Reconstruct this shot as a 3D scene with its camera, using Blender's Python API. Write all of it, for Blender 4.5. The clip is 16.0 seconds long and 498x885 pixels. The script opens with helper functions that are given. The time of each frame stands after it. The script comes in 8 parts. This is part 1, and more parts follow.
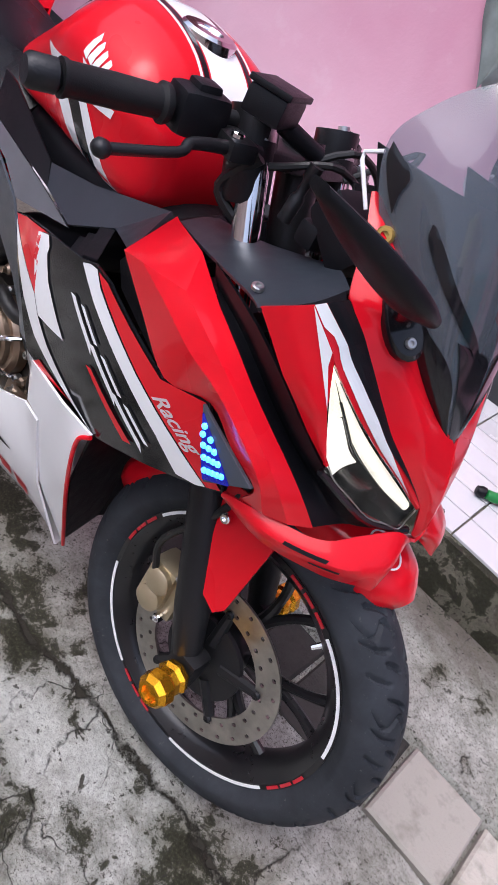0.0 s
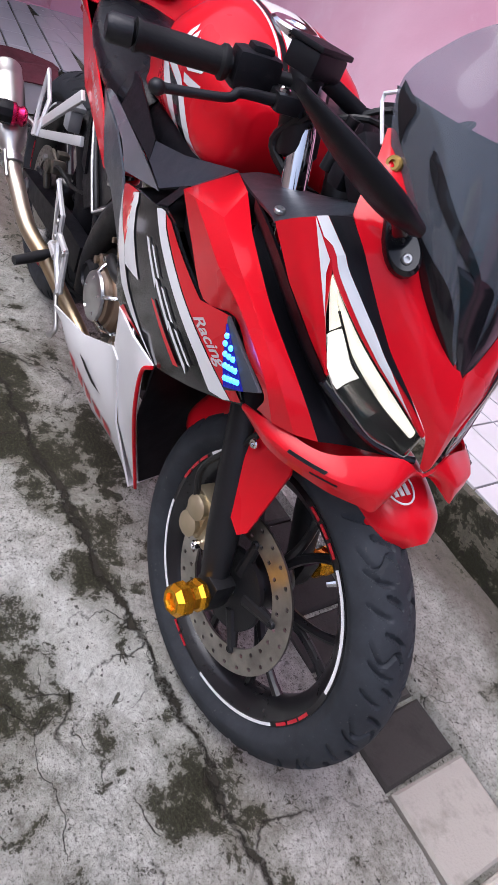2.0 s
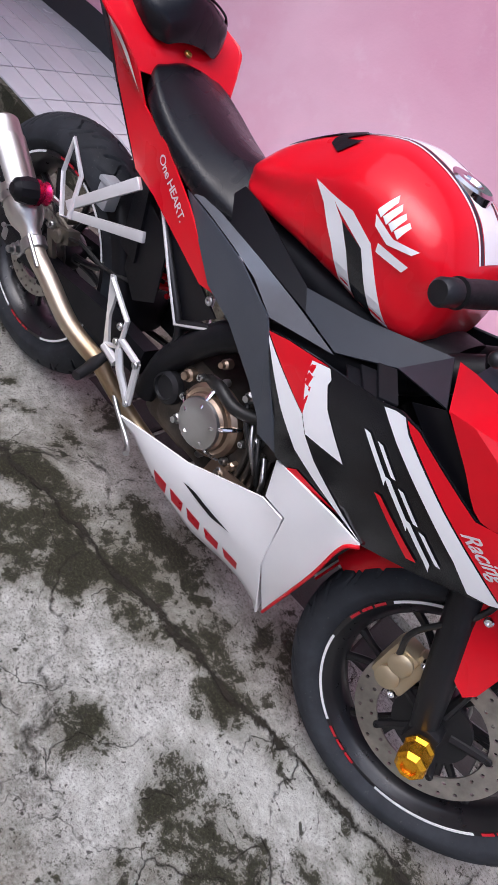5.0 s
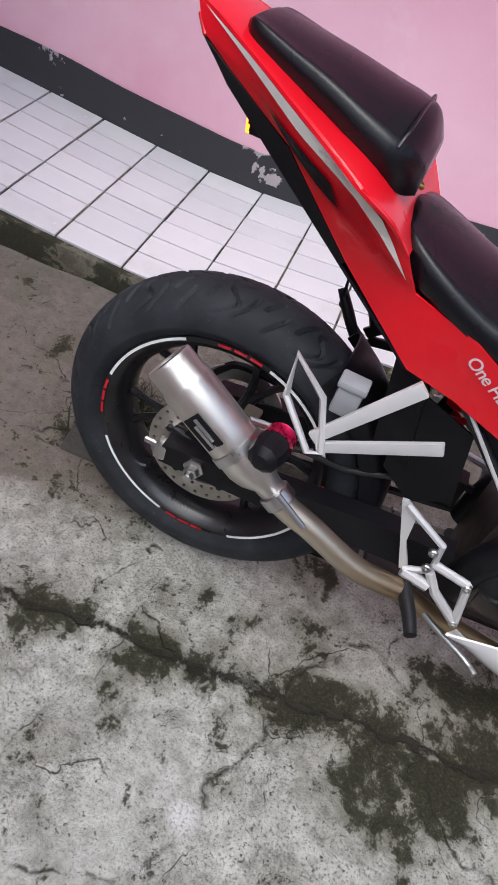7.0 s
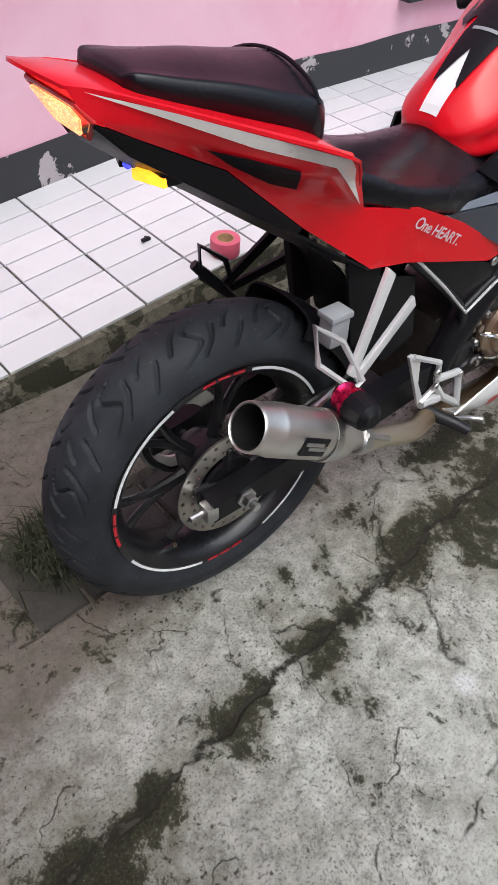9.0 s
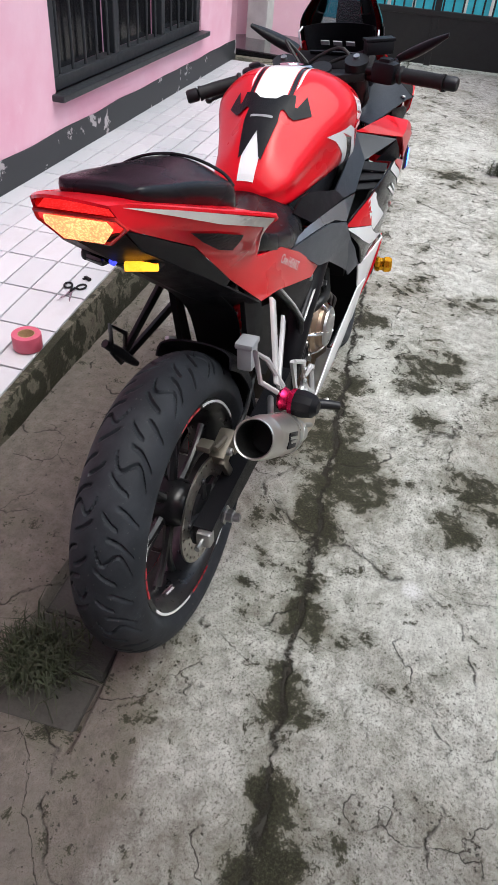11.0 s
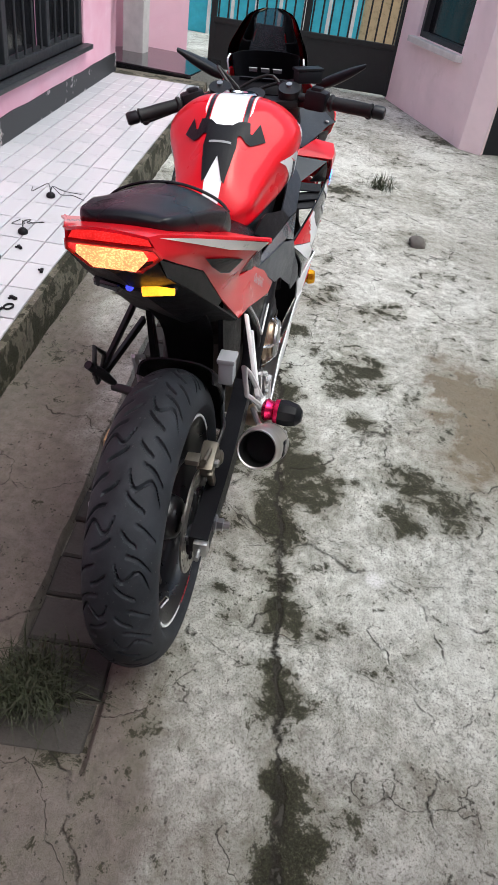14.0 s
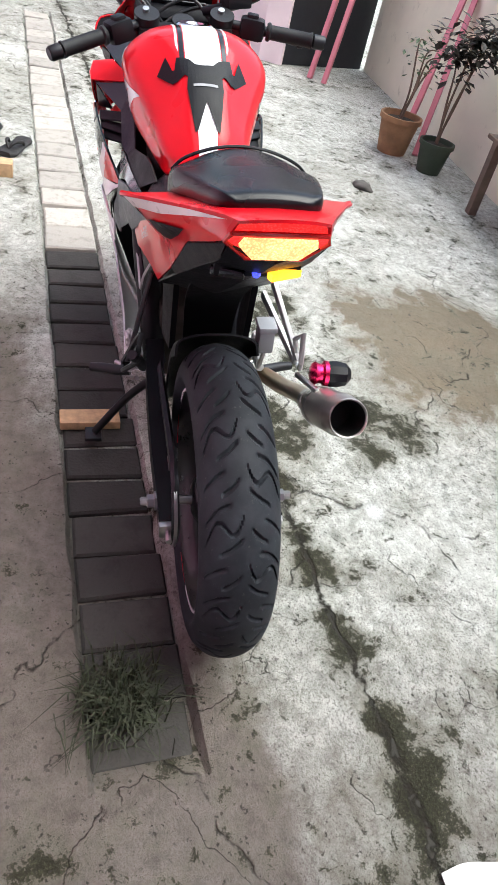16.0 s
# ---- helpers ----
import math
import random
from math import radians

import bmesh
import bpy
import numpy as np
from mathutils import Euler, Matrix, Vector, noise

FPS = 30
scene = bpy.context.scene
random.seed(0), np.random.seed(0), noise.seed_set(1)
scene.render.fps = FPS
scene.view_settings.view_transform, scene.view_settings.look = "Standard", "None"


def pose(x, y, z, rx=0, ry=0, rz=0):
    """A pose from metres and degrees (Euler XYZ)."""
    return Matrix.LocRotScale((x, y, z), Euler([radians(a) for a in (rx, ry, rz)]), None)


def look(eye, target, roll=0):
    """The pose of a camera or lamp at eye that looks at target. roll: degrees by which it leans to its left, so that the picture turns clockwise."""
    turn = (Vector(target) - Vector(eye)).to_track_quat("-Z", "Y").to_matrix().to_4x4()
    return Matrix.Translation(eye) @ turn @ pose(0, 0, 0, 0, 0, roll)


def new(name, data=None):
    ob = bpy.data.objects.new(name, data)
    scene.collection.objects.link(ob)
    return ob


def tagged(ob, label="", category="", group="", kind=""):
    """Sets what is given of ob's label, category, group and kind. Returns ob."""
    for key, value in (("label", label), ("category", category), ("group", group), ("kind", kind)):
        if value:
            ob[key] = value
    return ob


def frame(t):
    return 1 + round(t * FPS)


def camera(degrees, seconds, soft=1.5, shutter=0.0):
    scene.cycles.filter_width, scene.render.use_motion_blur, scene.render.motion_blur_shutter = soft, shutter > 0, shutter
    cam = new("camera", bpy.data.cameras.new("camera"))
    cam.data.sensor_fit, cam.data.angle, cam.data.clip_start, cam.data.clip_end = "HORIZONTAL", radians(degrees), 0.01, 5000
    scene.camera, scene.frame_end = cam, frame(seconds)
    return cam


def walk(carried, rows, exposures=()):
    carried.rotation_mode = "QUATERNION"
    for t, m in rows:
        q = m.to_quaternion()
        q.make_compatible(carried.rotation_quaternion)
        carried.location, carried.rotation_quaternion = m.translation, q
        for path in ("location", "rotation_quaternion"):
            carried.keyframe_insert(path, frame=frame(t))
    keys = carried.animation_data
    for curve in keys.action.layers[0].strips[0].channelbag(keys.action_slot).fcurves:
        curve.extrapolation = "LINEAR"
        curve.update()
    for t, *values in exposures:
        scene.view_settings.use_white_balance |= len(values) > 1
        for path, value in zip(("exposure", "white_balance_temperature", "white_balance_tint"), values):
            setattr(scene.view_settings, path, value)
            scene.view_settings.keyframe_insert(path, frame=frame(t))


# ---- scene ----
cam = camera(40.3, 16.0)
PATH = [
    (0, (1.602, -0.416, 1.179), (0.675, 0.858, -0.053), 27.3),
    (0.5, (1.593, -0.433, 1.185), (0.66, 0.816, -0.067), 27.2),
    (1, (1.585, -0.441, 1.184), (0.69, 0.835, -0.069), 29.1),
    (1.5, (1.644, -0.423, 1.175), (0.599, 0.731, -0.081), 24.1),
    (2, (1.837, -0.353, 1.157), (0.595, 0.588, -0.097), 23.2),
    (2.5, (1.931, -0.365, 1.184), (0.561, 0.47, -0.011), 20.7),
    (3, (1.941, -0.381, 1.186), (0.551, 0.467, 0.024), 21.8),
    (3.5, (1.909, -0.396, 1.184), (0.512, 0.422, 0.009), 23.8),
    (4, (1.765, -0.492, 1.19), (0.384, 0.455, 0.096), 28.6),
    (4.2, (1.666, -0.564, 1.2), (0.406, 0.499, 0.068), 30.3),
    (6.3, (0.597, -0.876, 1.233), (0.181, 0.581, -0.073), 30.4),
    (6.5, (0.508, -0.87, 1.233), (0.123, 0.606, -0.06), 30.7),
    (7, (0.219, -0.732, 1.228), (-0.058, 0.626, -0.214), 20.4),
    (7.5, (0.002, -0.692, 1.222), (-0.015, 0.675, -0.238), 21.9),
    (8, (-0.27, -0.696, 1.247), (0.098, 0.652, -0.184), 10.8),
    (8.5, (-0.397, -0.606, 1.235), (0.082, 0.61, -0.278), 4.1),
    (9, (-0.447, -0.571, 1.24), (0.371, 0.514, -0.227), 5.2),
    (9.5, (-0.588, -0.575, 1.258), (0.524, 0.435, -0.063), 5.1),
    (9.7, (-0.646, -0.577, 1.264), (0.531, 0.378, -0.041), 4.4),
    (11.8, (-0.942, -0.256, 1.305), (0.6, 0.08, 0.076), 5.9),
    (12, (-0.945, -0.26, 1.307), (0.613, 0.054, 0.094), 5.5),
    (12.5, (-0.964, -0.261, 1.313), (0.598, 0.056, 0.105), 6.5),
    (13, (-0.978, -0.25, 1.312), (0.58, 0.065, 0.097), 7.2),
    (13.5, (-0.986, -0.228, 1.323), (0.588, 0.082, 0.13), 7.3),
    (14, (-1.006, -0.174, 1.318), (0.568, 0.042, 0.104), 9.4),
    (14.5, (-0.993, -0.065, 1.3), (0.585, 0.147, 0.089), 5.7),
    (15, (-0.939, 0.07, 1.286), (0.557, 0.223, -0.032), 3.5),
    (15.5, (-0.944, 0.192, 1.289), (0.558, 0.02, -0.02), 11.9),
    (16, (-0.951, 0.35, 1.288), (0.519, -0.061, -0.005), 14.5),
]
walk(cam, [(t, look(eye, target, roll)) for t, eye, target, roll in PATH],
     exposures=[(0, 0.1, 6000, 15), (4.2, 0.06, 5950, 16), (7, 0.02, 6100, 9), (9.5, 0.1, 6200, 5), (13, 0.13, 6200, 5), (14.5, 0.14, 6200, 4), (15.5, 0.34, 6200, 4), (16, 0.74, 6120, 2)])

# ---- light: soft overcast evening sky ----
world = bpy.data.worlds.new("sky")
scene.world = world
world.use_nodes = True
wn = world.node_tree
sky = wn.nodes.new("ShaderNodeTexSky")
sky.sky_type, sky.sun_disc = "NISHITA", False
sky.sun_elevation, sky.sun_rotation = radians(70), radians(200)
sky.dust_density, sky.ozone_density = 5.0, 1.0
soften = wn.nodes.new("ShaderNodeHueSaturation")
soften.inputs["Saturation"].default_value = 0.75
wn.links.new(sky.outputs[0], soften.inputs["Color"])
wn.links.new(soften.outputs[0], wn.nodes["Background"].inputs[0])
wn.nodes["Background"].inputs[1].default_value = 0.21
sun = new("sun", bpy.data.lights.new("sun", "SUN"))
sun.data.energy, sun.data.angle, sun.data.color = 1.45, radians(55), (1.0, 0.99, 0.98)
sun.matrix_world = look((1.6, -3.4, 8.0), (0.6, 0.2, 0.0))

# ---- materials ----
def rgb(r, g, b):
    return (r, g, b, 1.0)


def nodes_of(name):
    m = bpy.data.materials.new(name)
    m.use_nodes = True
    return m, m.node_tree.nodes, m.node_tree.links, m.node_tree.nodes["Principled BSDF"]


def coords(ns, ls, scale, kind="Object"):
    tc, mp = ns.new("ShaderNodeTexCoord"), ns.new("ShaderNodeMapping")
    mp.inputs["Scale"].default_value = (scale, scale, scale) if not isinstance(scale, tuple) else scale
    ls.new(tc.outputs[kind], mp.inputs["Vector"])
    return mp.outputs[0]


def noise_node(ns, ls, vec, scale, detail=4.0, rough=0.55, warp=0.0):
    n = ns.new("ShaderNodeTexNoise")
    n.inputs["Scale"].default_value, n.inputs["Detail"].default_value = scale, detail
    n.inputs["Roughness"].default_value, n.inputs["Distortion"].default_value = rough, warp
    ls.new(vec, n.inputs["Vector"])
    return n.outputs[0]


def ramp(ns, ls, fac, *stops):
    r = ns.new("ShaderNodeValToRGB")
    e = r.color_ramp.elements
    while len(e) < len(stops):
        e.new(0.5)
    for el, (p, c) in zip(e, stops):
        el.position, el.color = p, c if isinstance(c, tuple) else (c, c, c, 1)
    ls.new(fac, r.inputs[0])
    return r.outputs[0]


def mix(ns, ls, fac, a, b, kind="MIX"):
    m = ns.new("ShaderNodeMix")
    m.data_type, m.blend_type = "RGBA", kind
    for sock, v in ((m.inputs[0], fac), (m.inputs[6], a), (m.inputs[7], b)):
        if isinstance(v, (int, float, tuple)):
            sock.default_value = v
        else:
            ls.new(v, sock)
    return m.outputs[2]


def bump(ns, ls, b, height, strength=0.3, dist=0.002):
    n = ns.new("ShaderNodeBump")
    n.inputs["Strength"].default_value, n.inputs["Distance"].default_value = strength, dist
    ls.new(height, n.inputs["Height"])
    ls.new(n.outputs[0], b.inputs["Normal"])


def simple(name, col, rough, metal=0.0, coat=0.0, grain=0.0, gscale=300.0, var=0.12, ior=1.5, vscale=9.0, spec=0.5, even=False):
    """A surface with slow tone drift, uneven gloss and optional fine relief."""
    m, ns, ls, b = nodes_of(name)
    vec = coords(ns, ls, 1.0)
    slow = noise_node(ns, ls, vec, vscale, 5, 0.6)
    dark, light = rgb(*[c * (1 - var) for c in col]), rgb(*[min(1, c * (1 + var)) for c in col])
    ls.new(ramp(ns, ls, slow, (0.3, dark), (0.7, light)), b.inputs["Base Color"])
    ls.new(ramp(ns, ls, noise_node(ns, ls, vec, 38, 4, 0.7), (0.25, max(0.02, rough * 0.8)), (0.8, min(1, rough * 1.25 + 0.02))), b.inputs["Roughness"])
    if even:
        ls.new(ramp(ns, ls, noise_node(ns, ls, vec, 8, 2), (0.3, rough * 0.95), (0.7, rough * 1.08)), b.inputs["Roughness"])
    b.inputs["Metallic"].default_value, b.inputs["Coat Weight"].default_value = metal, coat
    b.inputs["Specular IOR Level"].default_value = spec
    b.inputs["Coat Roughness"].default_value, b.inputs["IOR"].default_value = 0.06, ior
    if grain:
        bump(ns, ls, b, noise_node(ns, ls, vec, gscale, 2), grain, 0.001)
    return m


RED = simple("red_paint", (0.68, 0.006, 0.016), 0.28, 0, 0.48, var=0.03, ior=1.45, spec=0.15, even=True)
RED_DEEP = simple("red_decal", (0.5, 0.006, 0.02), 0.3, 0, 0.4, var=0.05)
WHITE = simple("white_paint", (0.86, 0.87, 0.89), 0.25, 0, 0.3, var=0.015, even=True)
BLACK_GLOSS = simple("black_gloss_paint", (0.009, 0.009, 0.011), 0.14, 0, 0.15, spec=0.4, even=True)
BLACK = simple("black_plastic", (0.006, 0.006, 0.008), 0.42, 0, 0, 0.25, 900, spec=0.22)
BLACK_SOFT = simple("black_rubber_grip", (0.009, 0.009, 0.01), 0.55, 0, 0, 0.4, 700, spec=0.3)
SLATE = simple("slate_plastic", (0.022, 0.027, 0.036), 0.4, 0.0, 0, 0.2, 900)
GREY_PLASTIC = simple("gunmetal_plastic", (0.06, 0.069, 0.087), 0.36, 0.1, 0, 0.2, 900)
VINYL = simple("seat_vinyl", (0.004, 0.004, 0.006), 0.27, 0, 0, 0.18, 1300, spec=0.36, even=True)
# paler than the cover's gunmetal, to paint in reflected sky
EDGE_GREY = simple("gunmetal_sky_sheen", (0.14, 0.15, 0.17), 0.2, 0.3, 0.9, even=True)
STRIPE_GREY = simple("pale_stripe_grey", (0.8, 0.78, 0.72), 0.3, 0.0, 0.2, var=0.05)
SILVER = simple("silver_paint", (0.62, 0.62, 0.63), 0.34, 0.35, 0.2, var=0.06)
STEEL = simple("brushed_steel", (0.5, 0.5, 0.5), 0.32, 1.0, 0, 0.15, 500)
CHROME = simple("chrome", (0.8, 0.8, 0.82), 0.08, 1.0, 0)
DARK_METAL = simple("dark_cast_metal", (0.03, 0.03, 0.033), 0.42, 0.7, 0, 0.3, 260)
ENGINE = simple("engine_alloy", (0.085, 0.075, 0.066), 0.42, 0.8, 0, 0.5, 200, var=0.3, vscale=30)
BRONZE = simple("clutch_cover_bronze", (0.36, 0.27, 0.2), 0.34, 0.9, 0, 0.2, 300)
CALIPER = simple("brake_caliper_gold_grey", (0.52, 0.44, 0.3), 0.38, 0.8, 0, 0.3, 400)
GOLD = simple("gold_anodised", (0.83, 0.39, 0.02), 0.24, 0.95, 0)
MAGENTA = simple("crimson_anodised", (0.6, 0.015, 0.09), 0.25, 0.9, 0)
DISC = simple("brake_disc_steel", (0.42, 0.4, 0.37), 0.34, 1.0, 0, 0.1, 400, var=0.25, vscale=25)
RIM = simple("black_rim_paint", (0.011, 0.011, 0.013), 0.3, 0.2, 0.2)
HOSE = simple("black_hose", (0.01, 0.01, 0.01), 0.45)
BRASS = simple("brass_screw", (0.5, 0.32, 0.09), 0.35, 0.9)
BLADE = simple("blade_steel", (0.55, 0.56, 0.57), 0.25, 1.0)
TITAN = simple("brushed_titanium", (0.6, 0.58, 0.55), 0.36, 0.95, 0, 0.12, 400, 0.1)
DARK_BRONZE = simple("dark_bronze_casting", (0.2, 0.18, 0.15), 0.42, 0.8, 0, 0.3, 400)
BAR_GREY = simple("grey_lettering", (0.3, 0.31, 0.33), 0.4)
CHROME_DIM = simple("lamp_reflector", (0.75, 0.74, 0.7), 0.14, 1.0)


def tyre_mat(name, film):
    m, ns, ls, b = nodes_of(name)
    vec = coords(ns, ls, 1.0)
    dust = noise_node(ns, ls, vec, 14, 6, 0.65)
    fine = noise_node(ns, ls, vec, 160, 3, 0.6)
    col = mix(ns, ls, ramp(ns, ls, dust, (0.42, film), (0.75, 0.4 + film)), rgb(0.016, 0.018, 0.022), rgb(0.06, 0.067, 0.08))
    ls.new(mix(ns, ls, ramp(ns, ls, fine, (0.66, 0.0), (0.74, 0.5)), col, rgb(0.12, 0.115, 0.105)), b.inputs["Base Color"])
    b.inputs["Roughness"].default_value = 0.62
    b.inputs["Specular IOR Level"].default_value = 0.2
    bump(ns, ls, b, fine, 0.3, 0.0008)
    return m


def exhaust_mat():
    m, ns, ls, b = nodes_of("heat_tinted_steel")
    vec = coords(ns, ls, 1.0)
    n = noise_node(ns, ls, vec, 10, 4)
    g = ns.new("ShaderNodeSeparateXYZ")
    ls.new(vec, g.inputs[0])
    add = ns.new("ShaderNodeMath")
    add.operation = "MULTIPLY_ADD"
    add.inputs[1].default_value = 0.12
    ls.new(n, add.inputs[0])
    ls.new(g.outputs[0], add.inputs[2])
    ls.new(ramp(ns, ls, add.outputs[0], (0.1, rgb(0.62, 0.59, 0.53)), (0.3, rgb(0.56, 0.5, 0.4)), (0.44, rgb(0.4, 0.3, 0.19))), b.inputs["Base Color"])
    b.inputs["Metallic"].default_value, b.inputs["Roughness"].default_value = 0.95, 0.36
    bump(ns, ls, b, noise_node(ns, ls, coords(ns, ls, (40.0, 400.0, 400.0)), 3, 2), 0.12, 0.0006)
    return m


def glass(name, col, rough=0.03, ior=1.45, film=0.0):
    """Thin tinted sheet: clear film, a blue-grey haze painted in for reflected sky, and a glossy face."""
    m, ns, ls, b = nodes_of(name)
    t, g, x, f, d, y = ns.new("ShaderNodeBsdfTransparent"), ns.new("ShaderNodeBsdfGlossy"), ns.new("ShaderNodeMixShader"), ns.new("ShaderNodeFresnel"), ns.new("ShaderNodeBsdfDiffuse"), ns.new("ShaderNodeMixShader")
    t.inputs[0].default_value = rgb(*col)
    g.inputs["Roughness"].default_value = rough
    f.inputs[0].default_value = ior
    d.inputs[0].default_value = rgb(0.3, 0.34, 0.4)
    y.inputs[0].default_value = film
    ls.new(t.outputs[0], y.inputs[1])
    ls.new(d.outputs[0], y.inputs[2])
    ls.new(f.outputs[0], x.inputs[0])
    ls.new(y.outputs[0], x.inputs[1])
    ls.new(g.outputs[0], x.inputs[2])
    ls.new(x.outputs[0], ns["Material Output"].inputs[0])
    return m


def lamp_mat(name, col, power, base=(0.5, 0.5, 0.5), low=0.45):
    m, ns, ls, b = nodes_of(name)
    b.inputs["Base Color"].default_value = rgb(*base)
    b.inputs["Emission Color"].default_value = rgb(*col)
    vec = coords(ns, ls, 1.0)
    v = ns.new("ShaderNodeTexVoronoi")
    v.inputs["Scale"].default_value = 330
    ls.new(vec, v.inputs["Vector"])
    n = noise_node(ns, ls, vec, 30, 2)
    mul = ns.new("ShaderNodeMath")
    mul.operation = "MULTIPLY_ADD"
    mul.inputs[1].default_value, mul.inputs[2].default_value = power * 0.9, power * 0.45
    cell = ns.new("ShaderNodeMath")
    cell.operation = "MULTIPLY"
    ls.new(ramp(ns, ls, v.outputs[0], (0.1, 1.0 + (1 - low) * 0.5), (0.6, low)), cell.inputs[0])
    ls.new(n, mul.inputs[0])
    ls.new(mul.outputs[0], cell.inputs[1])
    ls.new(cell.outputs[0], b.inputs["Emission Strength"])
    bump(ns, ls, b, v.outputs[0], 0.4, 0.002)
    b.inputs["Roughness"].default_value = 0.2
    return m


TYRE, TYRE_FRONT, EXHAUST = tyre_mat("tyre_rubber", 0.05), tyre_mat("dusty_tyre_rubber", 0.22), exhaust_mat()
SMOKE = glass("smoked_screen", (0.42, 0.4, 0.44), 0.05, ior=1.6, film=0.24)
CLEAR = glass("clear_lens", (0.9, 0.9, 0.88))
TAIL_GLOW = lamp_mat("tail_light_lit", (1.0, 0.03, 0.03), 1.3, (0.6, 0.02, 0.02))
TAIL_CORE = lamp_mat("tail_light_core", (1.0, 0.38, 0.14), 2.6, (0.8, 0.3, 0.1), 0.5)
TAIL_RED = simple("tail_lens_red", (0.55, 0.02, 0.02), 0.15, 0, 0.5)
AMBER = lamp_mat("amber_lamp_lit", (1.0, 0.37, 0.02), 2.6, (0.8, 0.35, 0.02), 0.8)
BLUE = lamp_mat("blue_lamp_lit", (0.06, 0.08, 1.0), 2.0, (0.1, 0.1, 0.8))
BLUE_LENS = lamp_mat("blue_lens_lit", (0.01, 0.02, 1.0), 0.35, (0.01, 0.01, 0.04), 0.9)
BLUE_LED = lamp_mat("blue_white_led_lit", (0.05, 0.3, 1.0), 5.0, (0.1, 0.2, 0.8), 0.9)
HOUSING = simple("lamp_housing", (0.012, 0.012, 0.013), 0.18)
CREAM_DIM = lamp_mat("headlamp_reflector_lit", (1.0, 0.96, 0.84), 1.15, (0.8, 0.8, 0.76), 0.75)
CREAM = lamp_mat("headlamp_lit", (1.0, 0.93, 0.75), 1.0, (0.8, 0.78, 0.66), 0.95)


def wall_mat(name, col, stain=(0.55, 0.42, 0.42), low=0.5, deep=(0.86, 0.86, 0.86), upper=None):
    m, ns, ls, b = nodes_of(name)
    vec = coords(ns, ls, 1.0)
    big, mid, fine = noise_node(ns, ls, vec, 1.1, 5, 0.6, 0.4), noise_node(ns, ls, vec, 7, 6, 0.65), noise_node(ns, ls, vec, 90, 3)
    c = ramp(ns, ls, big, (0.3, rgb(*[v * d for v, d in zip(col, deep)])), (0.55, rgb(*col)), (0.78, rgb(*[min(1, v * 1.1) for v in col])))
    # upper: deeper colour mixed in with height, its edge broken by noise
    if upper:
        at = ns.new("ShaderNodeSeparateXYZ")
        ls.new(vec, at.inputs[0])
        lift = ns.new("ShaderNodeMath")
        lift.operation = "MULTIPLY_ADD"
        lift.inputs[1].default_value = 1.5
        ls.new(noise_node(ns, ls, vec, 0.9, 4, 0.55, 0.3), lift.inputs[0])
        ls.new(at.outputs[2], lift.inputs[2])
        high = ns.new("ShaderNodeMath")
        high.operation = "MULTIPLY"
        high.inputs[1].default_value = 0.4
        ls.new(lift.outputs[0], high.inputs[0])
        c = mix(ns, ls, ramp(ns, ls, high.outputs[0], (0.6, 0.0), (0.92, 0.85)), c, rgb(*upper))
    c = mix(ns, ls, ramp(ns, ls, mid, (0.6, 0.0), (0.85, low)), c, rgb(*stain))
    ls.new(c, b.inputs["Base Color"])
    b.inputs["Roughness"].default_value = 0.75
    bump(ns, ls, b, mix(ns, ls, 0.35, mid, fine), 0.35, 0.006)
    return m


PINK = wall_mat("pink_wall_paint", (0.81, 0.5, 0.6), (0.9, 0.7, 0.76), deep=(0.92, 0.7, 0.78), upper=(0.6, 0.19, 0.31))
PINK_PALE = wall_mat("pale_pink_wall_paint", (0.95, 0.78, 0.8), (0.62, 0.5, 0.47))
PLASTER = wall_mat("old_cream_plaster", (0.86, 0.82, 0.66), (0.25, 0.22, 0.14), 0.75)


def skirt_mat():
    m, ns, ls, b = nodes_of("black_skirting_paint")
    vec = coords(ns, ls, 1.0)
    flake = noise_node(ns, ls, vec, 6.5, 7, 0.62, 0.3)
    mask = ramp(ns, ls, flake, (0.62, 0.0), (0.632, 1.0))
    ls.new(mix(ns, ls, mask, rgb(0.028, 0.03, 0.034), rgb(0.42, 0.38, 0.39)), b.inputs["Base Color"])
    b.inputs["Roughness"].default_value = 0.55
    bump(ns, ls, b, mask, 0.6, 0.004)
    return m


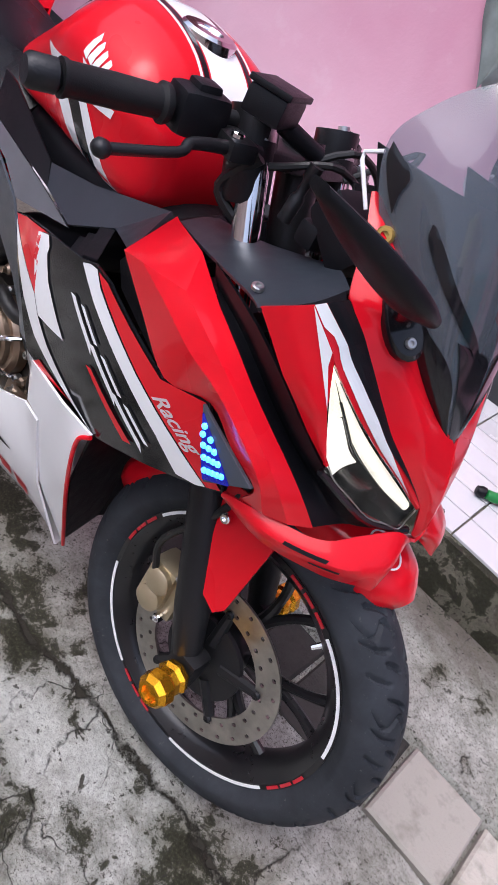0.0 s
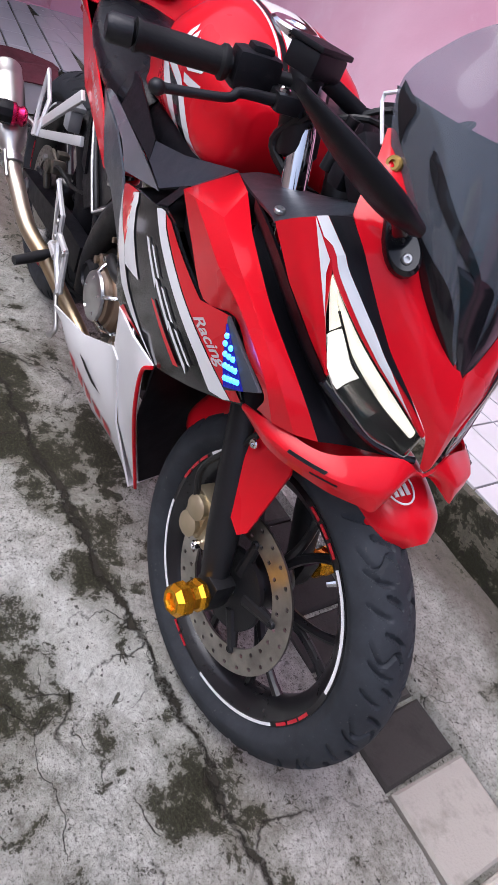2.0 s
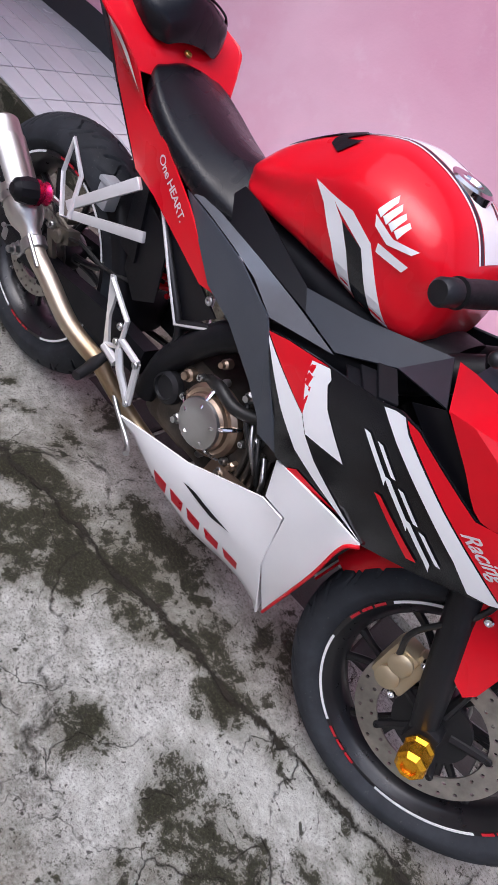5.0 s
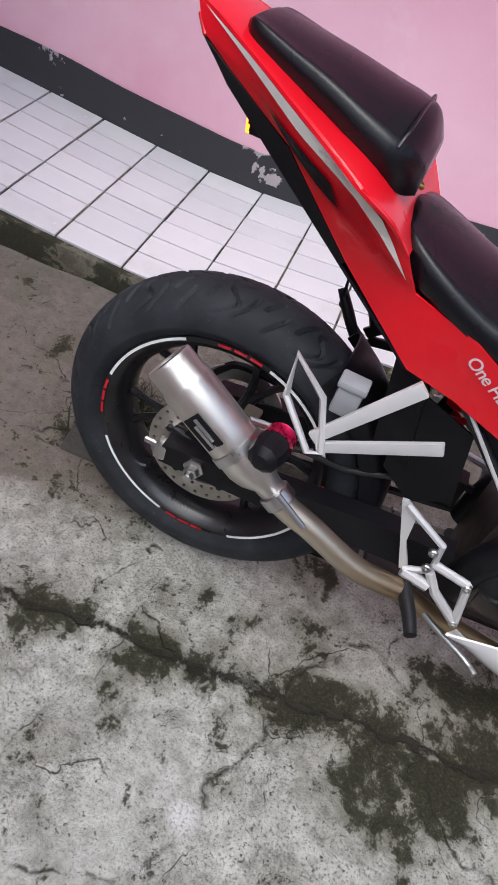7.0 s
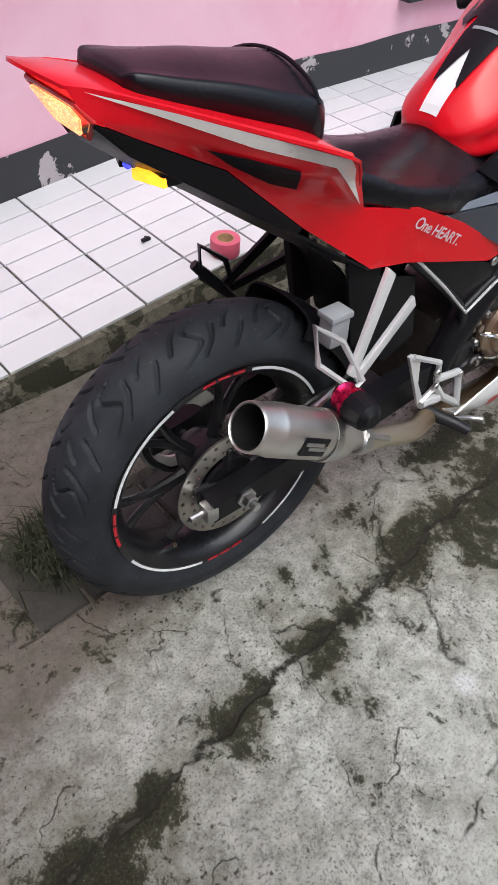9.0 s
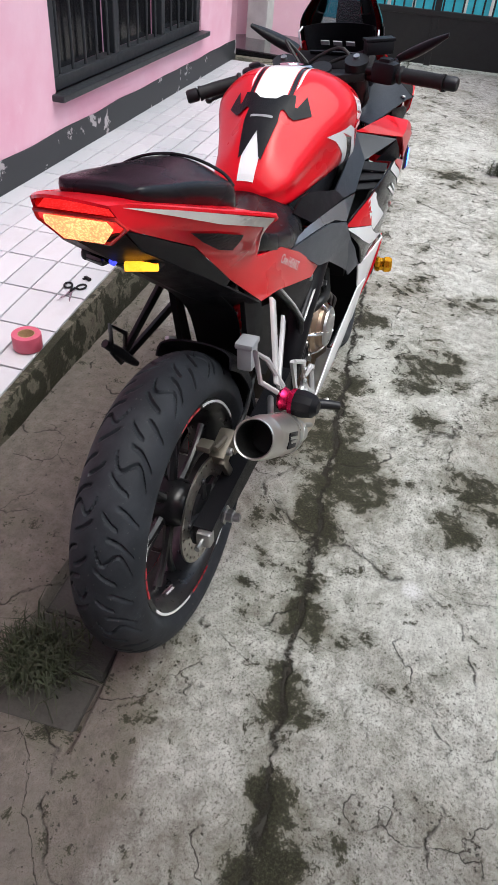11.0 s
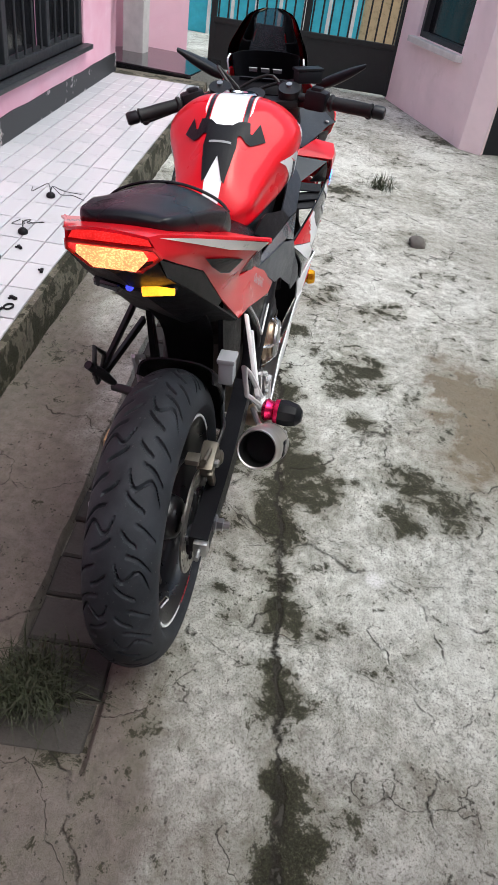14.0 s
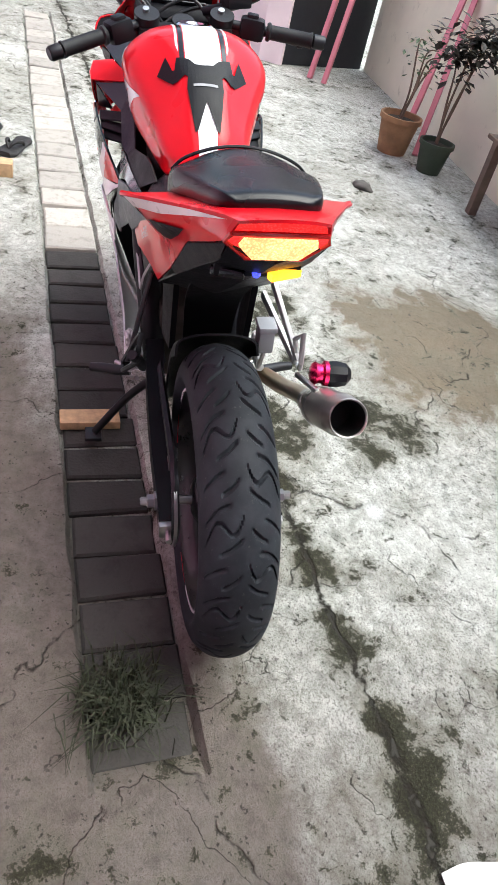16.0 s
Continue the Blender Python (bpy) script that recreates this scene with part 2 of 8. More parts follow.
def concrete(name, light=(0.58, 0.605, 0.59), dark=(0.016, 0.0145, 0.009), cover=0.0):
    """Worn concrete: mottled cement skin, mossy blots, pits and cracks."""
    m, ns, ls, b = nodes_of(name)
    vec = coords(ns, ls, 1.0)

    def math_node(op, x, y=0.0, z=0.0):
        n = ns.new("ShaderNodeMath")
        n.operation = op
        for sock, v in zip(n.inputs, (x, y, z)):
            if isinstance(v, (int, float)):
                sock.default_value = v
            else:
                ls.new(v, sock)
        return n.outputs[0]
    n1 = noise_node(ns, ls, vec, 2.4, 8, 0.62, 0.5)
    n2 = noise_node(ns, ls, vec, 9.0, 9, 0.66, 0.3)
    mid = noise_node(ns, ls, vec, 24, 9, 0.72)
    fine = noise_node(ns, ls, vec, 150, 5, 0.75)
    broad = noise_node(ns, ls, vec, 1.0, 3, 0.5)
    blot = noise_node(ns, ls, vec, 13.5, 7, 0.6, 0.6)
    base = ramp(ns, ls, mid, (0.3, rgb(*[v * 0.55 for v in light])), (0.43, rgb(*[v * 0.85 for v in light])), (0.52, rgb(*[v * 1.02 for v in light])), (0.66, rgb(*[min(1, v * 1.25) for v in light])))
    base = mix(ns, ls, ramp(ns, ls, n2, (0.38, 0.45), (0.47, 0.0)), base, rgb(light[0] * 0.5, light[1] * 0.48, light[2] * 0.45))
    base = mix(ns, ls, ramp(ns, ls, fine, (0.41, 0.7), (0.465, 0.0)), base, rgb(light[0] * 0.36, light[1] * 0.35, light[2] * 0.33))
    base = mix(ns, ls, ramp(ns, ls, fine, (0.62, 0.0), (0.74, 0.4)), base, rgb(0.72, 0.72, 0.7))
    base = mix(ns, ls, ramp(ns, ls, broad, (0.5, 0.0), (0.72, 0.4)), base, rgb(light[0] * 0.5, light[1] * 0.47, light[2] * 0.44))
    tone = noise_node(ns, ls, vec, 5.5, 6, 0.62, 0.4)
    base = mix(ns, ls, ramp(ns, ls, tone, (0.46, 0.0), (0.62, 0.6)), base, mix(ns, ls, mid, rgb(light[0] * 0.3, light[1] * 0.28, light[2] * 0.26), rgb(light[0] * 0.85, light[1] * 0.82, light[2] * 0.79)))
    patch = math_node("MULTIPLY_ADD", n2, 0.6, math_node("MULTIPLY", n1, 0.42))
    patch = math_node("MULTIPLY_ADD", blot, 0.2, patch)
    algae = ramp(ns, ls, patch, (0.6 - cover, 0.0), (0.68 - cover, 0.5))
    base = mix(ns, ls, algae, base, mix(ns, ls, mid, rgb(0.1, 0.1, 0.062), rgb(0.33, 0.325, 0.25)))
    moss = ramp(ns, ls, math_node("MULTIPLY_ADD", fine, 0.06, math_node("MULTIPLY_ADD", mid, 0.1, math_node("ADD", patch, -0.05))), (0.7 - cover, 0.0), (0.71 - cover, 0.75), (0.735 - cover, 0.97))
    speck = ramp(ns, ls, blot, (0.665, 0.0), (0.68, 0.9))
    moss = math_node("MAXIMUM", moss, speck)
    base = mix(ns, ls, moss, base, ramp(ns, ls, fine, (0.35, rgb(*dark)), (0.6, rgb(dark[0] * 1.6, dark[1] * 1.7, dark[2] * 1.5)), (0.76, rgb(0.06, 0.058, 0.04))))
    pit = math_node("MAXIMUM", ramp(ns, ls, noise_node(ns, ls, vec, 62, 4, 0.65), (0.6, 0.0), (0.618, 0.9)), ramp(ns, ls, noise_node(ns, ls, vec, 34, 3, 0.6), (0.66, 0.0), (0.675, 0.9)))
    pit = math_node("MULTIPLY", pit, ramp(ns, ls, n1, (0.4, 0.25), (0.56, 1.0)))
    base = mix(ns, ls, pit, base, rgb(0.045, 0.04, 0.034))
    crackv = ns.new("ShaderNodeTexVoronoi")
    crackv.feature = "DISTANCE_TO_EDGE"
    crackv.inputs["Scale"].default_value = 0.95
    warp = ns.new("ShaderNodeVectorMath")
    warp.operation = "MULTIPLY_ADD"
    wn2 = ns.new("ShaderNodeTexNoise")
    wn2.inputs["Scale"].default_value, wn2.inputs["Detail"].default_value = 3, 9
    ls.new(vec, wn2.inputs["Vector"])
    ls.new(wn2.outputs["Color"], warp.inputs[0])
    warp.inputs[1].default_value = (0.6, 0.6, 0.0)
    ls.new(vec, warp.inputs[2])
    ls.new(warp.outputs[0], crackv.inputs["Vector"])
    crack = math_node("MULTIPLY", ramp(ns, ls, crackv.outputs["Distance"], (0.0015, 0.95), (0.006, 0.0)), ramp(ns, ls, n2, (0.44, 0.1), (0.54, 1.0)))
    base = mix(ns, ls, crack, base, rgb(0.02, 0.019, 0.015))
    ls.new(base, b.inputs["Base Color"])
    ls.new(ramp(ns, ls, moss, (0.0, 0.9), (1.0, 0.72)), b.inputs["Roughness"])
    b.inputs["Specular IOR Level"].default_value = 0.22
    h = mix(ns, ls, 0.4, mid, fine)
    h = mix(ns, ls, moss, h, mix(ns, ls, 0.5, rgb(0.12, 0.12, 0.12), fine))
    h = mix(ns, ls, pit, h, rgb(0.1, 0.1, 0.1))
    h = mix(ns, ls, crack, h, rgb(0, 0, 0))
    bump(ns, ls, b, h, 1.0, 0.014)
    return m


# moss blots in the yard: x, y, reach
BLOTS = [(1.2, -0.18, 0.13), (1.32, -0.24, 0.15), (0.73, 0.1, 0.19), (0.94, 0.07, 0.11), (0.5, -0.09, 0.13), (0.53, -0.43, 0.13), (0.39, -0.11, 0.1), (0.54, -0.19, 0.15), (0.62, 0.09, 0.14), (0.65, -0.14, 0.12), (1.02, 0.2, 0.18),
         (0.28, 0.18, 0.13), (-0.12, -0.215, 0.08), (-0.34, -0.262, 0.07), (-0.48, -0.31, 0.17), (-0.62, -0.26, 0.18), (0.08, -0.19, 0.08), (0.3, 0.05, 0.12), (0.09, 0.0, 0.06), (1.46, 0.1, 0.07), (1.53, 0.05, 0.07), (0.62, -0.47, 0.1), (0.72, -0.45, 0.12), (0.95, -0.25, 0.1), (1.05, -0.02, 0.09),
         (1.97, -0.02, 0.13), (1.19, -0.21, 0.09), (0.67, -0.46, 0.1), (1.85, 0.04, 0.1), (3.5, 0.12, 0.22), (5.56, -0.55, 0.28), (1.89, -0.3, 0.14), (0.61, -0.59, 0.16)]


def yard_mat():
    """Old yard concrete: pale cement skin worn to its grain, olive film, dark moss blots, pits, cracks, one open seam and an earthy patch."""
    m, ns, ls, b = nodes_of("worn_mossy_concrete")
    vec = coords(ns, ls, 1.0)

    def op(kind, x, y=0.0, z=0.0):
        n = ns.new("ShaderNodeMath")
        n.operation = kind
        for sock, v in zip(n.inputs, (x, y, z)):
            if isinstance(v, (int, float)):
                sock.default_value = v
            else:
                ls.new(v, sock)
        return n.outputs[0]

    def far(x, y):
        n = ns.new("ShaderNodeVectorMath")
        n.operation = "DISTANCE"
        n.inputs[1].default_value = (x, y, 0.0)
        ls.new(vec, n.inputs[0])
        return n.outputs["Value"]
    n1, n2 = noise_node(ns, ls, vec, 2.3, 8, 0.6, 0.4), noise_node(ns, ls, vec, 8.0, 10, 0.68, 0.4)
    mid, fine = noise_node(ns, ls, vec, 26, 10, 0.75), noise_node(ns, ls, vec, 170, 6, 0.8)
    blot, tone = noise_node(ns, ls, vec, 15, 8, 0.66, 0.6), noise_node(ns, ls, vec, 4.6, 7, 0.66, 0.5)
    sep = ns.new("ShaderNodeSeparateXYZ")
    ls.new(vec, sep.inputs[0])
    px, py = sep.outputs[0], sep.outputs[1]
    skin = ramp(ns, ls, mid, (0.3, rgb(0.18, 0.175, 0.152)), (0.4, rgb(0.42, 0.418, 0.38)), (0.5, rgb(0.59, 0.595, 0.55)), (0.62, rgb(0.77, 0.78, 0.735)))
    skin = mix(ns, ls, ramp(ns, ls, tone, (0.47, 0.0), (0.6, 0.5)), skin, mix(ns, ls, ramp(ns, ls, mid, (0.36, 0.0), (0.56, 1.0)), rgb(0.12, 0.117, 0.095), rgb(0.5, 0.495, 0.44)))
    skin = mix(ns, ls, ramp(ns, ls, fine, (0.42, 0.85), (0.455, 0.0)), skin, rgb(0.13, 0.128, 0.11))
    skin = mix(ns, ls, ramp(ns, ls, fine, (0.55, 0.0), (0.63, 0.65)), skin, rgb(0.8, 0.81, 0.77))
    wide_ = noise_node(ns, ls, vec, 1.3, 5, 0.6, 0.6)
    skin = mix(ns, ls, ramp(ns, ls, wide_, (0.42, 0.4), (0.55, 0.0)), skin, rgb(0.27, 0.255, 0.21))
    skin = mix(ns, ls, ramp(ns, ls, wide_, (0.56, 0.0), (0.68, 0.45)), skin, rgb(0.74, 0.75, 0.7))
    # damp dirt behind the bike and towards the terrace, tinted with the pink wall's bounce
    brownish = op("MAXIMUM", ramp(ns, ls, op("MULTIPLY_ADD", px, -0.5, op("MULTIPLY_ADD", n1, 0.5, py)), (0.33, 0.0), (0.52, 0.9)), ramp(ns, ls, op("MULTIPLY_ADD", n1, 0.8, op("MULTIPLY", px, -0.5)), (0.42, 0.0), (0.7, 0.65)))
    skin = mix(ns, ls, brownish, skin, mix(ns, ls, mid, rgb(0.06, 0.049, 0.041), rgb(0.26, 0.218, 0.187)))
    # earthy patch by the middle of the yard
    spread = op("MULTIPLY_ADD", n1, 0.9, op("MULTIPLY_ADD", n2, 0.55, op("MULTIPLY_ADD", blot, 0.2, far(1.16, -0.9))))
    earth = ramp(ns, ls, op("MULTIPLY", spread, 0.5), (0.585, 0.92), (0.615, 0.55), (0.69, 0.0))
    skin = mix(ns, ls, earth, skin, mix(ns, ls, fine, rgb(0.075, 0.064, 0.042), mix(ns, ls, tone, rgb(0.15, 0.13, 0.095), rgb(0.34, 0.26, 0.17))))
    # moss: broad noise, drawn to the blots and along the seam
    near = op("MULTIPLY", far(BLOTS[0][0], BLOTS[0][1]), 1.0 / BLOTS[0][2])
    for x, y, r in BLOTS[1:]:
        near = op("MINIMUM", near, op("MULTIPLY", far(x, y), 1.0 / r))
    wob = op("MULTIPLY_ADD", n2, 0.1, op("MULTIPLY", n1, 0.05))
    off = op("ABSOLUTE", op("ADD", op("MULTIPLY_ADD", px, -0.2, py), op("ADD", wob, 0.105)))
    field = op("MULTIPLY_ADD", n2, 0.55, op("MULTIPLY_ADD", n1, 0.3, op("MULTIPLY", blot, 0.2)))
    field = op("ADD", field, ramp(ns, ls, near, (0.0, 0.16), (1.05, 0.0)))
    field = op("ADD", field, ramp(ns, ls, off, (0.0, 0.1), (0.085, 0.0)))
    film = ramp(ns, ls, field, (0.52, 0.0), (0.6, 0.38), (0.7, 0.72))
    skin = mix(ns, ls, film, skin, mix(ns, ls, mid, rgb(0.08, 0.078, 0.05), rgb(0.34, 0.325, 0.25)))
    rag = op("MULTIPLY_ADD", mid, 0.5, op("MULTIPLY_ADD", blot, 0.3, op("MULTIPLY_ADD", fine, 0.42, op("ADD", field, -0.515))))
    moss = ramp(ns, ls, rag, (0.722, 0.0), (0.737, 0.75), (0.775, 0.97))
    moss = op("MAXIMUM", moss, ramp(ns, ls, op("MULTIPLY_ADD", fine, 0.12, blot), (0.71, 0.0), (0.73, 0.9)))
    skin = mix(ns, ls, moss, skin, ramp(ns, ls, fine, (0.36, rgb(0.014, 0.014, 0.007)), (0.52, rgb(0.034, 0.033, 0.018)), (0.62, rgb(0.075, 0.075, 0.042)), (0.72, rgb(0.16, 0.15, 0.105))))
    pit = op("MAXIMUM", ramp(ns, ls, noise_node(ns, ls, vec, 60, 4, 0.65), (0.635, 0.0), (0.65, 0.9)), ramp(ns, ls, noise_node(ns, ls, vec, 33, 4, 0.65), (0.67, 0.0), (0.685, 0.9)))
    pit = op("MULTIPLY", pit, ramp(ns, ls, tone, (0.4, 0.35), (0.52, 1.0)))
    skin = mix(ns, ls, pit, skin, rgb(0.05, 0.045, 0.037))
    # hair cracks and the open seam
    bend = ns.new("ShaderNodeVectorMath")
    bend.operation = "MULTIPLY_ADD"
    wn2 = ns.new("ShaderNodeTexNoise")
    wn2.inputs["Scale"].default_value, wn2.inputs["Detail"].default_value = 4, 10
    ls.new(vec, wn2.inputs["Vector"])
    ls.new(wn2.outputs["Color"], bend.inputs[0])
    bend.inputs[1].default_value = (0.45, 0.45, 0.0)
    ls.new(vec, bend.inputs[2])
    crack = None
    for scale, wide in ((1.3, 0.006), (3.1, 0.005)):
        cell = ns.new("ShaderNodeTexVoronoi")
        cell.feature = "DISTANCE_TO_EDGE"
        cell.inputs["Scale"].default_value = scale
        ls.new(bend.outputs[0], cell.inputs["Vector"])
        line = op("MULTIPLY", ramp(ns, ls, cell.outputs["Distance"], (wide * 0.3, 0.9), (wide, 0.0)), ramp(ns, ls, n2 if scale < 2 else tone, (0.47, 0.0), (0.56, 1.0)))
        crack = line if crack is None else op("MAXIMUM", crack, line)
    seam = op("MULTIPLY", ramp(ns, ls, op("MULTIPLY_ADD", blot, -0.03, op("ADD", off, 0.015)), (0.004, 1.0), (0.011, 0.0)), ramp(ns, ls, mid, (0.36, 0.3), (0.5, 1.0)))
    crack = op("MAXIMUM", crack, seam)
    skin = mix(ns, ls, crack, skin, rgb(0.025, 0.022, 0.016))
    splash = op("MULTIPLY", ramp(ns, ls, op("MULTIPLY_ADD", mid, 0.04, far(0.262, -0.388)), (0.034, 0.9), (0.05, 0.0)), ramp(ns, ls, fine, (0.4, 0.2), (0.52, 1.0)))
    skin = mix(ns, ls, splash, skin, rgb(0.85, 0.85, 0.85))
    ls.new(skin, b.inputs["Base Color"])
    ls.new(ramp(ns, ls, moss, (0.0, 0.88), (1.0, 0.62)), b.inputs["Roughness"])
    b.inputs["Specular IOR Level"].default_value = 0.25
    h = mix(ns, ls, 0.45, mid, fine)
    h = mix(ns, ls, moss, h, mix(ns, ls, 0.55, rgb(0.1, 0.1, 0.1), fine))
    h = mix(ns, ls, op("MAXIMUM", pit, op("MULTIPLY", earth, 0.5)), h, rgb(0.12, 0.12, 0.12))
    h = mix(ns, ls, crack, h, rgb(0, 0, 0))
    bump(ns, ls, b, h, 1.0, 0.016)
    return m


def tile_mat():
    m, ns, ls, b = nodes_of("white_glazed_tile")
    vec = ns.new("ShaderNodeNewGeometry").outputs["Position"]
    info = ns.new("ShaderNodeObjectInfo")
    dirt = noise_node(ns, ls, vec, 5, 6, 0.65)
    base = ramp(ns, ls, info.outputs["Random"], (0.0, rgb(0.53, 0.54, 0.57)), (1.0, rgb(0.6, 0.6, 0.63)))
    ls.new(mix(ns, ls, ramp(ns, ls, dirt, (0.55, 0.0), (0.85, 0.5)), base, rgb(0.42, 0.4, 0.4)), b.inputs["Base Color"])
    ls.new(ramp(ns, ls, dirt, (0.4, 0.2), (0.8, 0.3)), b.inputs["Roughness"])
    return m


def brick_mat(name, a, c):
    m, ns, ls, b = nodes_of(name)
    vec = ns.new("ShaderNodeNewGeometry").outputs["Position"]
    info = ns.new("ShaderNodeObjectInfo")
    n = noise_node(ns, ls, vec, 17, 7, 0.68)
    base = ramp(ns, ls, info.outputs["Random"], (0.0, rgb(*a)), (1.0, rgb(*c)))
    base = mix(ns, ls, ramp(ns, ls, n, (0.5, 0.0), (0.75, 0.7)), base, rgb(a[0] * 0.4, a[1] * 0.42, a[2] * 0.36))
    ls.new(base, b.inputs["Base Color"])
    b.inputs["Roughness"].default_value = 0.85
    bump(ns, ls, b, mix(ns, ls, 0.5, n, noise_node(ns, ls, vec, 140, 3)), 0.7, 0.006)
    return m


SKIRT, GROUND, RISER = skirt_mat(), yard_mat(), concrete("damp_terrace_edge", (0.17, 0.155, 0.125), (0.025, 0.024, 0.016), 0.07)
TILE = tile_mat()
PAVER_DARK = brick_mat("damp_dark_paver", (0.03, 0.027, 0.025), (0.055, 0.05, 0.045))
PAVER = brick_mat("worn_paver", (0.33, 0.31, 0.28), (0.48, 0.45, 0.4))
FRAME_BLACK = simple("black_painted_wood", (0.02, 0.022, 0.026), 0.45, 0, 0, 0.3, 120)
GATE_BLACK = simple("black_painted_sheet_metal", (0.009, 0.0095, 0.01), 0.5, 0.0, 0, 0.2, 60)
TERRACOTTA = simple("terracotta_pot", (0.3, 0.16, 0.08), 0.85, 0, 0, 0.6, 90, 0.3)
PLASTIC_POT = simple("dark_green_pot", (0.035, 0.05, 0.03), 0.6)
SOIL = simple("dark_soil", (0.03, 0.022, 0.015), 0.95, 0, 0, 1.0, 120)
LEAF = simple("plant_leaf", (0.05, 0.085, 0.025), 0.5, var=0.4, vscale=30)
LEAF_DARK = simple("purple_green_leaf", (0.035, 0.03, 0.02), 0.5, var=0.5, vscale=30)
GRASS = simple("grass_blade", (0.03, 0.036, 0.015), 0.7, var=0.4, vscale=30)
BARK = simple("thin_bark", (0.16, 0.11, 0.075), 0.85, 0, 0, 0.6, 90, 0.25)
WOOD = simple("raw_pine", (0.5, 0.33, 0.18), 0.7, 0, 0, 0.4, 80, 0.25, vscale=40)
WOOD_DARK = simple("weathered_bench_wood", (0.14, 0.1, 0.075), 0.8, 0, 0, 0.6, 60, 0.3)
PINK_WOOD = simple("pink_painted_timber", (0.62, 0.2, 0.25), 0.6, 0, 0, 0.3, 80)
GREEN_PLASTIC = simple("green_handle_plastic", (0.01, 0.2, 0.04), 0.3, 0, 0.3)
TAPE_PINK = simple("pink_tape_roll", (0.55, 0.1, 0.16), 0.35)
CLOTH = simple("maroon_cloth", (0.1, 0.02, 0.03), 0.9, 0, 0, 0.8, 200, 0.35)
CLOTH_GREY = simple("grey_green_cloth", (0.2, 0.23, 0.22), 0.9, 0, 0, 0.8, 200, 0.3)
BAG_ORANGE = simple("orange_cloth", (0.5, 0.14, 0.03), 0.8, 0, 0, 0.6, 200, 0.25)
SANDAL = simple("black_foam_sandal", (0.018, 0.017, 0.017), 0.7, 0, 0, 0.5, 200)
TOY_RED = simple("red_plastic_toy", (0.5, 0.05, 0.03), 0.4)
TOY_YELLOW = simple("yellow_plastic_toy", (0.6, 0.35, 0.03), 0.4)
STONE = simple("grey_pebble", (0.12, 0.11, 0.1), 0.85, 0, 0, 0.8, 60, 0.3)
SHEET_TEAL = simple("teal_house_paint", (0.05, 0.4, 0.5), 0.6)
SHEET_STONE = brick_mat("stone_cladding", (0.4, 0.3, 0.18), (0.5, 0.36, 0.2))
PORCH_TILE = simple("dark_glazed_porch_tile", (0.012, 0.012, 0.014), 0.12, 0, 0.3)
WHITE_TRIM = simple("white_trim_paint", (0.62, 0.6, 0.58), 0.6)

# ---- mesh tools ----
V = Vector


def part(name, bm, mat, parent=None, label="", smooth=None):
    """Links a bmesh as one mesh object. smooth: degrees up to which edges are shaded round."""
    bmesh.ops.recalc_face_normals(bm, faces=bm.faces)
    me = bpy.data.meshes.new(name)
    bm.to_mesh(me)
    bm.free()
    me.materials.append(mat)
    if smooth:
        me.polygons.foreach_set("use_smooth", [True] * len(me.polygons))
        me.set_sharp_from_angle(angle=radians(smooth))
    ob = new(name, me)
    ob.parent = parent
    if label:
        ob["label"] = label
    return ob


def thing(name, label, category, m=None, group="", kind=""):
    ob = new(name)
    if m is not None:
        ob.matrix_world = m
    return tagged(ob, label, category, group, kind)


def cr(a, n, closed=False):
    """Catmull-Rom through the rows of a, n steps from row to row."""
    a = np.asarray(a, float)
    k = len(a)
    out = []
    for i in range(k if closed else k - 1):
        if closed:
            p0, p1, p2, p3 = a[i - 1], a[i], a[(i + 1) % k], a[(i + 2) % k]
        else:
            p1, p2 = a[i], a[i + 1]
            p0 = a[i - 1] if i else 2 * p1 - p2
            p3 = a[i + 2] if i + 2 < k else 2 * p2 - p1
        for j in range(n):
            t = j / n
            out.append(0.5 * (2 * p1 + (p2 - p0) * t + (2 * p0 - 5 * p1 + 4 * p2 - p3) * t * t + (3 * p1 - p0 - 3 * p2 + p3) * t ** 3))
    if not closed:
        out.append(a[-1])
    return np.array(out)


def sheet(grid, nu=4, nv=4, closed_v=False, caps=False, thick=0.0):
    """A smooth skin through a grid of points; thick gives it a back."""
    g = cr(np.asarray(grid, float), nu)
    g = np.stack([cr(r, nv, closed_v) for r in g])
    bm = bmesh.new()
    vs = [[bm.verts.new(p) for p in r] for r in g]
    m = len(vs[0])
    for i in range(len(vs) - 1):
        for j in range(m if closed_v else m - 1):
            bm.faces.new((vs[i][j], vs[i][(j + 1) % m], vs[i + 1][(j + 1) % m], vs[i + 1][j]))
    if caps:
        bm.faces.new(vs[0][::-1])
        bm.faces.new(vs[-1])
    if thick:
        bmesh.ops.recalc_face_normals(bm, faces=bm.faces)
        bmesh.ops.solidify(bm, geom=bm.faces[:], thickness=thick)
    return bm


